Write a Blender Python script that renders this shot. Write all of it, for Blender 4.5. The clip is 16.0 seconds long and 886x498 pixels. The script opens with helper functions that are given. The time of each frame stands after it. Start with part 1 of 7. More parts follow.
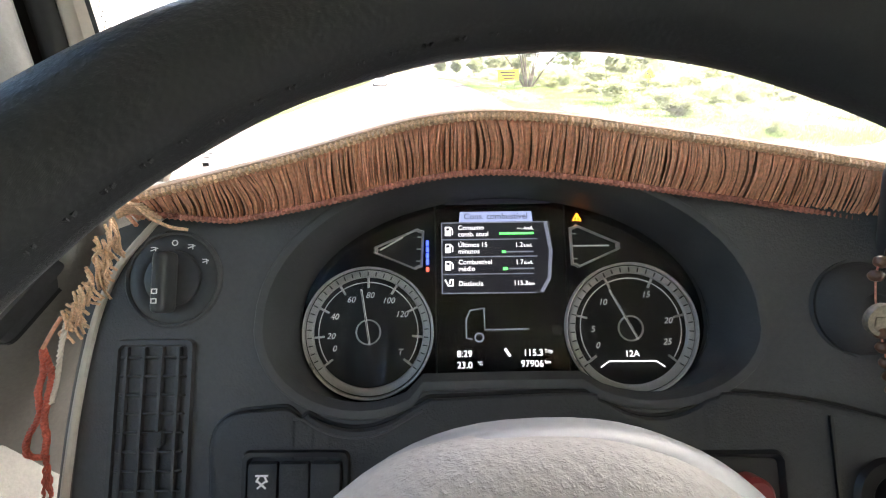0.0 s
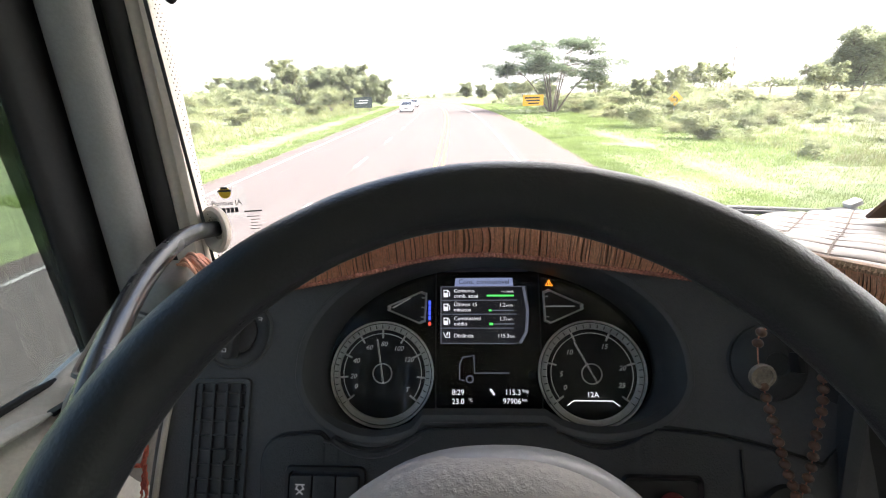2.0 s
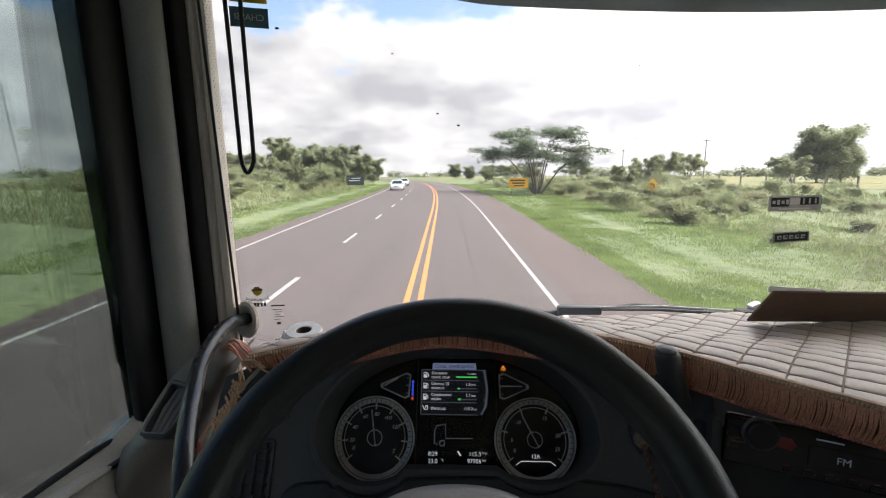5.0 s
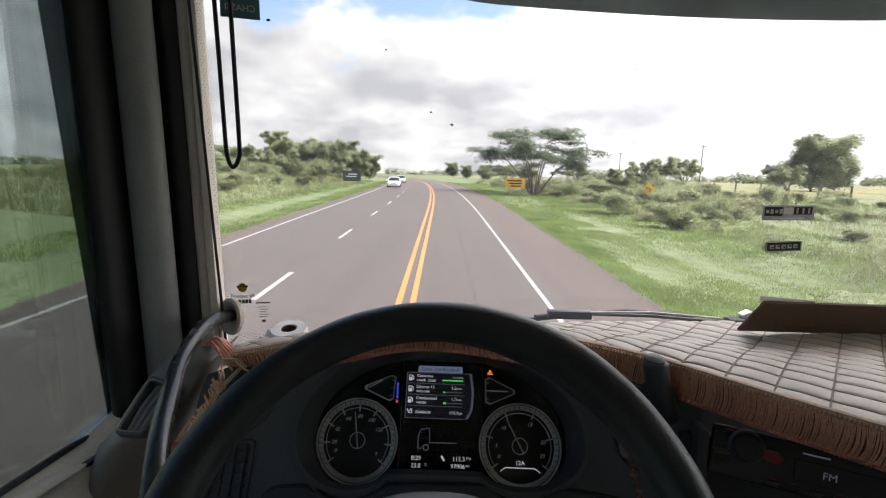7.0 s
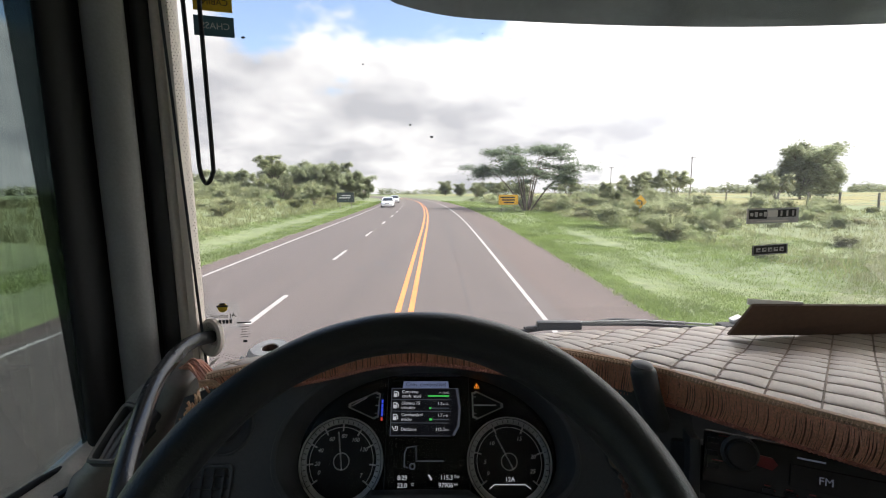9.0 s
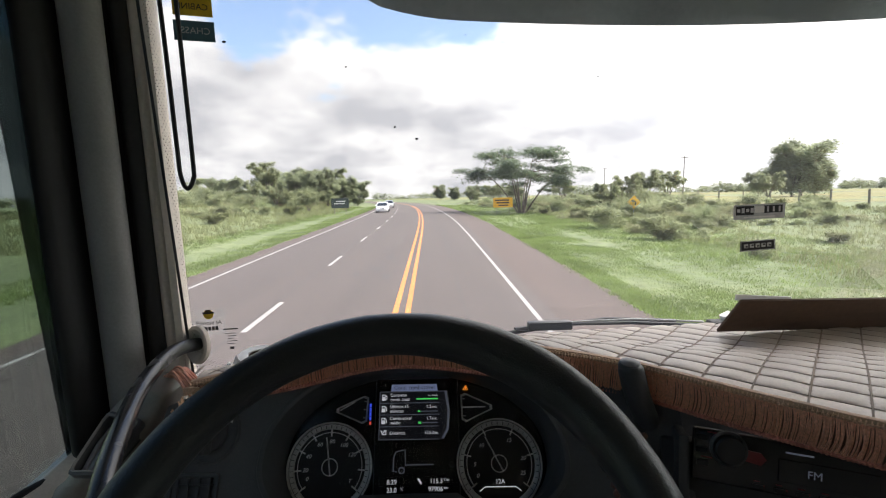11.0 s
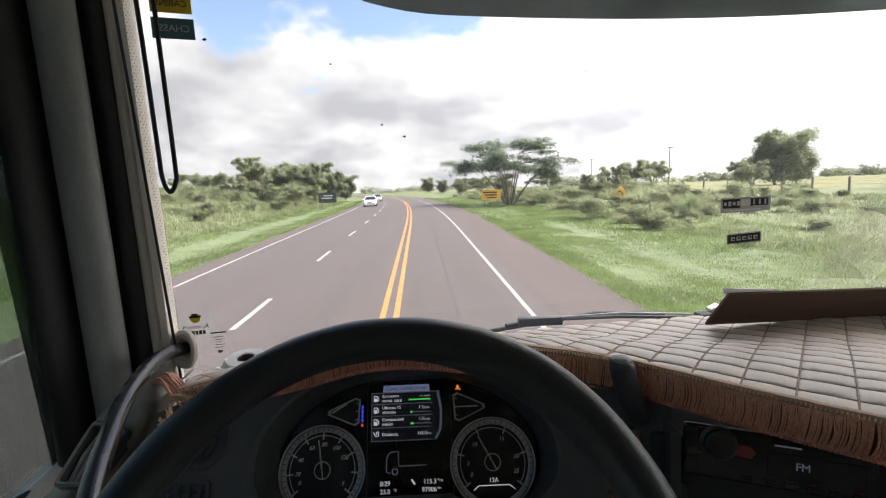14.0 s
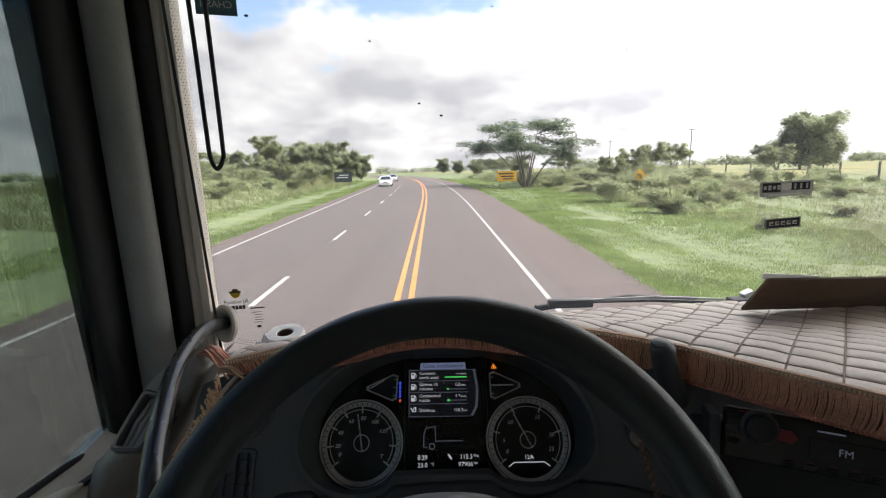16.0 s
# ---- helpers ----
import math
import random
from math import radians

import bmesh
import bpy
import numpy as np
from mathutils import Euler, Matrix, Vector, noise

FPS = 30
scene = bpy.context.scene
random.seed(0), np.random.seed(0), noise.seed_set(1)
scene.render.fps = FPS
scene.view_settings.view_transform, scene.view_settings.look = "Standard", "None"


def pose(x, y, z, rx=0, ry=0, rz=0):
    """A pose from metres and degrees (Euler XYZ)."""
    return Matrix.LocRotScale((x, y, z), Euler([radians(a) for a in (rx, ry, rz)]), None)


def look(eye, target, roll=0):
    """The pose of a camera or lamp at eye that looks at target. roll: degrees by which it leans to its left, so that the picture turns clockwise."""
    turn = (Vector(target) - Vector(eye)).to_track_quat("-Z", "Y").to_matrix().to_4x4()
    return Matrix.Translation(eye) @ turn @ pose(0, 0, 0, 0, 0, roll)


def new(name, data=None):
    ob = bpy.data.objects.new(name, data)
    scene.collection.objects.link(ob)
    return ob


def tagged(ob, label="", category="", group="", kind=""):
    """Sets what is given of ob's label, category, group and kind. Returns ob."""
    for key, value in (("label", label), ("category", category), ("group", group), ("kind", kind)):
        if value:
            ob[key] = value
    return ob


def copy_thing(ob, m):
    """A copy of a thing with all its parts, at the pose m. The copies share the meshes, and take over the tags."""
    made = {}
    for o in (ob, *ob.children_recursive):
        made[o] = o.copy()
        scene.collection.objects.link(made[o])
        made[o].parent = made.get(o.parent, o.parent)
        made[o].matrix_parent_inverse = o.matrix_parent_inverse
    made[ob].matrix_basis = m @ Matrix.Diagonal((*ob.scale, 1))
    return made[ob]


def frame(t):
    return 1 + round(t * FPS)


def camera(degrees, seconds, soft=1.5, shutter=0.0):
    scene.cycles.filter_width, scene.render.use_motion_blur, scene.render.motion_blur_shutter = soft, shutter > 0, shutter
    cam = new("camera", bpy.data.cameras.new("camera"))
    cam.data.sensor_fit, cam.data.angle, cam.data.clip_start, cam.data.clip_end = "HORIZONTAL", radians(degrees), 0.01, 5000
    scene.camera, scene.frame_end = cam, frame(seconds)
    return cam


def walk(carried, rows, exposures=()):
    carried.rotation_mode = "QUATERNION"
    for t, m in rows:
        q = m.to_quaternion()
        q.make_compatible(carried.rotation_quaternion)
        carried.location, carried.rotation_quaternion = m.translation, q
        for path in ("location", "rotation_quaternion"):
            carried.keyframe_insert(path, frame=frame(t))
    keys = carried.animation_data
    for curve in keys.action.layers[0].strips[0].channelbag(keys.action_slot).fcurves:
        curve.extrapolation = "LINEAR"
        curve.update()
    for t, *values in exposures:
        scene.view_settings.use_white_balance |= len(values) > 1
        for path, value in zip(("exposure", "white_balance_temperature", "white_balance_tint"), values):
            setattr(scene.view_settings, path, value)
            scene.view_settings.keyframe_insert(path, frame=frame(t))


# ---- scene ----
cam = camera(87.0, 16.0, soft=1.15)
PATH = [
    (0, (-0.048, 0.251, 2.769), (-0.012, 2.103, 2.015), -1.1),
    (0.5, (-0.036, 0.242, 2.779), (0.004, 2.094, 2.026), -1.0),
    (1, (-0.046, 0.236, 2.766), (-0.02, 2.078, 1.987), -1.3),
    (1.5, (-0.036, 0.217, 2.795), (-0.018, 2.07, 2.043), -1.2),
    (2, (-0.02, 0.163, 2.847), (-0.089, 2.05, 2.187), -2.0),
    (2.5, (-0.03, 0.117, 2.862), (-0.124, 2.046, 2.342), -0.5),
    (3, (-0.011, 0.096, 2.876), (-0.093, 2.026, 2.356), -0.3),
    (3.5, (0.02, 0.072, 2.903), (-0.033, 2.016, 2.435), -0.6),
    (4, (-0.002, 0.018, 2.935), (-0.022, 1.975, 2.527), -0.6),
    (6.5, (-0.008, -0.011, 2.92), (-0.014, 1.962, 2.587), 0.4),
    (7, (0.002, 0.007, 2.932), (0.014, 1.975, 2.576), 1.4),
    (7.5, (0.009, 0.013, 2.924), (0.015, 1.986, 2.601), 0.8),
    (8, (0.018, -0.002, 2.928), (0.016, 1.977, 2.641), 0.2),
    (8.5, (0.016, 0.012, 2.925), (0.019, 1.991, 2.636), 0.3),
    (9, (0.022, 0.015, 2.921), (0.053, 1.995, 2.643), -0.3),
    (11.3, (0.042, 0.019, 2.915), (0.099, 2.001, 2.653), -1.8),
    (11.5, (0.071, 0.037, 2.898), (0.139, 2.015, 2.613), -2.4),
    (12, (0.048, 0.031, 2.912), (0.141, 2.0, 2.573), -2.8),
    (12.5, (0.018, 0.029, 2.901), (0.09, 1.997, 2.55), -1.8),
    (13, (0.04, 0.0, 2.937), (0.109, 1.975, 2.63), -1.8),
    (13.5, (0.032, 0.023, 2.923), (0.111, 2.0, 2.631), -2.8),
    (14, (0.035, 0.024, 2.925), (0.131, 2.001, 2.632), -2.1),
    (14.5, (0.017, 0.038, 2.917), (0.087, 2.013, 2.612), -1.7),
    (15, (0.014, 0.04, 2.902), (0.086, 2.013, 2.582), -1.8),
    (15.5, (0.026, 0.045, 2.896), (0.082, 2.012, 2.537), -1.7),
    (16, (0.001, 0.023, 2.925), (0.033, 1.988, 2.554), -1.5),
]
EXPOSURES = [(0.0, 3.65, 7000, 16), (1.0, 3.7, 7000, 16), (1.5, 3.5, 6900, 16), (2.0, 2.55, 6750, 16), (2.5, 2.25, 6600, 16), (3.0, 1.8, 6600, 16), (3.5, 1.5, 6600, 15), (4.0, 1.35, 6600, 15), (6.5, 1.25, 6600, 14), (16.0, 1.25, 6600, 14)]
walk(cam, [(t, look(eye, target, roll)) for t, eye, target, roll in PATH], EXPOSURES)

# ---- light ----
SUN_ELEVATION, SUN_AZIMUTH = radians(54), radians(82)   # azimuth from +y towards +x


def build_world():
    world = bpy.data.worlds.new("sky")
    scene.world = world
    world.use_nodes = True
    nt = world.node_tree
    n, l = nt.nodes, nt.links
    n.clear()
    out = n.new("ShaderNodeOutputWorld")
    bg = n.new("ShaderNodeBackground")
    sky = n.new("ShaderNodeTexSky")
    sky.sky_type = "NISHITA"
    sky.sun_disc = False
    sky.sun_elevation, sky.sun_rotation = SUN_ELEVATION, SUN_AZIMUTH
    sky.air_density, sky.dust_density = 1.0, 1.5
    dim = n.new("ShaderNodeVectorMath")
    dim.operation = "SCALE"
    dim.inputs["Scale"].default_value = SKY
    l.new(sky.outputs[0], dim.inputs[0])
    co = n.new("ShaderNodeTexCoord")
    sep = n.new("ShaderNodeSeparateXYZ")
    l.new(co.outputs["Generated"], sep.inputs[0])

    def op(kind, a, b=None):
        m = n.new("ShaderNodeMath")
        m.operation = kind
        for k, v in enumerate((a, b)):
            if v is None:
                continue
            if isinstance(v, (int, float)):
                m.inputs[k].default_value = v
            else:
                l.new(v, m.inputs[k])
        return m.outputs[0]

    up = op("ADD", op("MAXIMUM", sep.outputs[2], 0.0), 0.34)
    flat = n.new("ShaderNodeCombineXYZ")
    l.new(op("DIVIDE", sep.outputs[0], up), flat.inputs[0])
    l.new(op("DIVIDE", sep.outputs[1], up), flat.inputs[1])

    def cloud(scale, detail, w, rough=0.55):
        t = n.new("ShaderNodeTexNoise")
        t.noise_dimensions = "4D"
        t.inputs["W"].default_value = w
        t.inputs["Scale"].default_value, t.inputs["Detail"].default_value = scale, detail
        t.inputs["Roughness"].default_value = rough
        t.inputs["Distortion"].default_value = 0.1
        l.new(flat.outputs[0], t.inputs["Vector"])
        return t.outputs[0]

    mask = n.new("ShaderNodeValToRGB")
    mask.color_ramp.elements[0].position, mask.color_ramp.elements[1].position = 0.37, 0.47
    mask.color_ramp.interpolation = "EASE"
    # the deck closes towards the horizon and the sun's side, and opens high up on the other
    low = op("MULTIPLY", op("MAXIMUM", op("SUBTRACT", 0.26, sep.outputs[2]), 0.0), 1.1)
    sunny = op("MULTIPLY", op("MINIMUM", op("MAXIMUM", op("SUBTRACT", sep.outputs[0], 0.10), 0.0), 0.4), 0.7)
    gap = op("MULTIPLY", op("MINIMUM", op("MAXIMUM", op("SUBTRACT", sep.outputs[2], 0.22), 0.0), 0.25), 0.5)
    side = op("MULTIPLY", op("MINIMUM", op("MAXIMUM", op("SUBTRACT", -0.05, sep.outputs[0]), 0.0), 0.35), op("MINIMUM", op("MAXIMUM", op("MULTIPLY", op("SUBTRACT", sep.outputs[2], 0.12), 2.6), 0.0), 0.42))
    l.new(op("SUBTRACT", op("SUBTRACT", op("ADD", op("ADD", cloud(1.9, 12, 3.1, 0.54), low), sunny), gap), side), mask.inputs[0])
    shade = n.new("ShaderNodeValToRGB")
    e = shade.color_ramp.elements
    e[0].position, e[0].color = 0.36, (0.64, 0.655, 0.69, 1)
    e[1].position, e[1].color = 0.62, (1.16, 1.16, 1.15, 1)
    # flat grey bases low down, bright billows above them
    tier = n.new("ShaderNodeValToRGB")
    stops = ((0.0, 0.53), (0.06, 0.46), (0.16, 0.45), (0.28, 0.60), (0.60, 0.56))
    for k, (at, v) in enumerate(stops):
        el = tier.color_ramp.elements[k] if k < 2 else tier.color_ramp.elements.new(at)
        el.position, el.color = at, (v, v, v, 1)
    l.new(sep.outputs[2], tier.inputs[0])
    l.new(op("ADD", cloud(2.6, 12, 8.4, 0.54), op("SUBTRACT", tier.outputs[0], 0.5)), shade.inputs[0])
    # brighter towards the veiled sun
    sun = n.new("ShaderNodeVectorMath")
    sun.operation = "DOT_PRODUCT"
    sun.inputs[1].default_value = (math.sin(SUN_AZIMUTH) * math.cos(SUN_ELEVATION), math.cos(SUN_AZIMUTH) * math.cos(SUN_ELEVATION), math.sin(SUN_ELEVATION))
    l.new(co.outputs["Generated"], sun.inputs[0])
    glow = op("ADD", op("MULTIPLY", op("POWER", op("MAXIMUM", sun.outputs["Value"], 0.0), 3.0), CLOUD * 7.0), CLOUD)
    lit = n.new("ShaderNodeVectorMath")
    lit.operation = "SCALE"
    l.new(shade.outputs[0], lit.inputs[0])
    l.new(glow, lit.inputs["Scale"])
    mix = n.new("ShaderNodeMix")
    mix.data_type = "RGBA"
    l.new(mask.outputs[0], mix.inputs["Factor"])
    l.new(dim.outputs[0], mix.inputs["A"])
    l.new(lit.outputs[0], mix.inputs["B"])
    l.new(mix.outputs["Result"], bg.inputs[0])
    bg.inputs[1].default_value = 1.0
    l.new(bg.outputs[0], out.inputs[0])


SKY, CLOUD = 0.11, 0.42
build_world()
sun_data = bpy.data.lights.new("sun", "SUN")
sun_data.energy, sun_data.angle, sun_data.color = 2.8, radians(10), (1.0, 0.95, 0.88)
sun_lamp = new("sun", sun_data)
sun_lamp.matrix_world = look((math.sin(SUN_AZIMUTH) * 50, math.cos(SUN_AZIMUTH) * 50, 50 * math.tan(SUN_ELEVATION)), (0, 0, 0))

# ---- materials ----


def mat(name, colour, rough=0.6, metal=0.0, big=(3.0, 0.15), fine=(60.0, 0.1), bump=0.1, coat=0.0, emit=0.0, spec=0.5, per_object=0.0, tint=None):
    """Noise at two scales (big, fine: scale and strength) over a base colour, with a fine bump."""
    m = bpy.data.materials.new(name)
    m.use_nodes = True
    nt = m.node_tree
    n, l = nt.nodes, nt.links
    b = n["Principled BSDF"]
    co = n.new("ShaderNodeTexCoord")
    t1, t2 = n.new("ShaderNodeTexNoise"), n.new("ShaderNodeTexNoise")
    for t, (sc, _), d in ((t1, big, 4), (t2, fine, 3)):
        t.inputs["Scale"].default_value, t.inputs["Detail"].default_value = sc, d
        l.new(co.outputs["Object"], t.inputs["Vector"])
    c = Vector(colour)

    def ramp(tex, k, a, b_):
        r = n.new("ShaderNodeValToRGB")
        r.color_ramp.elements[0].position, r.color_ramp.elements[1].position = 0.3, 0.7
        r.color_ramp.elements[0].color, r.color_ramp.elements[1].color = (*a, 1), (*b_, 1)
        l.new(tex.outputs[0], r.inputs[0])
        return r.outputs[0]

    lo, hi = c * (1 - big[1]), c * (1 + big[1])
    if tint:
        hi = Vector(tint)
    col = ramp(t1, 0, lo, hi)
    k = fine[1]
    grain = ramp(t2, 0, (1 - k,) * 3, (1 + k,) * 3)
    mul = n.new("ShaderNodeMix")
    mul.data_type, mul.blend_type = "RGBA", "MULTIPLY"
    mul.clamp_result = False
    mul.inputs["Factor"].default_value = 1
    l.new(col, mul.inputs["A"])
    l.new(grain, mul.inputs["B"])
    res = mul.outputs["Result"]
    if per_object:
        info = n.new("ShaderNodeObjectInfo")
        r = n.new("ShaderNodeMapRange")
        r.inputs["To Min"].default_value, r.inputs["To Max"].default_value = 1 - per_object, 1 + per_object
        l.new(info.outputs["Random"], r.inputs["Value"])
        sc = n.new("ShaderNodeVectorMath")
        sc.operation = "SCALE"
        l.new(res, sc.inputs[0])
        l.new(r.outputs[0], sc.inputs["Scale"])
        res = sc.outputs[0]
    l.new(res, b.inputs["Base Color"])
    rr = n.new("ShaderNodeMapRange")
    rr.inputs["To Min"].default_value, rr.inputs["To Max"].default_value = max(rough - 0.08, 0.02), min(rough + 0.08, 1)
    l.new(t1.outputs[0], rr.inputs["Value"])
    l.new(rr.outputs[0], b.inputs["Roughness"])
    b.inputs["Metallic"].default_value = metal
    b.inputs["Specular IOR Level"].default_value = spec
    if coat:
        b.inputs["Coat Weight"].default_value, b.inputs["Coat Roughness"].default_value = coat, 0.05
    if emit:
        l.new(res, b.inputs["Emission Color"])
        b.inputs["Emission Strength"].default_value = emit
    if bump:
        bp = n.new("ShaderNodeBump")
        bp.inputs["Strength"].default_value, bp.inputs["Distance"].default_value = bump, 0.3 / fine[0]
        l.new(t2.outputs[0], bp.inputs["Height"])
        l.new(bp.outputs[0], b.inputs["Normal"])
    return m


def grain_mat(name, colour, rough, cell, depth, strength=0.5, spec=0.4):
    """Leather or moulded plastic: a cell grain as relief."""
    m = mat(name, colour, rough, big=(5.0, 0.12), fine=(250.0, 0.06), bump=0.0, spec=spec)
    n, l = m.node_tree.nodes, m.node_tree.links
    b = n["Principled BSDF"]
    co = n.new("ShaderNodeTexCoord")
    v = n.new("ShaderNodeTexVoronoi")
    v.feature = "SMOOTH_F1"
    v.inputs["Scale"].default_value = 1 / cell
    wob = n.new("ShaderNodeTexNoise")
    wob.inputs["Scale"].default_value = 0.6 / cell
    add = n.new("ShaderNodeVectorMath")
    add.operation = "MULTIPLY_ADD"
    add.inputs[1].default_value = (cell * 1.2,) * 3
    l.new(wob.outputs["Color"], add.inputs[0])
    l.new(co.outputs["Object"], add.inputs[2])
    l.new(add.outputs[0], v.inputs["Vector"])
    bp = n.new("ShaderNodeBump")
    bp.invert = True
    bp.inputs["Strength"].default_value, bp.inputs["Distance"].default_value = strength, depth
    l.new(v.outputs["Distance"], bp.inputs["Height"])
    l.new(bp.outputs[0], b.inputs["Normal"])
    return m


def glass_mat(name, tint=(1, 1, 1), gloss=1.0, rough=0.0):
    m = bpy.data.materials.new(name)
    m.use_nodes = True
    n, l = m.node_tree.nodes, m.node_tree.links
    n.clear()
    out = n.new("ShaderNodeOutputMaterial")
    tr, gl, mix, fr, k = (n.new("ShaderNode" + s) for s in ("BsdfTransparent", "BsdfGlossy", "MixShader", "Fresnel", "Math"))
    tr.inputs[0].default_value = (*tint, 1)
    gl.inputs["Roughness"].default_value = rough
    fr.inputs[0].default_value = 1.5
    k.operation = "MULTIPLY"
    k.inputs[1].default_value = gloss
    l.new(fr.outputs[0], k.inputs[0])
    l.new(k.outputs[0], mix.inputs[0])
    l.new(tr.outputs[0], mix.inputs[1])
    l.new(gl.outputs[0], mix.inputs[2])
    l.new(mix.outputs[0], out.inputs[0])
    return m


def dust_veil(m, film, smear):
    """A thin film of road dust on the glass, thicker in wiped smears, that scatters daylight; its pale veil also stands
    in for glare.
    """
    n, l = m.node_tree.nodes, m.node_tree.links
    out = [q for q in n if q.type == "OUTPUT_MATERIAL"][0]
    clear = out.inputs[0].links[0].from_socket
    co, tex, mp, r, tl, mx = (n.new("ShaderNode" + q) for q in ("TexCoord", "TexNoise", "Mapping", "MapRange", "BsdfTranslucent", "MixShader"))
    mp.inputs["Scale"].default_value = (3.0, 3.0, 7.0)
    mp.inputs["Rotation"].default_value = (0, 0.5, 0)
    tex.inputs["Scale"].default_value, tex.inputs["Detail"].default_value = 1.0, 5
    r.inputs["From Min"].default_value, r.inputs["From Max"].default_value = 0.35, 0.75
    r.inputs["To Min"].default_value, r.inputs["To Max"].default_value = film, film + smear
    tl.inputs[0].default_value = (0.95, 0.96, 1.0, 1)
    l.new(co.outputs["Object"], mp.inputs[0])
    l.new(mp.outputs[0], tex.inputs["Vector"])
    l.new(tex.outputs[0], r.inputs["Value"])
    l.new(r.outputs[0], mx.inputs[0])
    l.new(clear, mx.inputs[1])
    l.new(tl.outputs[0], mx.inputs[2])
    l.new(mx.outputs[0], out.inputs[0])


def leaf_mat(name, colour, vary=0.35):
    m = mat(name, colour, 0.55, big=(0.5, 0.3), fine=(6.0, 0.15), bump=0.0, per_object=0.15, spec=0.15)
    n, l = m.node_tree.nodes, m.node_tree.links
    b = n["Principled BSDF"]
    geo = n.new("ShaderNodeNewGeometry")
    r = n.new("ShaderNodeMapRange")
    r.inputs["To Min"].default_value, r.inputs["To Max"].default_value = 1 - vary, 1 + vary
    l.new(geo.outputs["Random Per Island"], r.inputs["Value"])
    sc = n.new("ShaderNodeVectorMath")
    sc.operation = "SCALE"
    src = b.inputs["Base Color"].links[0].from_socket
    l.new(src, sc.inputs[0])
    l.new(r.outputs[0], sc.inputs["Scale"])
    l.new(sc.outputs[0], b.inputs["Base Color"])
    out = n["Material Output"]
    tl = n.new("ShaderNodeBsdfTranslucent")
    l.new(sc.outputs[0], tl.inputs[0])
    mx = n.new("ShaderNodeMixShader")
    mx.inputs[0].default_value = 0.55
    l.new(b.outputs[0], mx.inputs[1])
    l.new(tl.outputs[0], mx.inputs[2])
    l.new(mx.outputs[0], out.inputs[0])
    return m


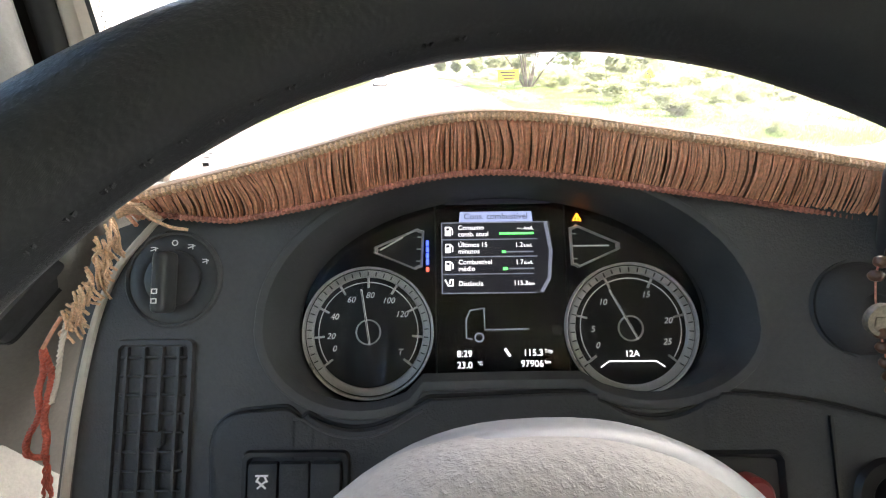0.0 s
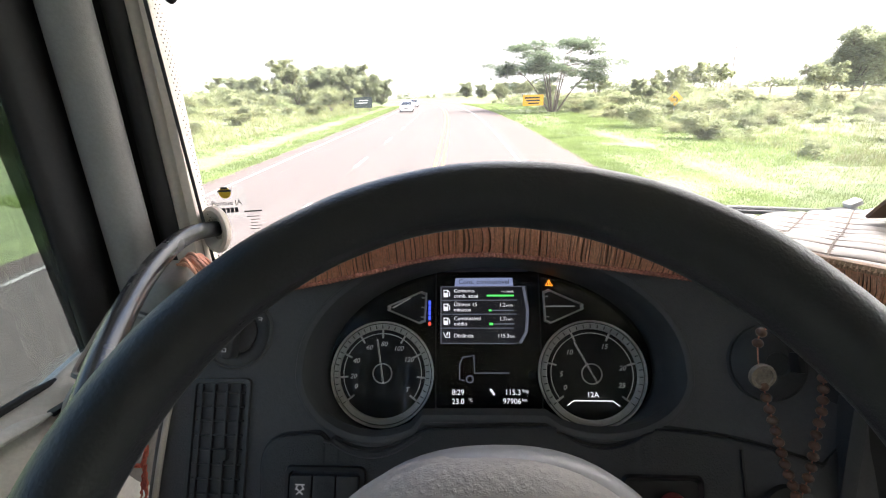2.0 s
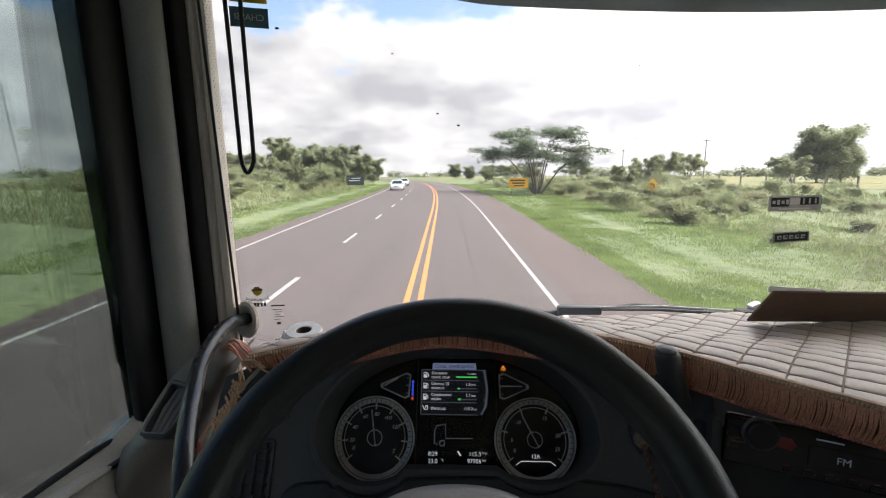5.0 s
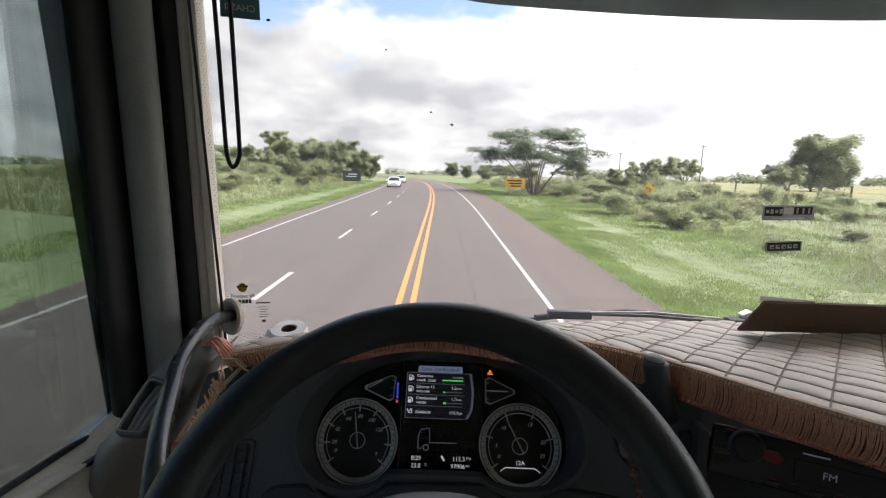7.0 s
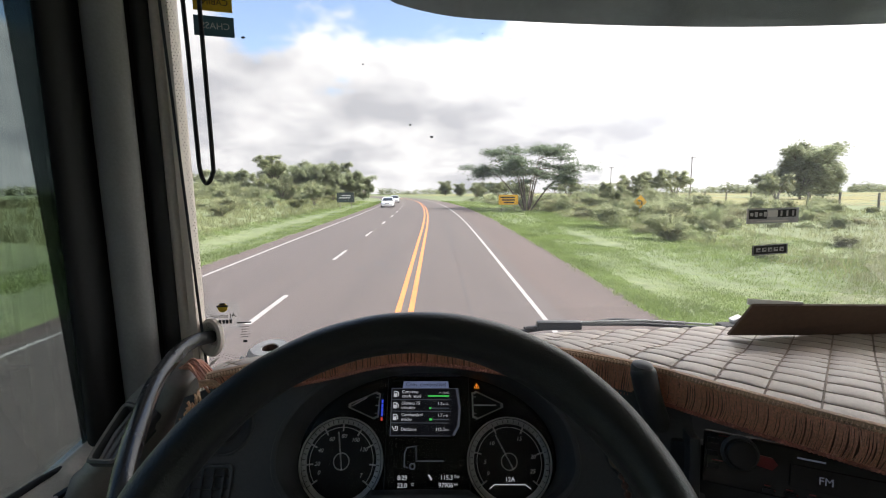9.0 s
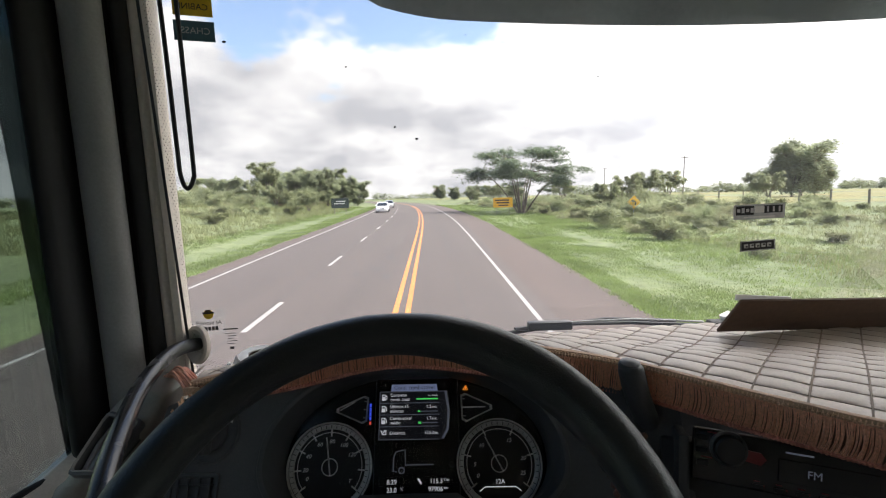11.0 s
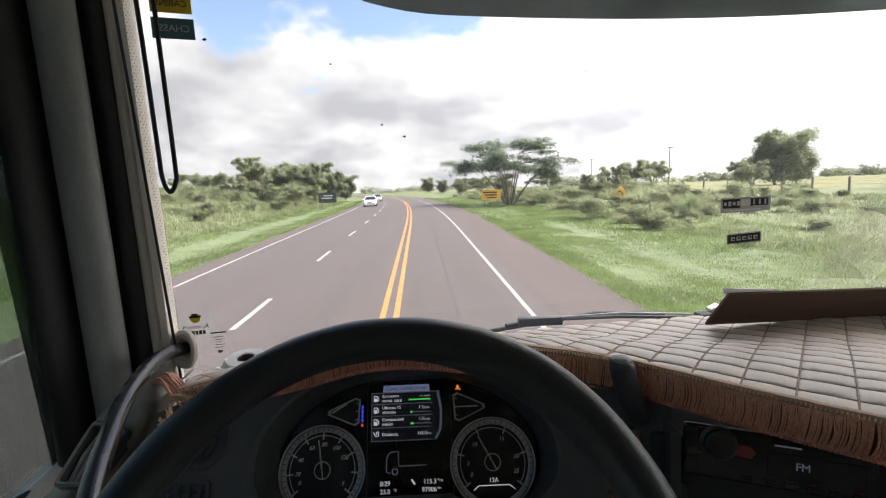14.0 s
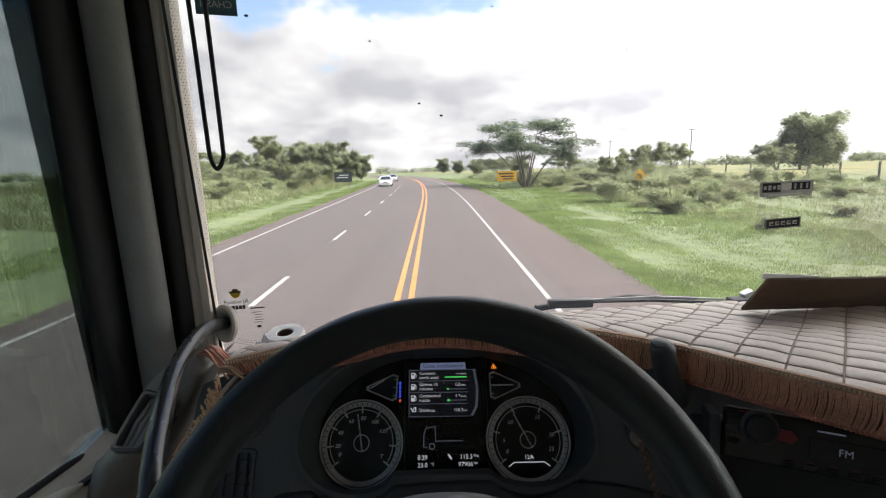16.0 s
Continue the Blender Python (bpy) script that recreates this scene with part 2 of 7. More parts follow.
M = {
    "fascia": grain_mat("dash_plastic", (0.080, 0.081, 0.085), 0.55, 0.0016, 0.0006, 0.5),
    "fascia_low": grain_mat("lower_dash_plastic", (0.048, 0.049, 0.052), 0.55, 0.0016, 0.0006, 0.5),
    "console": grain_mat("console_plastic", (0.024, 0.024, 0.026), 0.5, 0.0016, 0.0006, 0.5),
    "tube": mat("painted_tube", (0.020, 0.020, 0.021), 0.26, big=(8, 0.15), fine=(300, 0.08), bump=0.03),
    "black": mat("black_plastic", (0.012, 0.012, 0.013), 0.4, big=(8, 0.2), fine=(300, 0.1), bump=0.05),
    "gloss_black": mat("gloss_black", (0.008, 0.008, 0.009), 0.15, big=(8, 0.2), fine=(300, 0.1), bump=0.0),
    "rubber": mat("rubber_seal", (0.010, 0.010, 0.011), 0.65, big=(6, 0.25), fine=(200, 0.15), bump=0.15),
    "leather": grain_mat("black_leather", (0.0110, 0.0130, 0.0140), 0.34, 0.0016, 0.0005, 0.4, 0.55),
    "hub": grain_mat("grey_soft_plastic", (0.38, 0.345, 0.32), 0.5, 0.0040, 0.0011, 0.7, 0.35),
    "spoke": mat("satin_grey", (0.34, 0.33, 0.33), 0.42, metal=0.2, big=(8, 0.06), fine=(200, 0.05), bump=0.03),
    "chrome": mat("satin_chrome", (0.62, 0.62, 0.63), 0.25, metal=1.0, big=(12, 0.08), fine=(200, 0.06), bump=0.02),
    "ring": mat("satin_silver_ring", (0.62, 0.61, 0.60), 0.38, metal=0.25, big=(30, 0.08), fine=(300, 0.05), bump=0.02),
    "bright_ring": mat("polished_ring", (0.75, 0.73, 0.71), 0.3, metal=0.5, big=(30, 0.08), fine=(300, 0.05), bump=0.02),
    "vent": mat("vent_plastic", (0.050, 0.051, 0.055), 0.45, big=(20, 0.15), fine=(300, 0.1), bump=0.03),
    "cheek": grain_mat("grey_cheek_plastic", (0.28, 0.265, 0.245), 0.5, 0.002, 0.0006, 0.35),
    "end_brown": grain_mat("brown_end_plastic", (0.12, 0.10, 0.085), 0.55, 0.002, 0.0006, 0.35),
    "trim": grain_mat("grey_trim", (0.27, 0.265, 0.26), 0.6, 0.002, 0.0006, 0.35),
    "beige": mat("beige_trim", (0.60, 0.53, 0.46), 0.55, big=(5, 0.06), fine=(180, 0.06), bump=0.05),
    "door": grain_mat("door_plastic", (0.58, 0.55, 0.50), 0.55, 0.002, 0.0006, 0.4),
    "cheek": grain_mat("cheek_plastic", (0.21, 0.195, 0.175), 0.55, 0.002, 0.0006, 0.4),
    "quilt": mat("quilted_leatherette", (0.66, 0.545, 0.45), 0.45, big=(9, 0.06), fine=(260, 0.06), bump=0.12),
    "cord": mat("fringe_cord", (0.74, 0.29, 0.18), 0.4, big=(3.0, 0.12), fine=(400, 0.2), bump=0.2, tint=(0.84, 0.45, 0.29)),
    "backing": mat("fringe_backing", (0.24, 0.13, 0.09), 0.7, big=(14, 0.25), fine=(400, 0.2), bump=0.2),
    "gold_braid": mat("gold_braid", (0.74, 0.47, 0.30), 0.45, big=(60, 0.2), fine=(700, 0.3), bump=0.4),
    "bound_edge": mat("bound_edge", (0.52, 0.32, 0.19), 0.6, big=(20, 0.15), fine=(500, 0.2), bump=0.25),
    "seam": mat("seam_thread", (0.33, 0.245, 0.18), 0.7, big=(30, 0.2), fine=(600, 0.25), bump=0.2),
    "braid": mat("braid", (0.50, 0.19, 0.14), 0.6, big=(60, 0.25), fine=(700, 0.3), bump=0.4),
    "redcord": mat("red_cord", (0.50, 0.10, 0.06), 0.6, big=(60, 0.25), fine=(700, 0.3), bump=0.3),
    "headliner": mat("headliner", (0.64, 0.62, 0.58), 0.9, big=(4, 0.08), fine=(150, 0.1), bump=0.2),
    # white print and needles, with a faint glow added to the colour
    "white_print": mat("white_print", (0.75, 0.75, 0.75), 0.5, big=(20, 0.05), fine=(300, 0.03), bump=0.0, emit=0.02),
    "lcd": mat("lit_characters", (0.9, 0.93, 1.0), 0.5, big=(20, 0.02), fine=(300, 0.02), bump=0.0, emit=0.19),
    "lcd_bar": mat("lit_header", (0.20, 0.25, 0.42), 0.5, big=(20, 0.05), fine=(300, 0.03), bump=0.0, emit=0.2),
    "lcd_green": mat("lit_green", (0.05, 0.55, 0.10), 0.5, big=(20, 0.05), fine=(300, 0.03), bump=0.0, emit=0.4),
    "lcd_blue": mat("lit_blue", (0.05, 0.10, 0.9), 0.5, big=(20, 0.05), fine=(300, 0.03), bump=0.0, emit=0.28),
    "lcd_red": mat("lit_red", (0.9, 0.08, 0.05), 0.5, big=(20, 0.05), fine=(300, 0.03), bump=0.0, emit=0.28),
    "lcd_orange": mat("lit_orange", (1.0, 0.30, 0.02), 0.5, big=(20, 0.05), fine=(300, 0.03), bump=0.0, emit=0.7),
    "lcd_bg": mat("lit_screen", (0.012, 0.013, 0.018), 0.3, big=(20, 0.1), fine=(300, 0.03), bump=0.0, emit=0.10),
    "lcd_line": mat("lit_frame", (0.17, 0.19, 0.25), 0.4, big=(20, 0.1), fine=(300, 0.03), bump=0.0, emit=0.10),
    "red_button": mat("red_button", (0.22, 0.025, 0.028), 0.4, big=(30, 0.1), fine=(300, 0.05), bump=0.05),
    "wood_bead": mat("wooden_bead", (0.13, 0.062, 0.038), 0.35, big=(90, 0.35), fine=(500, 0.2), bump=0.1, per_object=0.3),
    "silver": mat("worn_silver", (0.24, 0.205, 0.17), 0.42, metal=0.6, big=(60, 0.2), fine=(500, 0.2), bump=0.2),
    "cardboard": mat("cardboard", (0.105, 0.062, 0.040), 0.8, big=(12, 0.12), fine=(120, 0.1), bump=0.1),
    "paper": mat("white_paper", (0.85, 0.83, 0.80), 0.8, big=(12, 0.05), fine=(120, 0.04), bump=0.05),
    "sticker_grey": mat("sticker_grey", (0.55, 0.55, 0.55), 0.6, big=(60, 0.2), fine=(300, 0.1), bump=0.0),
    "sticker_teal": mat("sticker_teal", (0.06, 0.13, 0.16), 0.5, big=(60, 0.1), fine=(300, 0.05), bump=0.0),
    "sticker_yellow": mat("sticker_yellow", (0.65, 0.42, 0.02), 0.5, big=(60, 0.1), fine=(300, 0.05), bump=0.0),
    "ink": mat("ink", (0.02, 0.02, 0.02), 0.6, big=(60, 0.1), fine=(300, 0.05), bump=0.0),
    "windscreen": glass_mat("windscreen_glass", (0.97, 0.985, 0.975), 0.3),
    "side_glass": glass_mat("side_glass", (0.62, 0.68, 0.67), 0.5),
    "side_tint": glass_mat("tinted_strip", (0.30, 0.33, 0.33), 0.3),
    "cover_glass": glass_mat("cluster_glass", (0.97, 0.97, 0.97), 0.22),
    "visor": mat("visor_plastic", (0.16, 0.18, 0.18), 0.35, big=(5, 0.15), fine=(90, 0.1), bump=0.03),
    # outside
    "asphalt": mat("asphalt", (0.068, 0.055, 0.050), 0.9, big=(0.25, 0.15), fine=(14, 0.18), bump=0.35),
    "asphalt_edge": mat("shoulder_asphalt", (0.072, 0.053, 0.046), 0.92, big=(0.3, 0.16), fine=(11, 0.2), bump=0.4),
    "line_white": mat("white_line", (0.28, 0.262, 0.25), 0.7, big=(1.5, 0.12), fine=(30, 0.15), bump=0.1),
    "line_yellow": mat("yellow_line", (0.46, 0.165, 0.04), 0.7, big=(1.5, 0.12), fine=(30, 0.15), bump=0.1),
    "stain": mat("tar_stain", (0.05, 0.045, 0.043), 0.85, big=(1.5, 0.2), fine=(25, 0.2), bump=0.2),
    "ground": mat("grass_ground", (0.105, 0.140, 0.056), 0.95, big=(0.09, 0.2), fine=(1.7, 0.25), bump=0.6, tint=(0.130, 0.155, 0.066)),
    "field": mat("ripe_field", (0.20, 0.168, 0.048), 0.95, big=(0.03, 0.2), fine=(0.8, 0.25), bump=0.5, tint=(0.155, 0.16, 0.055)),
    "grass": leaf_mat("grass_blade", (0.17, 0.225, 0.075), 0.18),
    "dry": leaf_mat("dry_grass_blade", (0.205, 0.22, 0.105), 0.2),
    "leaf_dark": leaf_mat("dark_leaf", (0.26, 0.29, 0.175), 0.3),
    "leaf_fine": leaf_mat("fine_dark_leaf", (0.115, 0.150, 0.090), 0.3),
    "leaf_bush": leaf_mat("bush_leaf", (0.26, 0.30, 0.155), 0.25),
    "leaf_mid": leaf_mat("mid_leaf", (0.27, 0.295, 0.165), 0.3),
    "leaf_light": leaf_mat("light_leaf", (0.265, 0.27, 0.15), 0.25),
    "bark": mat("bark", (0.13, 0.105, 0.085), 0.95, big=(1.5, 0.3), fine=(14, 0.3), bump=0.6),
    "post": mat("weathered_post", (0.16, 0.14, 0.12), 0.9, big=(2, 0.25), fine=(20, 0.25), bump=0.4),
    "galv": mat("galvanised_post", (0.38, 0.39, 0.40), 0.5, metal=0.6, big=(4, 0.15), fine=(60, 0.1), bump=0.05),
    "sign_green": mat("sign_back", (0.028, 0.040, 0.040), 0.55, big=(2, 0.15), fine=(50, 0.1), bump=0.02),
    "sign_yellow": mat("sign_yellow", (0.72, 0.38, 0.02), 0.5, big=(2, 0.1), fine=(50, 0.06), bump=0.02),
    "car_white": mat("white_car_paint", (0.75, 0.75, 0.76), 0.25, big=(3, 0.03), fine=(60, 0.02), bump=0.0, coat=0.8),
    "car_silver": mat("silver_car_paint", (0.52, 0.52, 0.52), 0.3, metal=0.4, big=(3, 0.04), fine=(60, 0.03), bump=0.0, coat=0.8),
    "car_glass": mat("car_window", (0.02, 0.025, 0.03), 0.08, big=(3, 0.1), fine=(60, 0.05), bump=0.0),
    "tyre": mat("tyre_rubber", (0.02, 0.02, 0.02), 0.85, big=(8, 0.2), fine=(80, 0.2), bump=0.2),
    "lamp_glass": mat("lamp_lens", (0.7, 0.72, 0.75), 0.1, big=(8, 0.1), fine=(80, 0.1), bump=0.0),
}


def along_road(m, sx, sy):
    """Stretches the large variation of a road surface into wheel tracks along y."""
    n, l = m.node_tree.nodes, m.node_tree.links
    tex = [q for q in n if q.type == "TEX_NOISE"][0]
    mp = n.new("ShaderNodeMapping")
    mp.inputs["Scale"].default_value = (sx, sy, 1)
    l.new(tex.inputs["Vector"].links[0].from_socket, mp.inputs["Vector"])
    l.new(mp.outputs[0], tex.inputs["Vector"])
    tex.inputs["Scale"].default_value = 1.0


# pale film put into the glass for dust and for the glare that lifts dark tones
dust_veil(M["windscreen"], 0.025, 0.035)
leather = M["leather"].node_tree.nodes["Principled BSDF"]
leather.inputs["Sheen Weight"].default_value, leather.inputs["Sheen Roughness"].default_value = 0.05, 0.3

along_road(M["asphalt"], 1.3, 0.05)
along_road(M["asphalt_edge"], 1.6, 0.12)

# ---- mesh helpers ----


def finish(bm, name, material, smooth=True):
    me = bpy.data.meshes.new(name)
    bmesh.ops.recalc_face_normals(bm, faces=bm.faces)
    bm.to_mesh(me)
    bm.free()
    me.materials.append(material)
    if smooth:
        me.polygons.foreach_set("use_smooth", [True] * len(me.polygons))
        me.set_sharp_from_angle(angle=radians(38))
    return me


def part(name, bm, material, parent, label="", smooth=True):
    """One bmesh as one mesh object under a thing, given in the parent's own coordinates."""
    ob = new(name, finish(bm, name, material, smooth) if isinstance(bm, bmesh.types.BMesh) else bm)
    ob.parent = parent
    return tagged(ob, label)


def thing(name, label, category, m=None, group="", kind=""):
    ob = new(name)
    ob.empty_display_size = 0.05
    if m is not None:
        ob.matrix_basis = m
    return tagged(ob, label, category, group, kind)


def solo(name, bm, material, label, category, m=None, group="", kind="", smooth=True):
    """A thing that is one mesh."""
    ob = new(name, finish(bm, name, material, smooth))
    if m is not None:
        ob.matrix_basis = m
    return tagged(ob, label, category, group, kind)


def box(size, at=(0, 0, 0), bevel=0.0, seg=2, turn=None, bm=None):
    bm = bm or bmesh.new()
    mtx = Matrix.Translation(at) @ (turn or Matrix.Identity(4)) @ Matrix.Diagonal((*size, 1))
    got = bmesh.ops.create_cube(bm, size=1, matrix=mtx)
    if bevel:
        vs = set(got["verts"])
        bmesh.ops.bevel(bm, geom=[e for e in bm.edges if e.verts[0] in vs], offset=bevel, segments=seg, profile=0.6, affect="EDGES")
    return bm


def sweep(points, radius, sides=12, bm=None, closed=False, flat=1.0):
    """A tube along points; radius: a number or one for each point."""
    bm = bm or bmesh.new()
    pts = [Vector(p) for p in points]
    k = len(pts)
    rad = radius if isinstance(radius, (list, tuple)) else [radius] * k
    rings, up = [], None
    for i, p in enumerate(pts):
        a, b = (pts[i - 1], pts[(i + 1) % k]) if closed else (pts[max(i - 1, 0)], pts[min(i + 1, k - 1)])
        d = (b - a).normalized()
        if up is None:
            up = Vector((0, 0, 1)) if abs(d.z) < 0.9 else Vector((1, 0, 0))
        s = d.cross(up).normalized()
        up = s.cross(d).normalized()
        rings.append([bm.verts.new(p + rad[i] * (math.cos(q) * s + flat * math.sin(q) * up)) for q in (2 * math.pi * j / sides for j in range(sides))])
    for i in range(k if closed else k - 1):
        r, r2 = rings[i], rings[(i + 1) % k]
        for j in range(sides):
            bm.faces.new((r[j], r[(j + 1) % sides], r2[(j + 1) % sides], r2[j]))
    if not closed:
        bm.faces.new(rings[0][::-1])
        bm.faces.new(rings[-1])
    return bm


def curve_pts(pts, n=8):
    """A smooth line through points."""
    p = [Vector(q) for q in pts]
    p = [2 * p[0] - p[1], *p, 2 * p[-1] - p[-2]]
    out = []
    for i in range(1, len(p) - 2):
        for k in range(n):
            t = k / n
            a, b, c, d = p[i - 1], p[i], p[i + 1], p[i + 2]
            out.append(0.5 * (2 * b + (c - a) * t + (2 * a - 5 * b + 4 * c - d) * t * t + (3 * b - a - 3 * c + d) * t ** 3))
    out.append(p[-2])
    return out


def lathe(profile, sides=48, bm=None, at=(0, 0, 0)):
    """Turns (radius, height) about the z axis; closed at radius 0."""
    bm = bm or bmesh.new()
    at = Vector(at)
    rings = []
    for r, h in profile:
        if r < 1e-6:
            rings.append([bm.verts.new(at + Vector((0, 0, h)))])
        else:
            rings.append([bm.verts.new(at + Vector((r * math.cos(a), r * math.sin(a), h))) for a in (2 * math.pi * j / sides for j in range(sides))])
    for a, b in zip(rings, rings[1:]):
        for j in range(sides):
            q = [a[j % len(a)], a[(j + 1) % len(a)], b[(j + 1) % len(b)], b[j % len(b)]]
            q = list(dict.fromkeys(q))
            if len(q) > 2:
                bm.faces.new(q)
    return bm


def prism(outline, low, high, bevel=0.0, bm=None):
    """A flat outline in x and y, thick from low to high in z."""
    bm = bm or bmesh.new()
    a = [bm.verts.new((x, y, low)) for x, y in outline]
    b = [bm.verts.new((x, y, high)) for x, y in outline]
    n = len(a)
    top = bm.faces.new(b)
    bm.faces.new(a[::-1])
    for i in range(n):
        bm.faces.new((a[i], a[(i + 1) % n], b[(i + 1) % n], b[i]))
    if bevel:
        bmesh.ops.bevel(bm, geom=list(top.edges), offset=bevel, segments=2, profile=0.6, affect="EDGES")
    return bm


def loft(loops, bm=None, cap=False):
    """Skins closed loops of equal length."""
    bm = bm or bmesh.new()
    vs = [[bm.verts.new(p) for p in lp] for lp in loops]
    n = len(vs[0])
    for a, b in zip(vs, vs[1:]):
        for i in range(n):
            bm.faces.new((a[i], a[(i + 1) % n], b[(i + 1) % n], b[i]))
    if cap:
        bm.faces.new(vs[0][::-1])
        bm.faces.new(vs[-1])
    return bm


def grid(fn, nu, nv, bm=None):
    """A sheet of fn(u, v) with u and v from 0 to 1."""
    bm = bm or bmesh.new()
    vs = [[bm.verts.new(fn(i / nu, j / nv)) for j in range(nv + 1)] for i in range(nu + 1)]
    for i in range(nu):
        for j in range(nv):
            bm.faces.new((vs[i][j], vs[i + 1][j], vs[i + 1][j + 1], vs[i][j + 1]))
    return bm


def arc(cx, cy, rx, ry, a0, a1, n):
    return [(cx + rx * math.cos(radians(a0 + (a1 - a0) * i / n)), cy + ry * math.sin(radians(a0 + (a1 - a0) * i / n))) for i in range(n + 1)]


def rounded(x0, y0, x1, y1, r, n=4):
    return arc(x1 - r, y1 - r, r, r, 0, 90, n) + arc(x0 + r, y1 - r, r, r, 90, 180, n) + arc(x0 + r, y0 + r, r, r, 180, 270, n) + arc(x1 - r, y0 + r, r, r, 270, 360, n)


def lettering(words, size, x, y, z, material, parent, align="LEFT", mirrored=False, name="lettering", shear=0.0):
    """Flat letters in the parent's x, y plane."""
    cu = bpy.data.curves.new("lettering", "FONT")
    cu.body, cu.size, cu.align_x, cu.align_y, cu.extrude, cu.shear = words, size, align, "CENTER", 0.0002, shear
    cu.resolution_u = 3
    tmp = bpy.data.objects.new("lettering_curve", cu)
    me = bpy.data.meshes.new_from_object(tmp)
    bpy.data.objects.remove(tmp)
    me.materials.clear()
    me.materials.append(material)
    ob = part(name, me, material, parent)
    ob.location = (x, y, z)
    if mirrored:
        me.transform(Matrix.Diagonal((-1, 1, 1, 1)))
        me.flip_normals()
    return ob


def bars(spots, material, parent, z=0.0005, name="marking"):
    """Flat printed bars (x, y, width, height), each a marking of its own."""
    for x, y, w, h in spots:
        part(name, box((w, h, 0.0004), (x, y, z)), material, parent, smooth=False)


# ---- the cab: setting ----


def screen_y(x, z=2.7):
    """The windscreen's curve in plan: it bows forward at the cab's middle."""
    return 0.90 - 0.16 * (x - 0.65) ** 2 - 0.09 * (z - 2.7)


solo("floor", box((2.3, 2.6, 0.05), (0.65, -0.35, 1.55)), M["fascia_low"], "dark rubber cab floor under the seats", "floor", kind="structure")
solo("ceiling", box((2.34, 2.6, 0.05), (0.65, -0.42, 3.66)), M["headliner"], "pale grey cab headliner", "ceiling", kind="structure")
solo("wall_south", box((2.3, 0.05, 2.1), (0.65, -1.67, 2.62)), M["headliner"], "padded rear wall of the cab", "wall", kind="structure")


def side_wall(name, x, label):
    """A door side with a real window opening."""
    bm = box((0.06, 2.45, 0.88), (x, -0.42, 2.02))
    box((0.06, 1.0, 1.1), (x, -1.15, 3.09), bm=bm)
    box((0.06, 2.45, 0.22), (x, -0.42, 3.53), bm=bm)
    return solo(name, bm, M["headliner"], label, "wall", kind="structure", smooth=False)


side_wall("wall_west", -0.545, "driver's side wall of the cab with a window opening")
side_wall("wall_east", 1.845, "passenger's side wall of the cab with a window opening")


def front_wall():
    lows = [(x, screen_y(x) + 0.03) for x in (-0.5 + 0.115 * i for i in range(21))]
    outline = lows + [(x, y + 0.05) for x, y in lows[::-1]]
    bm = prism(outline, 1.55, 2.60)
    return solo("wall_north", bm, M["fascia_low"], "front wall of the cab below the windscreen", "wall", kind="structure")


front_wall()


def header():
    lows = [(x, screen_y(x, 3.5) - 0.03) for x in (-0.5 + 0.115 * i for i in range(21))]
    bm = prism(lows + [(x, y + 0.09) for x, y in lows[::-1]], 3.40, 3.69)
    return solo("wall_north_header", bm, M["headliner"], "header panel above the windscreen", "wall", kind="structure")


header()


def windscreen():
    ob = solo("window_1", grid(lambda u, v: (-0.352 + 2.0 * u, screen_y(-0.352 + 2.0 * u, 2.58 + 0.84 * v), 2.58 + 0.84 * v), 40, 12), M["windscreen"], "large curved windscreen of clear glass with a thin veil of dust and glare", "window", kind="structure")
    ob.visible_shadow = False
    # black printed border with a dotted edge, along the side and bottom
    bm = bmesh.new()
    for k in range(190):
        z = 2.625 + 0.0042 * k
        for j in range(3):
            x = -0.343 + 0.0040 * j + (0.0020 if k % 2 else 0)
            r = 0.0008 - 0.00018 * j
            p = Vector((x, screen_y(x, z) - 0.004, z))
            bmesh.ops.create_circle(bm, cap_ends=True, segments=8, radius=r, matrix=Matrix.Translation(p) @ Matrix.Rotation(radians(90), 4, "X"))
    for k in range(34):
        for j in range(3):
            x, z = -0.335 + 0.0042 * k + (0.0021 if j % 2 else 0), 2.63 + 0.0042 * j + 0.02 * math.exp(-k / 5)
            p = Vector((x, screen_y(x, z) - 0.004, z))
            bmesh.ops.create_circle(bm, cap_ends=True, segments=8, radius=0.0008 - 0.00015 * j, matrix=Matrix.Translation(p) @ Matrix.Rotation(radians(90), 4, "X"))
    part("dotted_border", bm, M["ink"], ob, "black printed dots along the glass edge", smooth=False)
    for x, z, r in ((-0.0889, 3.1047, 0.0013), (-0.0184, 3.0157, 0.0016), (0.0165, 2.9972, 0.0020), (-0.2532, 3.1307, 0.0022), (0.6974, 2.9858, 0.0014), (0.33, 3.10, 0.0012), (0.10, 3.16, 0.0010)):
        bm = lathe([(0, 0.0004), (r * 0.7, 0.0003), (r, 0)], 9)
        bmesh.ops.transform(bm, verts=bm.verts, matrix=Matrix.Translation((x, screen_y(x, z) - 0.003, z)) @ Matrix.Rotation(radians(90), 4, "X") @ Matrix.Diagonal((1.4, 0.8, 1, 1)))
        part("insect_speck", bm, M["ink"], ob, "dark speck on the glass")
    part("border_band", grid(lambda u, v: (-0.352 + 0.0045 * u, screen_y(-0.35, 2.6 + 0.8 * v) - 0.004, 2.6 + 0.8 * v), 1, 12), M["ink"], ob, "black printed border")
    return ob


windscreen()


def side_window(name, x, label):
    ob = solo(name, box((0.004, 1.345, 1.06), (x, 0.0275, 2.98)), M["side_glass"], label, "window", kind="structure", smooth=False)
    ob.visible_shadow = False
    return ob


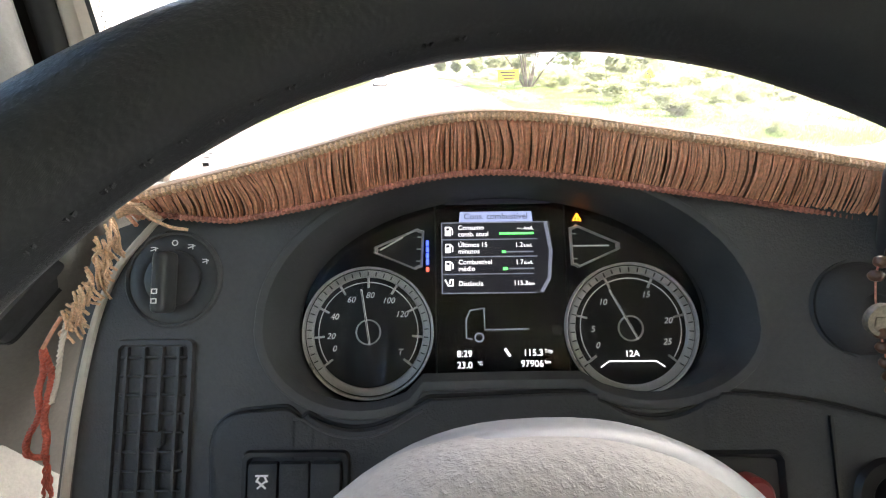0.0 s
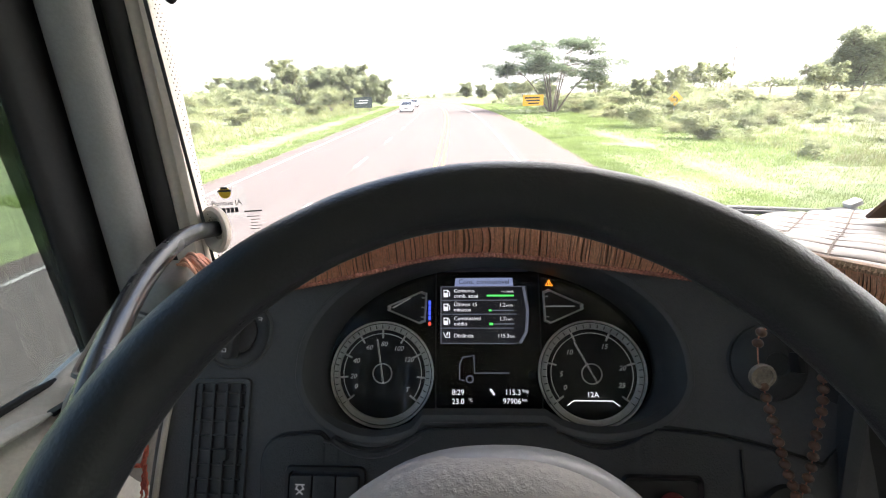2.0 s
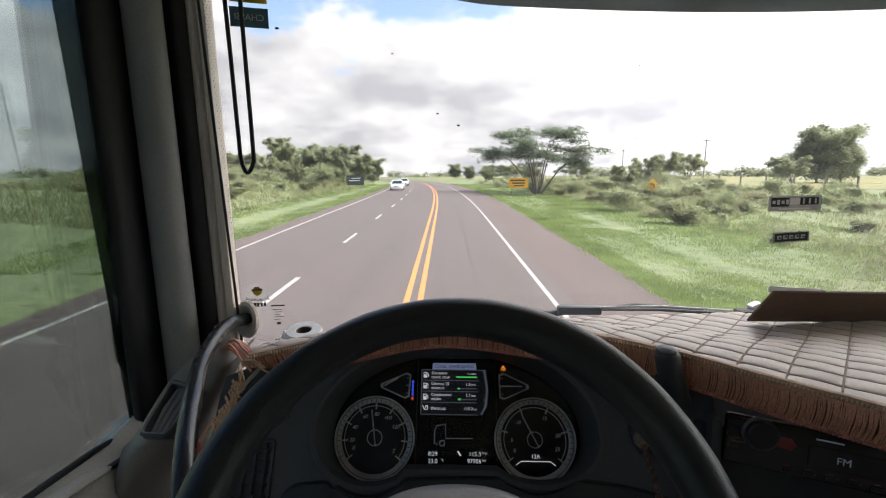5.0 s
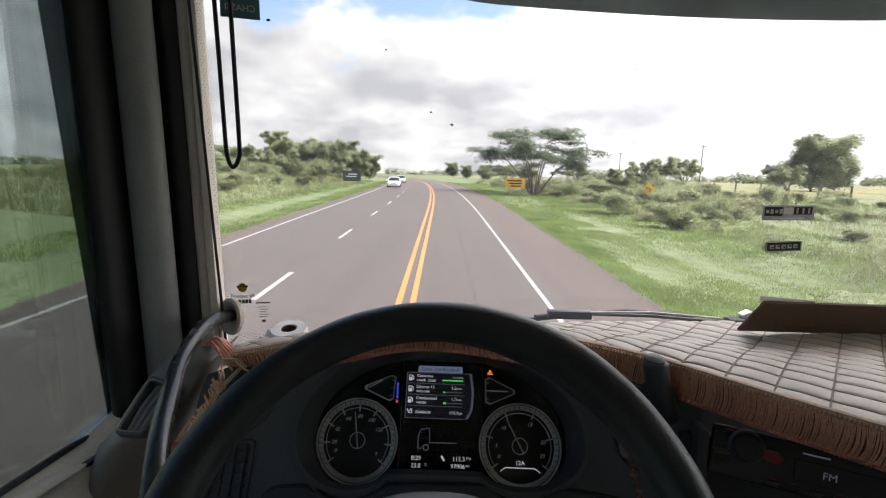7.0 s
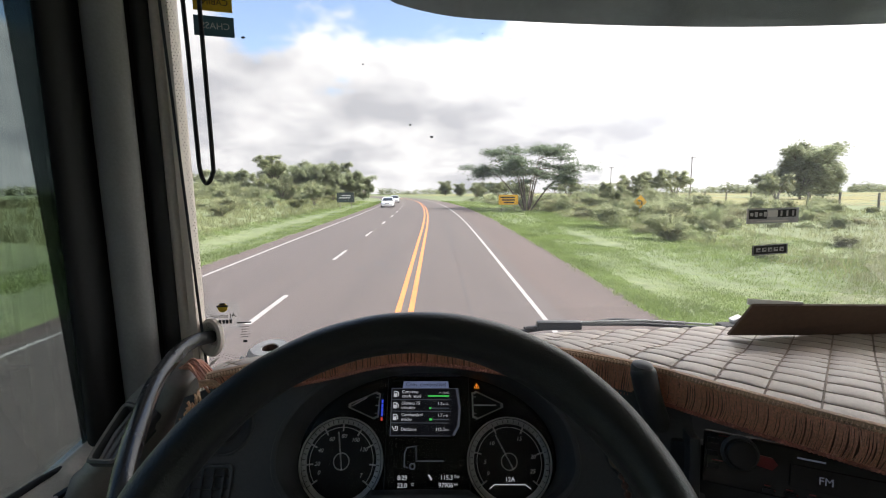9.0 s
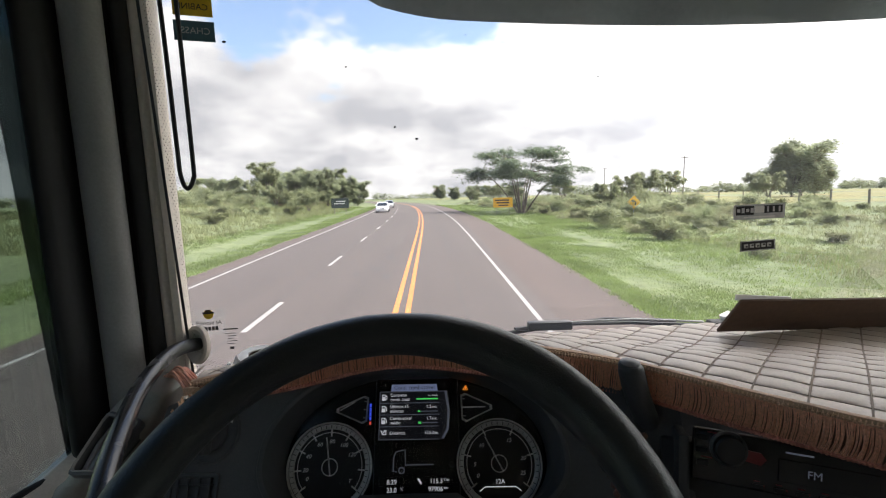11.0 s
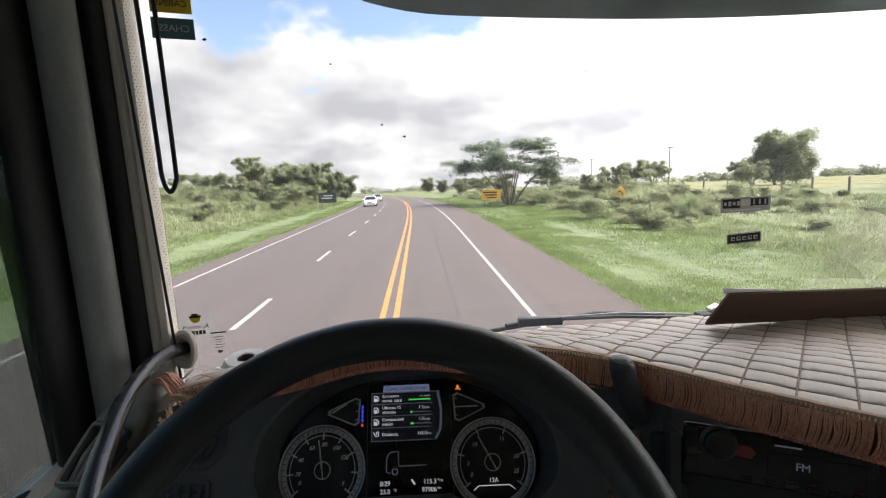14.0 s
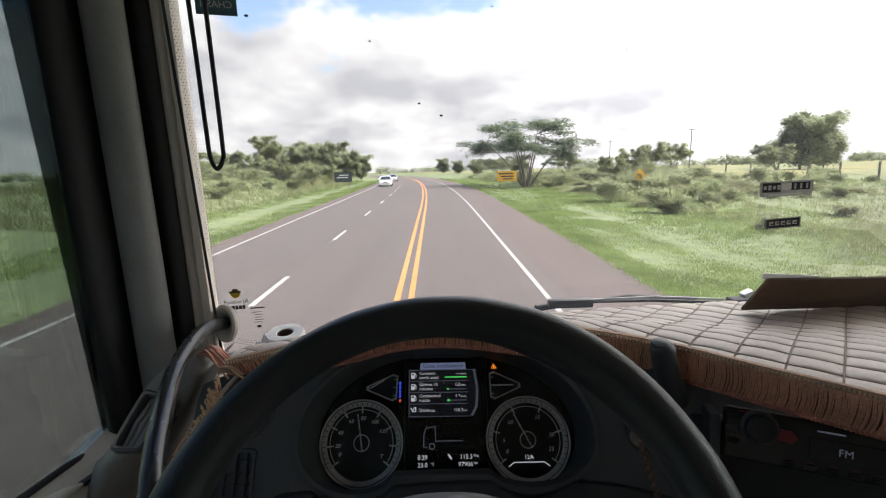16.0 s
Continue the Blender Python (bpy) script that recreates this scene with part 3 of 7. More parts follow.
win = side_window("window_2", -0.50, "greenish door window, closed")
strip = part("tinted_strip", prism([(0.660, 2.54), (0.715, 2.54), (0.700, 3.45), (0.600, 3.45), (0.622, 3.12)], -0.0015, 0.0015), M["side_tint"], win, "darker strip of glass beside the seal", smooth=False)
strip.visible_shadow = False
strip.matrix_basis = Matrix.Translation((-0.495, 0, 0)) @ Matrix(((0, 0, 1, 0), (1, 0, 0, 0), (0, 1, 0, 0), (0, 0, 0, 1)))
side_window("window_3", 1.83, "greenish passenger window, closed")


def pillar():
    """The front pillar: rubber seal, two rounded trims with a dark groove between, and a pale edge at the glass."""
    ob = thing("pillar", "grey moulded windscreen pillar with black seals and pale edge", "pillar", kind="structure")
    lo, hi = 1.60, 3.45
    lean = lambda z: -0.012 * max(z - 2.7, -0.2)

    def strand(outline, material, name, label=""):
        loops = [[(x + lean(z), y, z) for x, y in outline] for z in (lo, 2.5, 2.8, 3.1, hi)]
        return part(name, loft(loops, cap=True), material, ob, label)

    strand(arc(-0.483, 0.697, 0.020, 0.040, 0, 360, 20)[:-1], M["rubber"], "door_seal", "black rubber door seal")
    strand([(-0.500, 0.705), (-0.485, 0.690), (-0.47, 0.76), (-0.405, 0.785), (-0.376, 0.775), (-0.385, 0.81), (-0.54, 0.88)], M["rubber"], "pillar_core", "dark core of the pillar")
    strand(arc(-0.434, 0.711, 0.028, 0.021, 0, 360, 28)[:-1], M["trim"], "inner_trim", "grey moulded trim")
    strand(arc(-0.452, 0.728, 0.014, 0.020, 0, 360, 16)[:-1], M["fascia"], "dark_trim", "dark grey strip beside the seal")
    strand(arc(-0.398, 0.742, 0.014, 0.016, 0, 360, 16)[:-1], M["rubber"], "groove_seal", "black seal in the groove")
    strand(arc(-0.378, 0.750, 0.013, 0.014, 0, 360, 18)[:-1], M["beige"], "outer_trim", "pale rounded trim")
    strand([(-0.371, 0.742), (-0.366, 0.733), (-0.356, 0.735), (-0.352, 0.748), (-0.362, 0.775), (-0.372, 0.77)], M["beige"], "glass_edge_trim", "pale beige edge beside the glass")
    return ob


pillar()


def door_panel():
    """Lower door trim: a rounded sill shelf that slopes down to the inside."""
    ob = thing("door_1", "pale grey plastic door trim below the closed window", "door", kind="structure")
    prof = [(-0.515, 2.50), (-0.515, 2.535), (-0.492, 2.545), (-0.478, 2.540), (-0.462, 2.523), (-0.44, 2.505), (-0.425, 2.47), (-0.415, 2.38), (-0.415, 1.9), (-0.515, 1.9)]

    def loop(y):
        rise = 0.03 * max(0.0, (y - 0.56) / 0.16) ** 2 - 0.06 * (y - 0.5)
        return [(x, y, z + (rise if z > 2.3 else 0)) for x, z in prof]

    part("sill", loft([loop(-1.2 + 1.95 * k / 26) for k in range(27)], cap=True), M["door"], ob, "sloping pale grey sill")
    part("glass_seal", sweep([(-0.492, -0.6, 2.613), (-0.492, 0.3, 2.565), (-0.492, 0.49, 2.552), (-0.492, 0.58, 2.544), (-0.492, 0.67, 2.527)], 0.0046, 8), M["rubber"], ob, "thin black rubber seal")
    part("pull_bar", sweep(curve_pts([(-0.466, -0.20, 2.585), (-0.466, 0.20, 2.566), (-0.466, 0.48, 2.545), (-0.464, 0.575, 2.526)]), [0.011] * 20 + [0.010, 0.009, 0.007, 0.004, 0.002], 12, flat=0.55), M["door"], ob, "long moulded pull bar")
    part("latch_slot", box((0.010, 0.020, 0.006), (-0.4625, 0.578, 2.5265), 0.002, turn=Matrix.Rotation(radians(-14), 4, "Z")), M["black"], ob, "small dark slot")
    part("speaker_panel", box((0.02, 0.20, 0.16), (-0.408, 0.40, 2.40), 0.012, 3), M["fascia_low"], ob, "dark speaker panel")
    part("speaker_ring", lathe([(0.052, 0), (0.050, 0.006), (0.040, 0.008), (0.036, 0.002), (0, 0.002)], 32), M["vent"], ob, "round speaker grille").matrix_basis = Matrix.Translation((-0.397, 0.41, 2.41)) @ Matrix.Rotation(radians(90), 4, "Y")
    return ob


door_panel()

solo("wall_corner", box((0.30, 0.04, 1.0), (-0.36, 0.80, 2.08), 0.01, turn=Matrix.Rotation(radians(20), 4, "Z")), M["fascia_low"], "dark corner panel between door and dashboard", "wall", kind="structure")

# ---- the dashboard ----
O, U, W = Vector((0.005, 0.596, 2.55)), Vector((0.9994, -0.035, 0)), Vector((0.017, 0.4818, 0.876)).normalized()
N = U.cross(W).normalized()
W = N.cross(U)
FACE = Matrix.Translation(O) @ Matrix((U, W, N)).transposed().to_4x4()    # the instrument face: x right, y up the face, z to the driver
F = 0.055                                                                  # the fascia stands this far proud of the instruments


def binnacle(grow=0.0, drop=0.016):
    """Outline of the instrument opening: a wide dome above, two lobes below, which reach deeper behind the lip (drop)."""
    g = grow
    top = arc(0.003, 0.012, 0.182 + g, 0.114 + g, 0, 180, 30)
    left = arc(-0.109, 0.008, 0.0705 + g, 0.0580 + g + drop, 182, 300, 12)
    right = arc(0.109, 0.006, 0.0765 + g, 0.0500 + g + drop, 240, 358, 12)
    return top + left + [(-0.062, -0.0295 - g - drop), (0.0, -0.0285 - g - drop), (0.056, -0.0285 - g - drop)] + right


def fascia_depth(u, w):
    """How far the fascia curls towards the driver at its two ends."""
    return F + 0.10 * max(0.0, -u - 0.24) ** 1.5 + 0.35 * max(0.0, u - 0.20) ** 1.5


def dashboard():
    ob = thing("dashboard", "dark grey grained plastic truck dashboard", "dashboard", FACE)
    # skin around the opening, reaching out to the edges
    hole = binnacle(0.010, 0.0)
    n = len(hole)

    def crest(u):
        """Upper edge of the fascia, tucked behind the fringe."""
        k = [(-0.40, 0.05), (-0.32, 0.075), (-0.256, 0.10), (-0.05, 0.143), (0.023, 0.146), (0.141, 0.130), (0.302, 0.102), (0.50, 0.08)]
        for (x0, y0), (x1, y1) in zip(k, k[1:]):
            if x0 <= u <= x1:
                return y0 + (y1 - y0) * (u - x0) / (x1 - x0)
        return 0.06

    def outer(i):
        x, y = hole[i]
        dx, dy = x - 0.003, y - 0.01
        s = 1.0
        while s < 30 and -0.316 < 0.003 + dx * s < 0.33 and -0.30 < 0.01 + dy * s < crest(0.003 + dx * s):
            s += 0.01
        s = max(s, 1.03)
        return (0.003 + dx * s, 0.01 + dy * s)

    loops = []
    for k in range(13):
        f = (k / 12) ** 1.2
        lp = []
        for i in range(n):
            (x0, y0), (x1, y1) = hole[i], outer(i)
            x, y = x0 + (x1 - x0) * f, y0 + (y1 - y0) * f
            lp.append((x, y, fascia_depth(x, y)))
        loops.append(lp)
    part("fascia", loft(loops), M["fascia"], ob, "dark grey grained fascia")
    # rounded lip and sloping walls of the opening
    steps = [(0.0105, F - 0.0005), (0.009, F + 0.002), (0.006, F + 0.0025), (0.003, F + 0.001)]
    part("bezel_lip", loft([[(x, y, z) for x, y in binnacle(g, 0.0)] for g, z in steps]), M["fascia"], ob, "rounded lip round the instruments")
    wall = [(0.003, F + 0.001, 0.0), (-0.002, F - 0.006, 0.0), (-0.006, F - 0.022, 0.009), (-0.009, 0.012, 0.019), (-0.009, -0.004, 0.019)]
    part("bezel_wall", loft([[(x, y, z) for x, y in binnacle(g, e)] for g, z, e in wall]), M["fascia_low"], ob, "sloping black shroud")
    # dark lower panel with a stepped top edge
    rim = [(-0.2155, -0.30), (-0.2160, -0.112), (-0.2175, -0.087), (-0.2162, -0.0705), (-0.2106, -0.0605), (-0.1989, -0.0535), (-0.182, -0.0515), (-0.1646, -0.0503), (-0.1585, -0.0520), (-0.1515, -0.0580)]
    rim += arc(-0.111, 0.006, 0.066, 0.0715, 238, 296, 8) + [(-0.0609, -0.0460), (-0.045, -0.0440), (0.055, -0.0410), (0.0650, -0.0450)]
    rim += arc(0.107, 0.004, 0.062, 0.0630, 240, 306, 8) + [(0.1530, -0.0440), (0.1613, -0.0415), (0.2216, -0.0490), (0.262, -0.059), (0.2937, -0.0690), (0.306, -0.0735), (0.306, -0.30)]
    d = lambda x, y: fascia_depth(x, y) + 0.003
    line = curve_pts([(*q, 0) for q in rim], 3)
    loops = []
    for inset, lift in ((0.0, -0.006), (0.0, 0.0), (0.0012, 0.0022), (0.0035, 0.0030)):
        loops.append([(p.x + (0.02 - p.x) * inset * 8, p.y - inset, d(p.x, p.y) + lift) for p in line])
    bm = bmesh.new()
    rows = [[bm.verts.new(q) for q in lp] for lp in loops]
    rows.append([bm.verts.new((v.co.x, min(v.co.y, -0.30), d(v.co.x, 0) + 0.0030)) for v in rows[-1]])
    for r, r2 in zip(rows, rows[1:]):
        for k in range(len(line) - 1):
            q = [r[k], r[k + 1], r2[k + 1], r2[k]]
            if (q[0].co - q[3].co).length > 1e-5 or (q[1].co - q[2].co).length > 1e-5:
                bm.faces.new(q)
    part("lower_panel", bm, M["fascia_low"], ob, "black lower panel with a stepped edge")
    part("panel_groove", sweep([(p.x, p.y + 0.0012, d(p.x, p.y) - 0.0026) for p in line], 0.0016, 8), M["black"], ob, "dark joint along the panel's edge")
    ridge = [(x, y, d(x, y) + 0.003) for x, y in [(-0.156, -0.057)] + arc(-0.111, 0.004, 0.066, 0.0745, 236, 300, 12) + [(-0.062, -0.0515)]]
    part("panel_ridge", sweep(ridge, 0.0011, 8), M["fascia"], ob, "thin moulded ridge along the panel's edge")
    part("panel_joint", box((0.002, 0.20, 0.004), (0.2265, -0.157, F + 0.008)), M["black"], ob, "narrow joint", smooth=False)
    # red button with its recessed plate
    plate = loft([[(x, y, F + 0.0075) for x, y in rounded(0.120, -0.20, 0.192, -0.080, 0.006)], [(x, y, F + 0.011) for x, y in rounded(0.122, -0.198, 0.190, -0.082, 0.005)],
                  [(x, y, F + 0.0075) for x, y in rounded(0.125, -0.195, 0.187, -0.085, 0.005)]])
    part("button_plate", plate, M["black"], ob, "black recessed plate")
    part("button_floor", prism(rounded(0.1255, -0.1945, 0.1865, -0.0855, 0.005), F + 0.0076, F + 0.0079), M["black"], ob)
    part("red_button", lathe([(0, 0.017), (0.010, 0.016), (0.0125, 0.013), (0.0125, 0)], 24, at=(0.164, -0.107, F + 0.006)), M["red_button"], ob, "round red button")
    # left rocker switches
    part("switch_frame", loft([[(x, y, F + z) for x, y in rounded(-0.191 + e, -0.20 + e, -0.114 - e, -0.078 - e, 0.005)] for e, z in ((0, 0.0075), (0.001, 0.0105), (0.004, 0.0105), (0.005, 0.006))]), M["black"], ob, "black switch surround")
    for k in range(3):
        x = -0.175 + 0.0222 * k
        sw = part("rocker_switch", box((0.0215, 0.075, 0.010), (x, -0.1235, F + 0.007), 0.0025), M["fascia_low"], ob, "black rocker switch")
        if k == 0:
            bm = bmesh.new()
            for dx, dy, ang, ln in ((0, 0.004, 0, 0.009), (-0.003, 0.0015, 60, 0.004), (0.003, 0.0015, -60, 0.004), (0, -0.002, 40, 0.008), (0, -0.002, -40, 0.008)):
                box((ln, 0.0012, 0.0006), (x + dx, -0.098 + dy, F + 0.0122), turn=Matrix.Rotation(radians(ang), 4, "Z"), bm=bm)
            part("symbol", bm, M["white_print"], sw, "white lamp symbol", smooth=False)
    # trim strip down the fascia's outer edge
    edge = curve_pts([(-0.258, 0.098, F), (-0.270, 0.088, F), (-0.296, 0.050, F + 0.003), (-0.311, -0.005, F + 0.004), (-0.319, -0.11, F + 0.006), (-0.321, -0.3, F + 0.006)])
    part("edge_strip", sweep(edge, 0.0030, 8), M["beige"], ob, "thin pale edge strip")
    part("end_panel", grid(lambda u, v: edge[min(int(u * (len(edge) - 1) + 0.5), len(edge) - 1)] + Vector((-0.002 - 0.021 * math.sin(v * 1.57), 0, -0.002 - 0.05 * (1 - math.cos(v * 1.57)))), len(edge) - 1, 6), M["end_brown"], ob, "dark brown-grey dash end panel")
    return ob


dash = dashboard()


def headlamp_switch():
    ob = thing("headlamp_switch", "round black headlamp switch with a ridged knob on the dashboard", "light switch", FACE @ Matrix.Translation((-0.252, 0.046, fascia_depth(-0.252, 0))))
    part("bezel", lathe([(0.0375, -0.004), (0.0375, 0.001), (0.0355, 0.0025), (0.034, 0.0015), (0.034, 0.0)], 48), M["fascia"], ob, "grey ring")
    part("dial", lathe([(0.034, 0.0005), (0.033, 0.0012), (0.0225, 0.0012), (0.0215, 0.0005), (0.021, 0.0032), (0.019, 0.004), (0, 0.004)], 48), M["vent"], ob, "black dial")
    knob = part("knob", box((0.0105, 0.046, 0.021), (0.0, -0.003, 0.012), 0.0055, 3), M["vent"], ob, "raised bar knob")
    bm = bmesh.new()
    for dy in (-0.010, -0.017):
        box((0.0034, 0.0007, 0.0004), (-0.0005, dy + 0.0015, 0.0226), bm=bm)
        box((0.0034, 0.0007, 0.0004), (-0.0005, dy - 0.0015, 0.0226), bm=bm)
        box((0.0007, 0.0036, 0.0004), (0.0012, dy, 0.0226), bm=bm)
        box((0.0007, 0.0036, 0.0004), (-0.0024, dy, 0.0226), bm=bm)
    part("symbol", bm, M["white_print"], knob, "pale lamp symbols", smooth=False)
    for ang, w in ((125, 0.006), (90, 0.003), (62, 0.006), (28, 0.005)):
        x, y = 0.0275 * math.cos(radians(ang)), 0.0275 * math.sin(radians(ang))
        bm = bmesh.new()
        if ang == 90:
            lathe([(0.0024, 0), (0.0024, 0.0004), (0.0016, 0.0004), (0.0016, 0)], 16, bm, (x, y, 0.0012))
        else:
            box((w, 0.0007, 0.0004), (x, y, 0.0014), turn=Matrix.Rotation(radians(20), 4, "Z"), bm=bm)
            box((0.0007, 0.0038, 0.0004), (x + 0.001, y, 0.0014), bm=bm)
            box((0.0032, 0.0007, 0.0004), (x - 0.001, y + 0.0016, 0.0014), bm=bm)
        part("symbol", bm, M["white_print"], ob, "pale printed symbol", smooth=False)
    return ob


headlamp_switch()


def air_vent():
    ob = thing("air_vent", "tall black louvred air vent in the dashboard", "air vent", FACE @ Matrix.Translation((-0.263, -0.068, fascia_depth(-0.263, 0))))
    w, h = 0.0285, 0.067
    part("frame", loft([[(x, y, z) for x, y in rounded(-w - e, -h - e, w + e, h + e, 0.005)] for e, z in ((0.002, -0.001), (0.001, 0.003), (-0.002, 0.003), (-0.004, -0.002), (-0.004, -0.03))]), M["vent"], ob, "black frame")
    part("duct", prism(rounded(-w, -h, w, h, 0.004), -0.032, -0.029), M["black"], ob)
    for k in range(4):
        x = -0.0195 + 0.0130 * k
        part("upright_vane", box((0.0024, 2 * h - 0.008, 0.016), (x, 0, -0.004), 0.001), M["vent"], ob)
    for k in range(9):
        part("cross_slat", box((2 * w - 0.008, 0.0017, 0.014), (0, -h + 0.0135 * (k + 0.9), -0.0035), 0.0006, 1, turn=Matrix.Rotation(radians(-22), 4, "X")), M["vent"], ob)
    part("slider", box((0.010, 0.011, 0.008), (0.0065, -0.003, 0.002), 0.0015), M["fascia_low"], ob, "small ribbed slider")
    return ob


air_vent()

# ---- the instruments ----


def gauge(cx, cy, name, label, start, end, numbers, major, minor, needle_at, parent):
    g = part(name, lathe([(0.0560, -0.002), (0.0560, 0.0015), (0.0535, 0.0015), (0.0530, 0.0038), (0.0485, 0.0034), (0.0476, 0.0026), (0.0470, 0.0005)], 72), M["ring"], parent, label)
    part("outer_ring", lathe([(0.0565, 0.0), (0.0565, 0.0052), (0.0558, 0.0062), (0.0550, 0.0060), (0.0545, 0.0048), (0.0543, 0.0)], 72), M["bright_ring"], g, "bright polished edge")
    part("gap_ring", lathe([(0.0543, 0.0020), (0.0532, 0.0020)], 72), M["ink"], g)
    g.location = (cx, cy, 0.001)
    part("dial_face", lathe([(0.047, 0.0004), (0, 0.0004)], 48), M["black"], g, "matt black dial")
    bm = bmesh.new()
    a0, a1 = start, end
    for k in range(73):
        a = a0 + (a1 - a0) * k / 72
        b = a0 + (a1 - a0) * (k + 1) / 72
        if k == 72:
            break
        q = [bm.verts.new((r * math.cos(radians(t)), r * math.sin(radians(t)), 0.0012)) for r, t in ((0.0425, a), (0.0433, a), (0.0433, b), (0.0425, b))]
        bm.faces.new(q)
    part("scale_arc", bm, M["white_print"], g, "thin white arc", smooth=False)
    for count, ln, wd in ((major, 0.0090, 0.0018), (minor, 0.0036, 0.0008)):
        for k in range(count + 1):
            a = radians(a0 + (a1 - a0) * k / count)
            r = 0.0470 - ln / 2 if ln > 0.004 else 0.0502
            t = Matrix.Translation((r * math.cos(a), r * math.sin(a), 0.0016 if ln > 0.004 else 0.0041)) @ Matrix.Rotation(a, 4, "Z")
            part("tick_mark", box((ln, wd, 0.0016), turn=t), M["ring"] if ln > 0.004 else M["ink"], g, smooth=False)
    for word, a in numbers:
        lettering(word, 0.0073, 0.0325 * math.cos(radians(a)), 0.0315 * math.sin(radians(a)), 0.0014, M["white_print"], g, "CENTER", name="numeral", shear=0.25)
    part("hub_ring", lathe([(0.0110, 0.0008), (0.0110, 0.0022), (0.0098, 0.0022), (0.0098, 0.0008)], 36), M["ring"], g, "thin hub ring")
    na = radians(needle_at)
    t = Matrix.Translation((0.0135 * math.cos(na), 0.0135 * math.sin(na), 0.0042)) @ Matrix.Rotation(na, 4, "Z")
    needle = part("needle", box((0.048, 0.0016, 0.0012), turn=t, bevel=0.0003, seg=1), M["white_print"], g, "pale needle")
    part("needle_core", box((0.044, 0.0006, 0.0003), turn=Matrix.Translation((0, 0, 0.0007)) @ t), M["ink"], needle, smooth=False)
    return g


def small_gauge(pts, parent, needle, label):
    """A three-cornered side gauge: rim, face and needle."""
    c = Vector((sum(p[0] for p in pts) / 3, sum(p[1] for p in pts) / 3))

    def smoothed(k):
        out = []
        for i in range(3):
            a, b, d = (Vector(pts[(i + j) % 3]) for j in (-1, 0, 1))
            for f in (0.0, 0.5, 1.0):
                e = (a - b) * 0.12 * (1 - f) + (d - b) * 0.12 * f
                p = b + e - (0.02 if f == 0.5 else 0.0) * (b - c)
                out.append(c + (p - c) * k)
        return out

    g = part("side_gauge", loft([[(*p, z) for p in smoothed(k)] for k, z in ((1.06, 0.0), (1.06, 0.003), (1.02, 0.004), (0.93, 0.003), (0.92, 0.0005))]), M["ring"], parent, label)
    part("dial_face", prism([tuple(p) for p in smoothed(0.93)], 0.0004, 0.0009), M["black"], g, smooth=False)
    part("needle", sweep([(*needle[0], 0.003), (*needle[1], 0.003)], 0.0007, 6), M["white_print"], g, "thin pale needle")
    tip = min(range(3), key=lambda i: abs(pts[i][1] - c.y))
    side = [pts[i] for i in range(3) if i != tip]
    for k in range(3):
        f = 0.18 + 0.32 * k
        p = Vector(side[0]).lerp(Vector(side[1]), f).lerp(c, 0.16)
        part("tick_mark", box((0.005, 0.0009, 0.0004), (p.x, p.y, 0.0013)), M["white_print"], g, smooth=False)
    return g


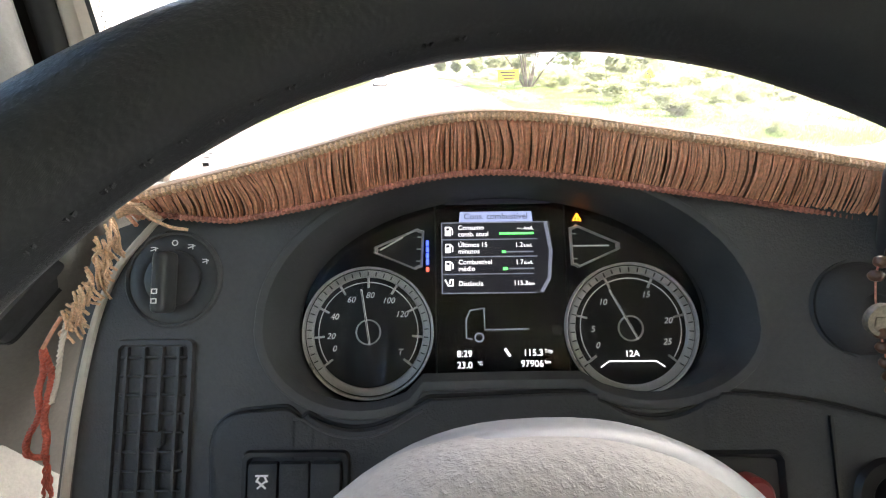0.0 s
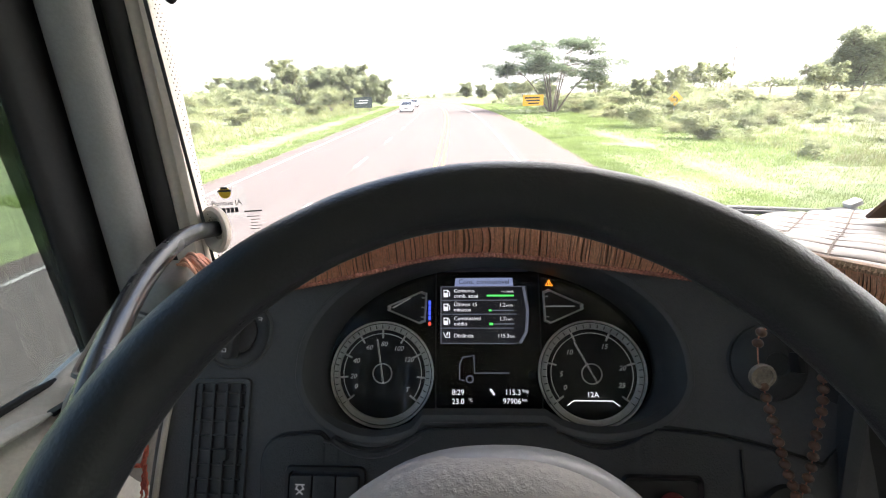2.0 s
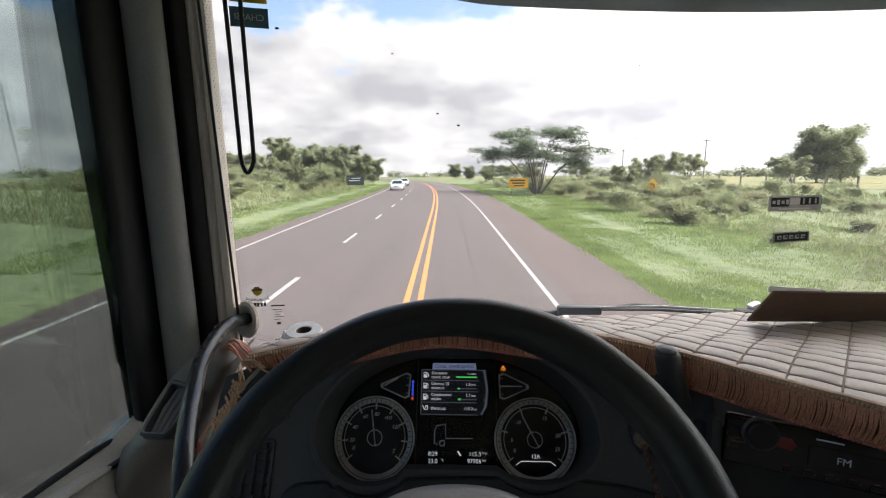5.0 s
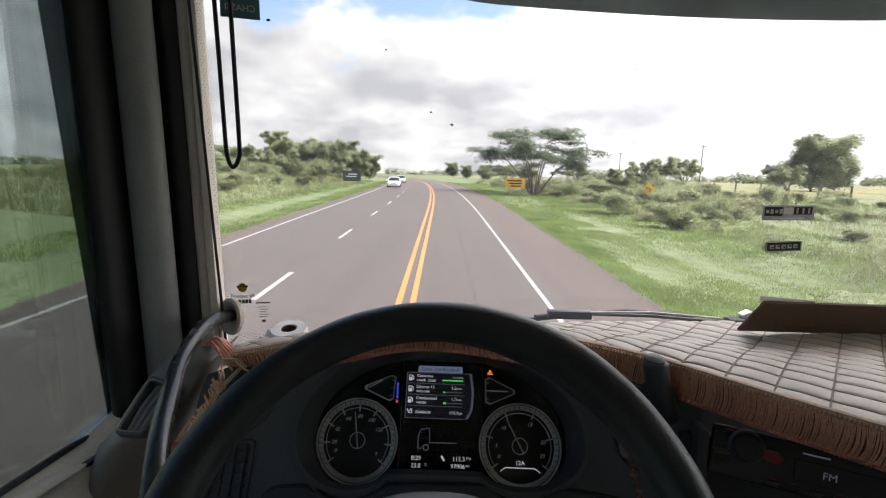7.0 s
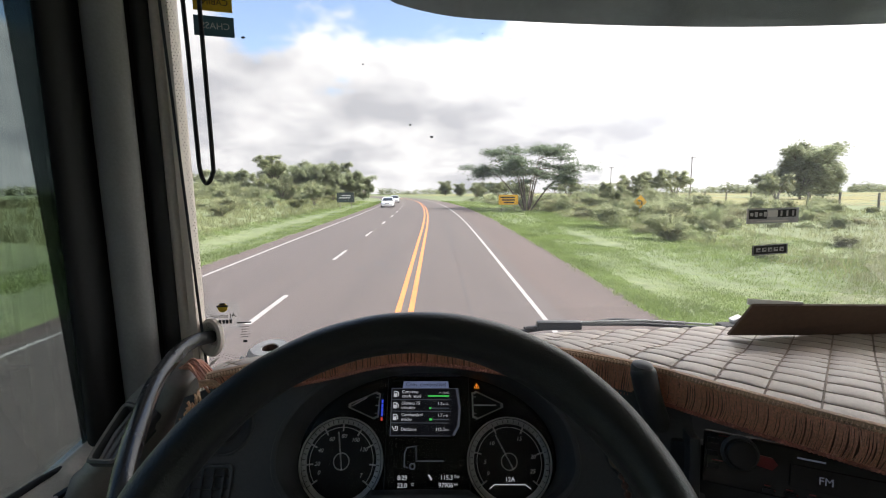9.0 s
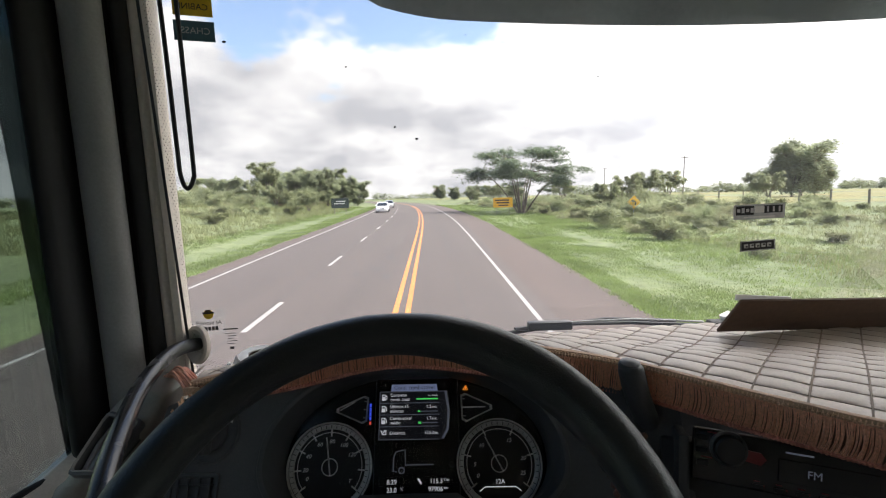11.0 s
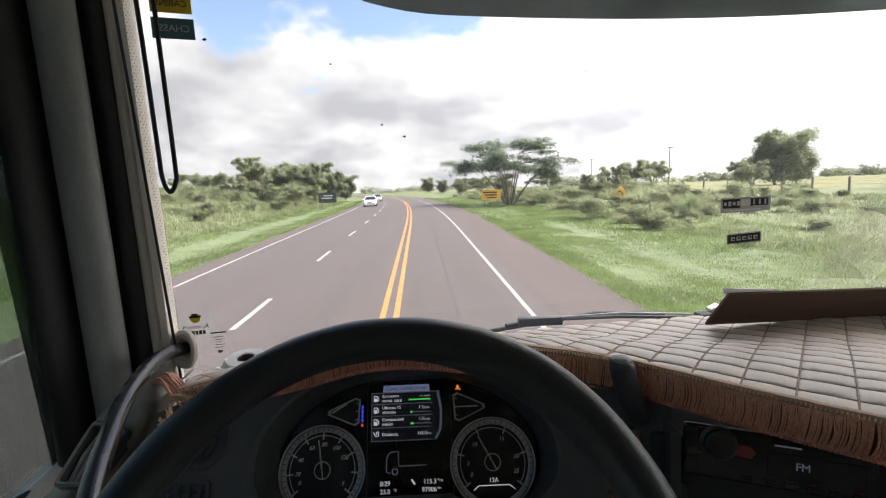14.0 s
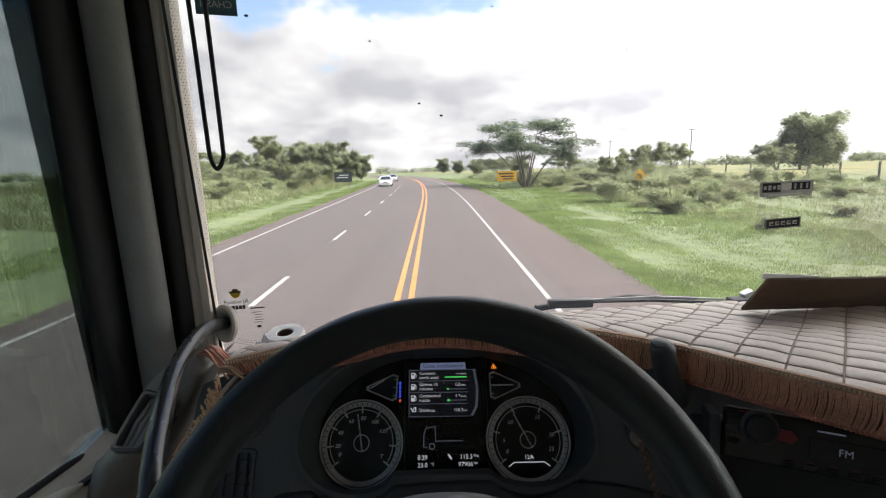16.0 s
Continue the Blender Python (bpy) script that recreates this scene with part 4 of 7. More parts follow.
def instruments():
    ob = thing("instrument_cluster", "black truck instrument cluster with two round gauges and a lit display", "instrument panel", FACE)
    part("back_plate", prism(binnacle(-0.004), -0.008, 0.0), M["gloss_black"], ob, "gloss black plate")
    gauge(-0.112, 0.001, "speedometer", "speedometer with a grey metal ring", 217, -37, [("0", 206), ("20", 186), ("40", 155), ("60", 118), ("80", 88), ("100", 58), ("120", 28), ("T", -33)], 8, 32, 99, ob)
    gauge(0.113, 0.002, "rev_counter", "rev counter with a grey metal ring", 217, -37, [("0", 207), ("5", 181), ("10", 135), ("15", 64), ("20", 11), ("25", -22)], 5, 30, 118, ob)
    rev = [o for o in ob.children if o.name.startswith("rev_counter")][0]
    lettering("12A", 0.0075, 0.0, -0.0215, 0.0014, M["lcd"], rev, "CENTER", name="gear_readout")
    part("readout_line", sweep([(-0.027, -0.0325, 0.0016), (-0.020, -0.0275, 0.0016), (0.020, -0.0275, 0.0016), (0.027, -0.0325, 0.0016)], 0.0006, 6), M["lcd"], rev, "thin lit line")
    small_gauge([(-0.112, 0.072), (-0.064, 0.0925), (-0.066, 0.053)], ob, ((-0.102, 0.072), (-0.082, 0.083)), "three-cornered fuel gauge")
    small_gauge([(0.112, 0.073), (0.065, 0.094), (0.066, 0.053)], ob, ((0.067, 0.0735), (0.098, 0.0735)), "three-cornered temperature gauge")
    bars([(-0.0605, 0.0555 + 0.0056 * k, 0.0026, 0.0048) for k in range(1, 5)], M["lcd_blue"], ob, 0.0012, "level_bar")
    bars([(-0.0605, 0.0548, 0.0026, 0.0040)], M["lcd_red"], ob, 0.0012, "level_bar")
    warn = part("warning_light", sweep([(0.0680, 0.0965, 0.0014), (0.0715, 0.1025, 0.0014), (0.0750, 0.0965, 0.0014)], 0.0005, 6, closed=True), M["lcd_orange"], ob, "small lit orange triangle")
    bars([(0.0715, 0.0993, 0.0008, 0.0026), (0.0715, 0.0975, 0.0008, 0.0007)], M["lcd_orange"], warn, 0.0014)
    # centre display
    part("display_panel", prism(rounded(-0.053, -0.036, 0.060, 0.125, 0.004), 0.0, 0.0008), M["gloss_black"], ob, "gloss black centre panel", smooth=False)
    part("panel_edge", loft([[(x, y, z) for x, y in rounded(-0.054 + e, -0.037 + e, 0.061 - e, 0.126 - e, 0.004)] for e, z in ((0, 0.0005), (0.0003, 0.0016), (0.0009, 0.0016), (0.0011, 0.0009))]), M["black"], ob)
    part("upper_window", prism(rounded(-0.046, 0.112, 0.050, 0.122, 0.002), 0.0010, 0.0013), M["lcd_bg"], ob, smooth=False)
    dis = part("display", prism([(-0.048, 0.033), (0.037, 0.033), (0.046, 0.045), (0.049, 0.070), (0.047, 0.096), (-0.048, 0.096)], 0.0010, 0.0014), M["lcd_bg"], ob, "lit trip computer screen", smooth=False)
    head = part("header_bar", prism([(-0.0325, 0.0962), (0.0325, 0.0962), (0.0315, 0.1052), (-0.0315, 0.1052)], 0.0014, 0.0017), M["lcd_bar"], dis, "blue lit heading bar", smooth=False)
    lettering("Cons. combustível", 0.0076, 0.0, 0.1008, 0.0019, M["ink"], head, "CENTER")
    bm = bmesh.new()
    for y, w in ((0.0955, 0.094), (0.0805, 0.084), (0.0652, 0.084), (0.0500, 0.080), (0.0335, 0.082)):
        box((w, 0.0009, 0.0003), (-0.048 + w / 2, y, 0.0017), bm=bm)
    box((0.0010, 0.062, 0.0003), (-0.0478, 0.0645, 0.0017), bm=bm)
    part("row_lines", bm, M["lcd_line"], dis, "thin blue-grey row lines", smooth=False)
    part("curved_edge", sweep([(0.0385, 0.034, 0.0018), (0.0455, 0.046, 0.0018), (0.0475, 0.070, 0.0018), (0.0435, 0.0955, 0.0018)], 0.0016, 6, flat=0.3), M["lcd_line"], dis, "curved grey edge")
    rows = [("Consumo\ncomb. atual", 0.0880, "--.-km/L", 0.0905), ("Últimos 15\nminutos", 0.0728, "1.2km/L", 0.0752), ("Combustível\nmédio", 0.0575, "1.7km/L", 0.0600)]
    for words, y, value, vy in rows:
        lettering(words, 0.0058, -0.0335, y, 0.0017, M["lcd"], dis)
        lettering(value[:3], 0.0058, 0.0235, vy, 0.0017, M["lcd"], dis, "RIGHT")
        lettering(value[3:], 0.0038, 0.0240, vy - 0.0005, 0.0017, M["lcd"], dis)
        icon = part("pump_icon", box((0.0050, 0.0080, 0.0003), (-0.0425, y, 0.0017)), M["lcd"], dis, "small pump symbol", smooth=False)
        bars([(-0.0425, y + 0.0018, 0.0030, 0.0022)], M["lcd_bg"], icon, 0.0020)
        part("pump_hose", sweep([(-0.0397, y + 0.003, 0.0018), (-0.0382, y + 0.001, 0.0018), (-0.0384, y - 0.003, 0.0018)], 0.0005, 6), M["lcd"], icon)
    lettering("Distância", 0.0058, -0.0335, 0.0416, 0.0017, M["lcd"], dis)
    lettering("115.3", 0.0058, 0.0270, 0.0416, 0.0017, M["lcd"], dis, "RIGHT")
    lettering("km", 0.0040, 0.0275, 0.0411, 0.0017, M["lcd"], dis)
    part("lorry_icon", sweep([(-0.0455, 0.0455, 0.0018), (-0.0425, 0.040, 0.0018), (-0.0385, 0.040, 0.0018), (-0.0385, 0.0455, 0.0018), (-0.0405, 0.0455, 0.0018), (-0.0415, 0.042, 0.0018)], 0.0006, 6), M["lcd"], dis, "small lorry symbol")
    bars([(0.0180, 0.0855, 0.030, 0.0018), (0.0065, 0.0693, 0.0030, 0.0022), (0.0075, 0.0545, 0.0040, 0.0026)], M["lcd_green"], dis, 0.0018, "green_bar")
    bars([(0.0205, 0.0693, 0.024, 0.0012), (0.0215, 0.0545, 0.022, 0.0012)], M["lcd_line"], dis, 0.0016, "grey_bar")
    lorry = part("lorry_symbol", sweep([(-0.0225, -0.0060, 0.0014), (-0.0275, -0.0050, 0.0014), (-0.0275, 0.0110, 0.0014), (-0.0240, 0.0185, 0.0014), (-0.0120, 0.0205, 0.0014), (-0.0115, 0.0020, 0.0014), (0.0260, 0.0022, 0.0014)], 0.0006, 6), M["lcd_line"], ob, "lit outline of a lorry")
    part("wheel_outline", lathe([(0.0042, 0), (0.0042, 0.0006), (0.0030, 0.0006), (0.0030, 0)], 20, at=(-0.0165, -0.0045, 0.0012)), M["lcd_line"], lorry)
    for words, x, y, al in (("8:29", -0.036, -0.0185, "LEFT"), ("23.0", -0.036, -0.0280, "LEFT"), ("115.3", 0.038, -0.0180, "RIGHT"), ("97906", 0.038, -0.0272, "RIGHT")):
        lettering(words, 0.0078, x, y, 0.0012, M["lcd"], ob, al)
    lettering("°C", 0.0042, -0.0185, -0.0265, 0.0012, M["lcd"], ob)
    lettering("Trip", 0.0042, 0.039, -0.0165, 0.0012, M["lcd"], ob)
    lettering("km", 0.0042, 0.039, -0.0257, 0.0012, M["lcd"], ob)
    part("spanner_icon", box((0.0022, 0.0075, 0.0004), (0.0075, -0.0175, 0.0012), turn=Matrix.Rotation(radians(35), 4, "Z")), M["lcd"], ob, smooth=False)
    part("sensor_eye", lathe([(0.0042, 0.0008), (0.0042, 0.0016), (0.0030, 0.0012), (0, 0.0012)], 20, at=(0.0505, 0.001, 0)), M["black"], ob, "small round sensor")
    glass = part("cover_glass", prism(binnacle(-0.012), 0.0115, 0.0125), M["cover_glass"], ob, "clear glossy cover", smooth=False)
    glass.visible_shadow = False
    return ob


instruments()

# ---- right of the instruments: ignition, beads, stalk, radio ----
IGN = FACE @ Matrix.Translation((0.262, 0.018, fascia_depth(0.262, 0) - 0.002))


def ignition():
    ob = thing("ignition_switch", "round black ignition lock housing with a key on the dashboard", "ignition", IGN)
    part("housing", lathe([(0.0375, -0.002), (0.0365, 0.001), (0.0345, 0.0005), (0.0340, 0.002), (0.029, 0.008), (0.020, 0.012), (0.011, 0.0135), (0.010, 0.012), (0, 0.012)], 48), M["fascia_low"], ob, "domed black housing")
    part("key", box((0.005, 0.018, 0.016), (0.012, 0.002, 0.019), 0.002), M["black"], ob, "dark key grip")
    return ob


ignition()


def prayer_beads():
    """A loop of wooden beads with a medal, hung on the key."""
    ob = thing("bead_string", "string of brown wooden beads with a medal, on the key", "beads")
    left = curve_pts([(0.2307, 0.5053, 2.6554), (0.2209, 0.5024, 2.6476), (0.2195, 0.4965, 2.631), (0.2212, 0.4929, 2.6209), (0.2246, 0.4866, 2.6029), (0.2319, 0.4774, 2.5762), (0.239, 0.4682, 2.5493), (0.245, 0.4629, 2.5336), (0.2486, 0.459, 2.5218)], 20)
    right = curve_pts([(0.2681, 0.5035, 2.636), (0.2739, 0.4972, 2.6177), (0.2734, 0.488, 2.5909), (0.268, 0.4801, 2.5679), (0.2639, 0.4722, 2.5446), (0.2591, 0.4669, 2.529), (0.2549, 0.4635, 2.5188)], 20)
    part("string", sweep(left + right[::-1], 0.0006, 6), M["braid"], ob, "thin cord")
    ball = finish(lathe([(0, 0.0036), (0.0026, 0.0031), (0.0040, 0.0013), (0.0043, 0.0), (0.0040, -0.0013), (0.0026, -0.0031), (0, -0.0036)], 14), "bead", M["wood_bead"])
    for line, skip in ((left, (0.026, 0.054)), (right, (0.006, 0.026))):
        run, last = 0.0, -1.0
        for a, b in zip(line, line[1:]):
            run += (b - a).length
            if run - last > 0.0088 and not (skip[0] < run < skip[1]):
                o = part("bead", ball, None, ob)
                o.matrix_basis = Matrix.Translation(b) @ (b - a).to_track_quat("Z", "Y").to_matrix().to_4x4()
                last = run
    turn = Matrix.Translation((0.2215, 0.490, 2.6180)) @ Matrix.Rotation(radians(80), 4, "X")
    medal = part("medal", lathe([(0, 0.0010), (0.0070, 0.0010), (0.0076, 0.0022), (0.0098, 0.0022), (0.0104, 0.0), (0.0100, -0.0020), (0, -0.0020)], 32), M["silver"], ob, "round worn silver medal")
    medal.matrix_basis = turn @ Matrix.Scale(1.0, 4)
    part("relief", box((0.009, 0.006, 0.0012), (0, -0.001, 0.0012), 0.0005), M["silver"], medal)
    end = part("pendant", lathe([(0, 0.0016), (0.0055, 0.0014), (0.0062, 0.0), (0.0055, -0.0014), (0, -0.0016)], 20), M["silver"], ob, "small pale oval pendant")
    end.matrix_basis = Matrix.Translation((0.2500, 0.457, 2.514)) @ Matrix.Rotation(radians(80), 4, "X")
    return ob


prayer_beads()


def lower_knob():
    ob = thing("rotary_knob", "round dark rotary knob on the lower dashboard", "knob", FACE @ Matrix.Translation((0.262, -0.112, fascia_depth(0.262, 0) + 0.006)))
    part("collar", lathe([(0.028, 0), (0.026, 0.004), (0.019, 0.006), (0.017, 0.004)], 36), M["black"], ob)
    part("cap", lathe([(0.016, 0.003), (0.0155, 0.012), (0.013, 0.014), (0, 0.014)], 36), M["black"], ob)
    return ob


lower_knob()


def stalk():
    ob = thing("column_stalk", "black plastic column stalk beside the steering wheel", "stalk")
    line = curve_pts([(0.318, 0.572, 2.590), (0.298, 0.560, 2.625), (0.282, 0.552, 2.660), (0.273, 0.550, 2.690), (0.271, 0.551, 2.703)])
    part("lever", sweep(line, [0.0150] * (len(line) - 7) + [0.0148, 0.0145, 0.0138, 0.0125, 0.0105, 0.0075, 0.003], 18), M["vent"], ob, "thick rounded black lever")
    part("end_cap", lathe([(0.0130, -0.004), (0.0132, 0.000), (0.0118, 0.004), (0.0070, 0.0060), (0, 0.0065)], 24), M["vent"], ob, "smooth worn cap").matrix_basis = Matrix.Translation((0.2710, 0.551, 2.6990)) @ Matrix.Rotation(radians(8), 4, "X")
    return ob


stalk()
CON = Matrix.Translation((0.351, 0.503, 2.601)) @ Matrix((Vector((0.944, -0.330, 0)), Vector((0.078, 0.222, 0.972)), Vector((-0.321, -0.917, 0.236)))).transposed().to_4x4()


def console():
    """The centre console, turned towards the driver: dark fascia with the radio."""
    ob = thing("console", "black centre console turned towards the driver", "console", CON)
    part("fascia", box((0.75, 0.33, 0.03), (0.32, -0.148, -0.024), 0.006), M["console"], ob, "black console fascia")
    part("side_panel", box((0.012, 0.30, 0.10), (-0.035, -0.12, -0.03), 0.004), M["fascia_low"], ob)
    return ob


console()


def radio():
    ob = thing("car_radio", "black car radio with a red key, in the console", "radio", CON @ Matrix.Translation((0.070, 0.002, -0.004)) @ Matrix.Rotation(radians(-3), 4, "Z"))
    part("body", box((0.186, 0.058, 0.012), (0, 0, 0), 0.004), M["gloss_black"], ob, "gloss black front")
    part("volume_knob", lathe([(0.016, 0.005), (0.0155, 0.018), (0.0135, 0.020), (0, 0.020)], 36, at=(-0.058, 0.012, 0)), M["black"], ob, "round knob")
    # the gleam round the knob, modelled as a lighter ring
    part("knob_ring", lathe([(0.0190, 0.005), (0.0190, 0.010), (0.0165, 0.012), (0.0165, 0.005)], 36, at=(-0.058, 0.012, 0)), M["vent"], ob, "thin lighter ring in place of the knob's gleam")
    for x, y in ((-0.085, 0.020), (-0.085, 0.006), (-0.083, -0.008)):
        part("side_key", box((0.012, 0.006, 0.003), (x, y, 0.007), 0.001), M["black"], ob)
    for x, y in ((-0.074, 0.0265), (-0.079, -0.0015)):
        bars([(x, y, 0.011, 0.0012)], M["red_button"], ob, 0.0066, "key_mark")
    part("red_key", prism([(-0.041, 0.002), (-0.026, 0.000), (-0.021, 0.007), (-0.026, 0.013), (-0.041, 0.014)], 0.006, 0.009), M["red_button"], ob, "red lit key", smooth=False)
    scr = part("screen", box((0.090, 0.024, 0.002), (0.036, -0.001, 0.0065), 0.0006), M["gloss_black"], ob, "dark display", smooth=False)
    lettering("FM", 0.0115, 0.024, -0.001, 0.0078, M["lcd_line"], scr, "CENTER")
    bars([(0.010, 0.0185, 0.026, 0.0018)], M["lcd_line"], ob, 0.0066, "maker_mark")
    for k in range(6):
        part("preset_key", box((0.011, 0.0045, 0.002), (-0.028 + 0.021 * k, -0.023, 0.0068), 0.0008), M["black"], ob)
        bars([(-0.029 + 0.021 * k, -0.0175, 0.006, 0.0009), (-0.022 + 0.021 * k, -0.0215, 0.0016, 0.0016)], M["red_button"], ob, 0.0066, "key_mark")
    return ob


radio()


def console_buttons():
    for row in range(2):
        for k in range(6):
            b = solo("console_switch", box((0.022, 0.022, 0.010), bevel=0.002), M["black"], "small black console push switch", "switch", CON @ Matrix.Translation((0.03 + 0.026 * k, -0.078 - 0.045 * row, -0.003)), "console switches")
            part("symbol", box((0.006, 0.0012, 0.0004), (0, 0.002, 0.0052)), M["sticker_grey"], b, smooth=False)


console_buttons()

# ---- steering wheel ----
WU = Vector((0.9992, 0.0325, -0.0241)).normalized()
WN = WU.cross(Vector((0, math.cos(1.0347), math.sin(1.0347)))).normalized()
HUB = Matrix.Translation((0.0014, 0.2984, 2.5876)) @ Matrix((WU, WN.cross(WU), WN)).transposed().to_4x4()       # the pad in the dish
RU = Vector((0.99918, 0.03562, -0.03044)).normalized()
RN = RU.cross(Vector((0, math.cos(0.7691), math.sin(0.7691)))).normalized()
WHEEL = Matrix.Translation((0.0056, 0.2781, 2.6514)) @ Matrix((RU, RN.cross(RU), RN)).transposed().to_4x4()     # the rim


def steering_wheel():
    ob = thing("steering_wheel", "large black leather-covered truck steering wheel with a grey hub", "steering wheel", WHEEL)
    R, r = 0.1974, 0.0172
    dish = WHEEL.inverted() @ HUB
    bm = bmesh.new()
    nu, nv = 160, 24
    vs = []
    for i in range(nu):
        a = 2 * math.pi * i / nu
        ring = []
        for j in range(nv):
            b = 2 * math.pi * j / nv
            q = r * (1 + 0.05 * max(0.0, math.cos(a - 2.75)) ** 3 + 0.24 * max(0.0, math.cos(a - 0.85)) ** 4 + 0.012 * math.sin(7 * a + 2 * b) + 0.008 * math.sin(23 * a))
            if abs(b - math.pi) < 0.2:
                q *= 0.955
            ring.append(bm.verts.new(((R + q * math.cos(b)) * math.cos(a), (R + q * math.cos(b)) * math.sin(a), q * math.sin(b))))
        vs.append(ring)
    for i in range(nu):
        for j in range(nv):
            bm.faces.new((vs[i][j], vs[(i + 1) % nu][j], vs[(i + 1) % nu][(j + 1) % nv], vs[i][(j + 1) % nv]))
    rim = part("rim", bm, M["leather"], ob, "thick rim in grained black leather")
    bm = bmesh.new()
    for i in range(220):
        a = 2 * math.pi * i / 220
        p = Vector(((R - r * 0.925) * math.cos(a), (R - r * 0.925) * math.sin(a), 0.0))
        t = Matrix.Translation(p) @ Matrix.Rotation(a + radians(28 if i % 2 else -28), 4, "Z")
        box((0.0012, 0.0048, 0.0012), turn=t, bm=bm)
    tagged(part("stitching", bm, M["leather"], rim, "row of black stitches along the inside", smooth=False), kind="stuff")
    a = radians(84)
    seam = [((R + r * 0.985 * math.cos(b)) * math.cos(a + 0.012 * math.sin(3 * b)), (R + r * 0.985 * math.cos(b)) * math.sin(a + 0.012 * math.sin(3 * b)), r * 0.985 * math.sin(b)) for b in (2 * math.pi * k / 30 for k in range(30))]
    part("cover_seam", sweep(seam, 0.0011, 6, closed=True), M["rubber"], rim, "worn seam across the rim")
    # hub pad
    def pad(k, z):
        # the pad lies in the dish of the wheel, below the rim
        return [dish @ Vector((x * k - 0.004, y * k - 0.0585, z - 0.075)) for x, y in ([(0.133 * math.copysign(abs(math.cos(t)) ** 0.85, math.cos(t)), 0.138 * math.copysign(abs(math.sin(t)) ** 0.80, math.sin(t))) for t in (2 * math.pi * i / 72 for i in range(72))])]

    hub = part("hub_pad", loft([pad(k, z) for k, z in ((0.97, -0.045), (1.0, -0.020), (0.985, -0.006), (0.94, 0.004), (0.85, 0.012), (0.70, 0.018), (0.45, 0.022), (0.15, 0.024), (0.01, 0.0245))], cap=True), M["hub"], ob, "grey grained airbag pad")
    shift = dish.to_3x3() @ Vector((0.009, 0.0005, 0))
    ledge = [[p + shift for p in pad(k, z)] for k, z in ((0.88, -0.002), (0.965, -0.009), (0.995, -0.013), (1.010, -0.022), (1.005, -0.040))]
    part("hub_trim", loft(ledge), M["spoke"], ob, "smooth grey ledge round the pad")
    for side in (-1, 1):
        loops = []
        for f in range(9):
            t = f / 8
            w = 0.040 - 0.012 * t + 0.010 * (2 * t - 1) ** 2
            mid = (dish @ Vector((side * 0.110, -0.020, -0.085))).lerp(Vector((side * R, -0.010, -0.004)), t)
            loops.append([(mid.x, mid.y + w * c, mid.z + 0.010 * s) for c, s in ((math.cos(q), math.sin(q)) for q in (2 * math.pi * i / 16 for i in range(16)))])
        part("spoke", loft(loops, cap=True), M["spoke"], ob, "broad silver-grey spoke")
    pod = part("control_pod", sweep([dish @ p for p in curve_pts([(0.080, 0.006, -0.058), (0.125, 0.026, -0.046), (0.160, 0.034, -0.038), (0.190, 0.034, -0.030)], 6)], [0.016] * 6 + [0.021] * 7 + [0.022, 0.022, 0.021, 0.019, 0.016, 0.012], 16, flat=0.75), M["hub"], ob, "smooth silver-grey control pod")
    for px, py in ((0.150, 0.050), (0.172, 0.052)):
        part("button", lathe([(0.0075, 0.0), (0.0070, 0.003), (0, 0.0036)], 20, at=dish @ Vector((px, py - 0.012, -0.023))), M["vent"], pod, "small dark button")
    part("column", sweep([dish @ Vector((0, -0.02, -0.11)), dish @ Vector((0, -0.02, -0.22))], 0.052, 24), M["fascia_low"], ob, "black steering column shroud")
    return ob


steering_wheel()

# ---- dash cover with fringe ----
EDGE = curve_pts([(-0.272, 0.588, 2.676), (-0.156, 0.588, 2.702), (-0.054, 0.590, 2.7265), (0.021, 0.590, 2.729), (0.128, 0.587, 2.714), (0.21, 0.585, 2.701), (0.262, 0.579, 2.692), (0.304, 0.562, 2.687), (0.372, 0.496, 2.685), (0.417, 0.452, 2.685), (0.450, 0.421, 2.685), (0.52, 0.365, 2.685), (0.70, 0.28, 2.685), (1.0, 0.25, 2.685), (1.35, 0.25, 2.685)], 20)


def edge_at(x):
    for a, b in zip(EDGE, EDGE[1:]):
        if a.x <= x <= b.x:
            return a.lerp(b, (x - a.x) / max(b.x - a.x, 1e-6))
    return EDGE[-1] if x > 0 else EDGE[0]


def cover_point(u, v, lift=0.0):
    x = -0.271 + 1.60 * u
    e = edge_at(x)
    back = Vector((x, screen_y(x) - 0.055, 2.655))
    p = e.lerp(back, v)
    p.z += 0.010 * math.sin(math.pi * min(v * 1.5, 1.0)) + lift
    return p


def drop_at(x):
    """Depth of the fringe: it tapers to a tied point at the pillar end."""
    return (0.040 - 0.012 * max(0.0, (-0.10 - x) / 0.2)) * min(1.0, max(0.06, (x + 0.273) / 0.075) ** 0.55)


def mesh_of(name, verts, faces, material):
    me = bpy.data.meshes.new(name)
    me.from_pydata(verts, [], faces)
    me.materials.append(material)
    return me


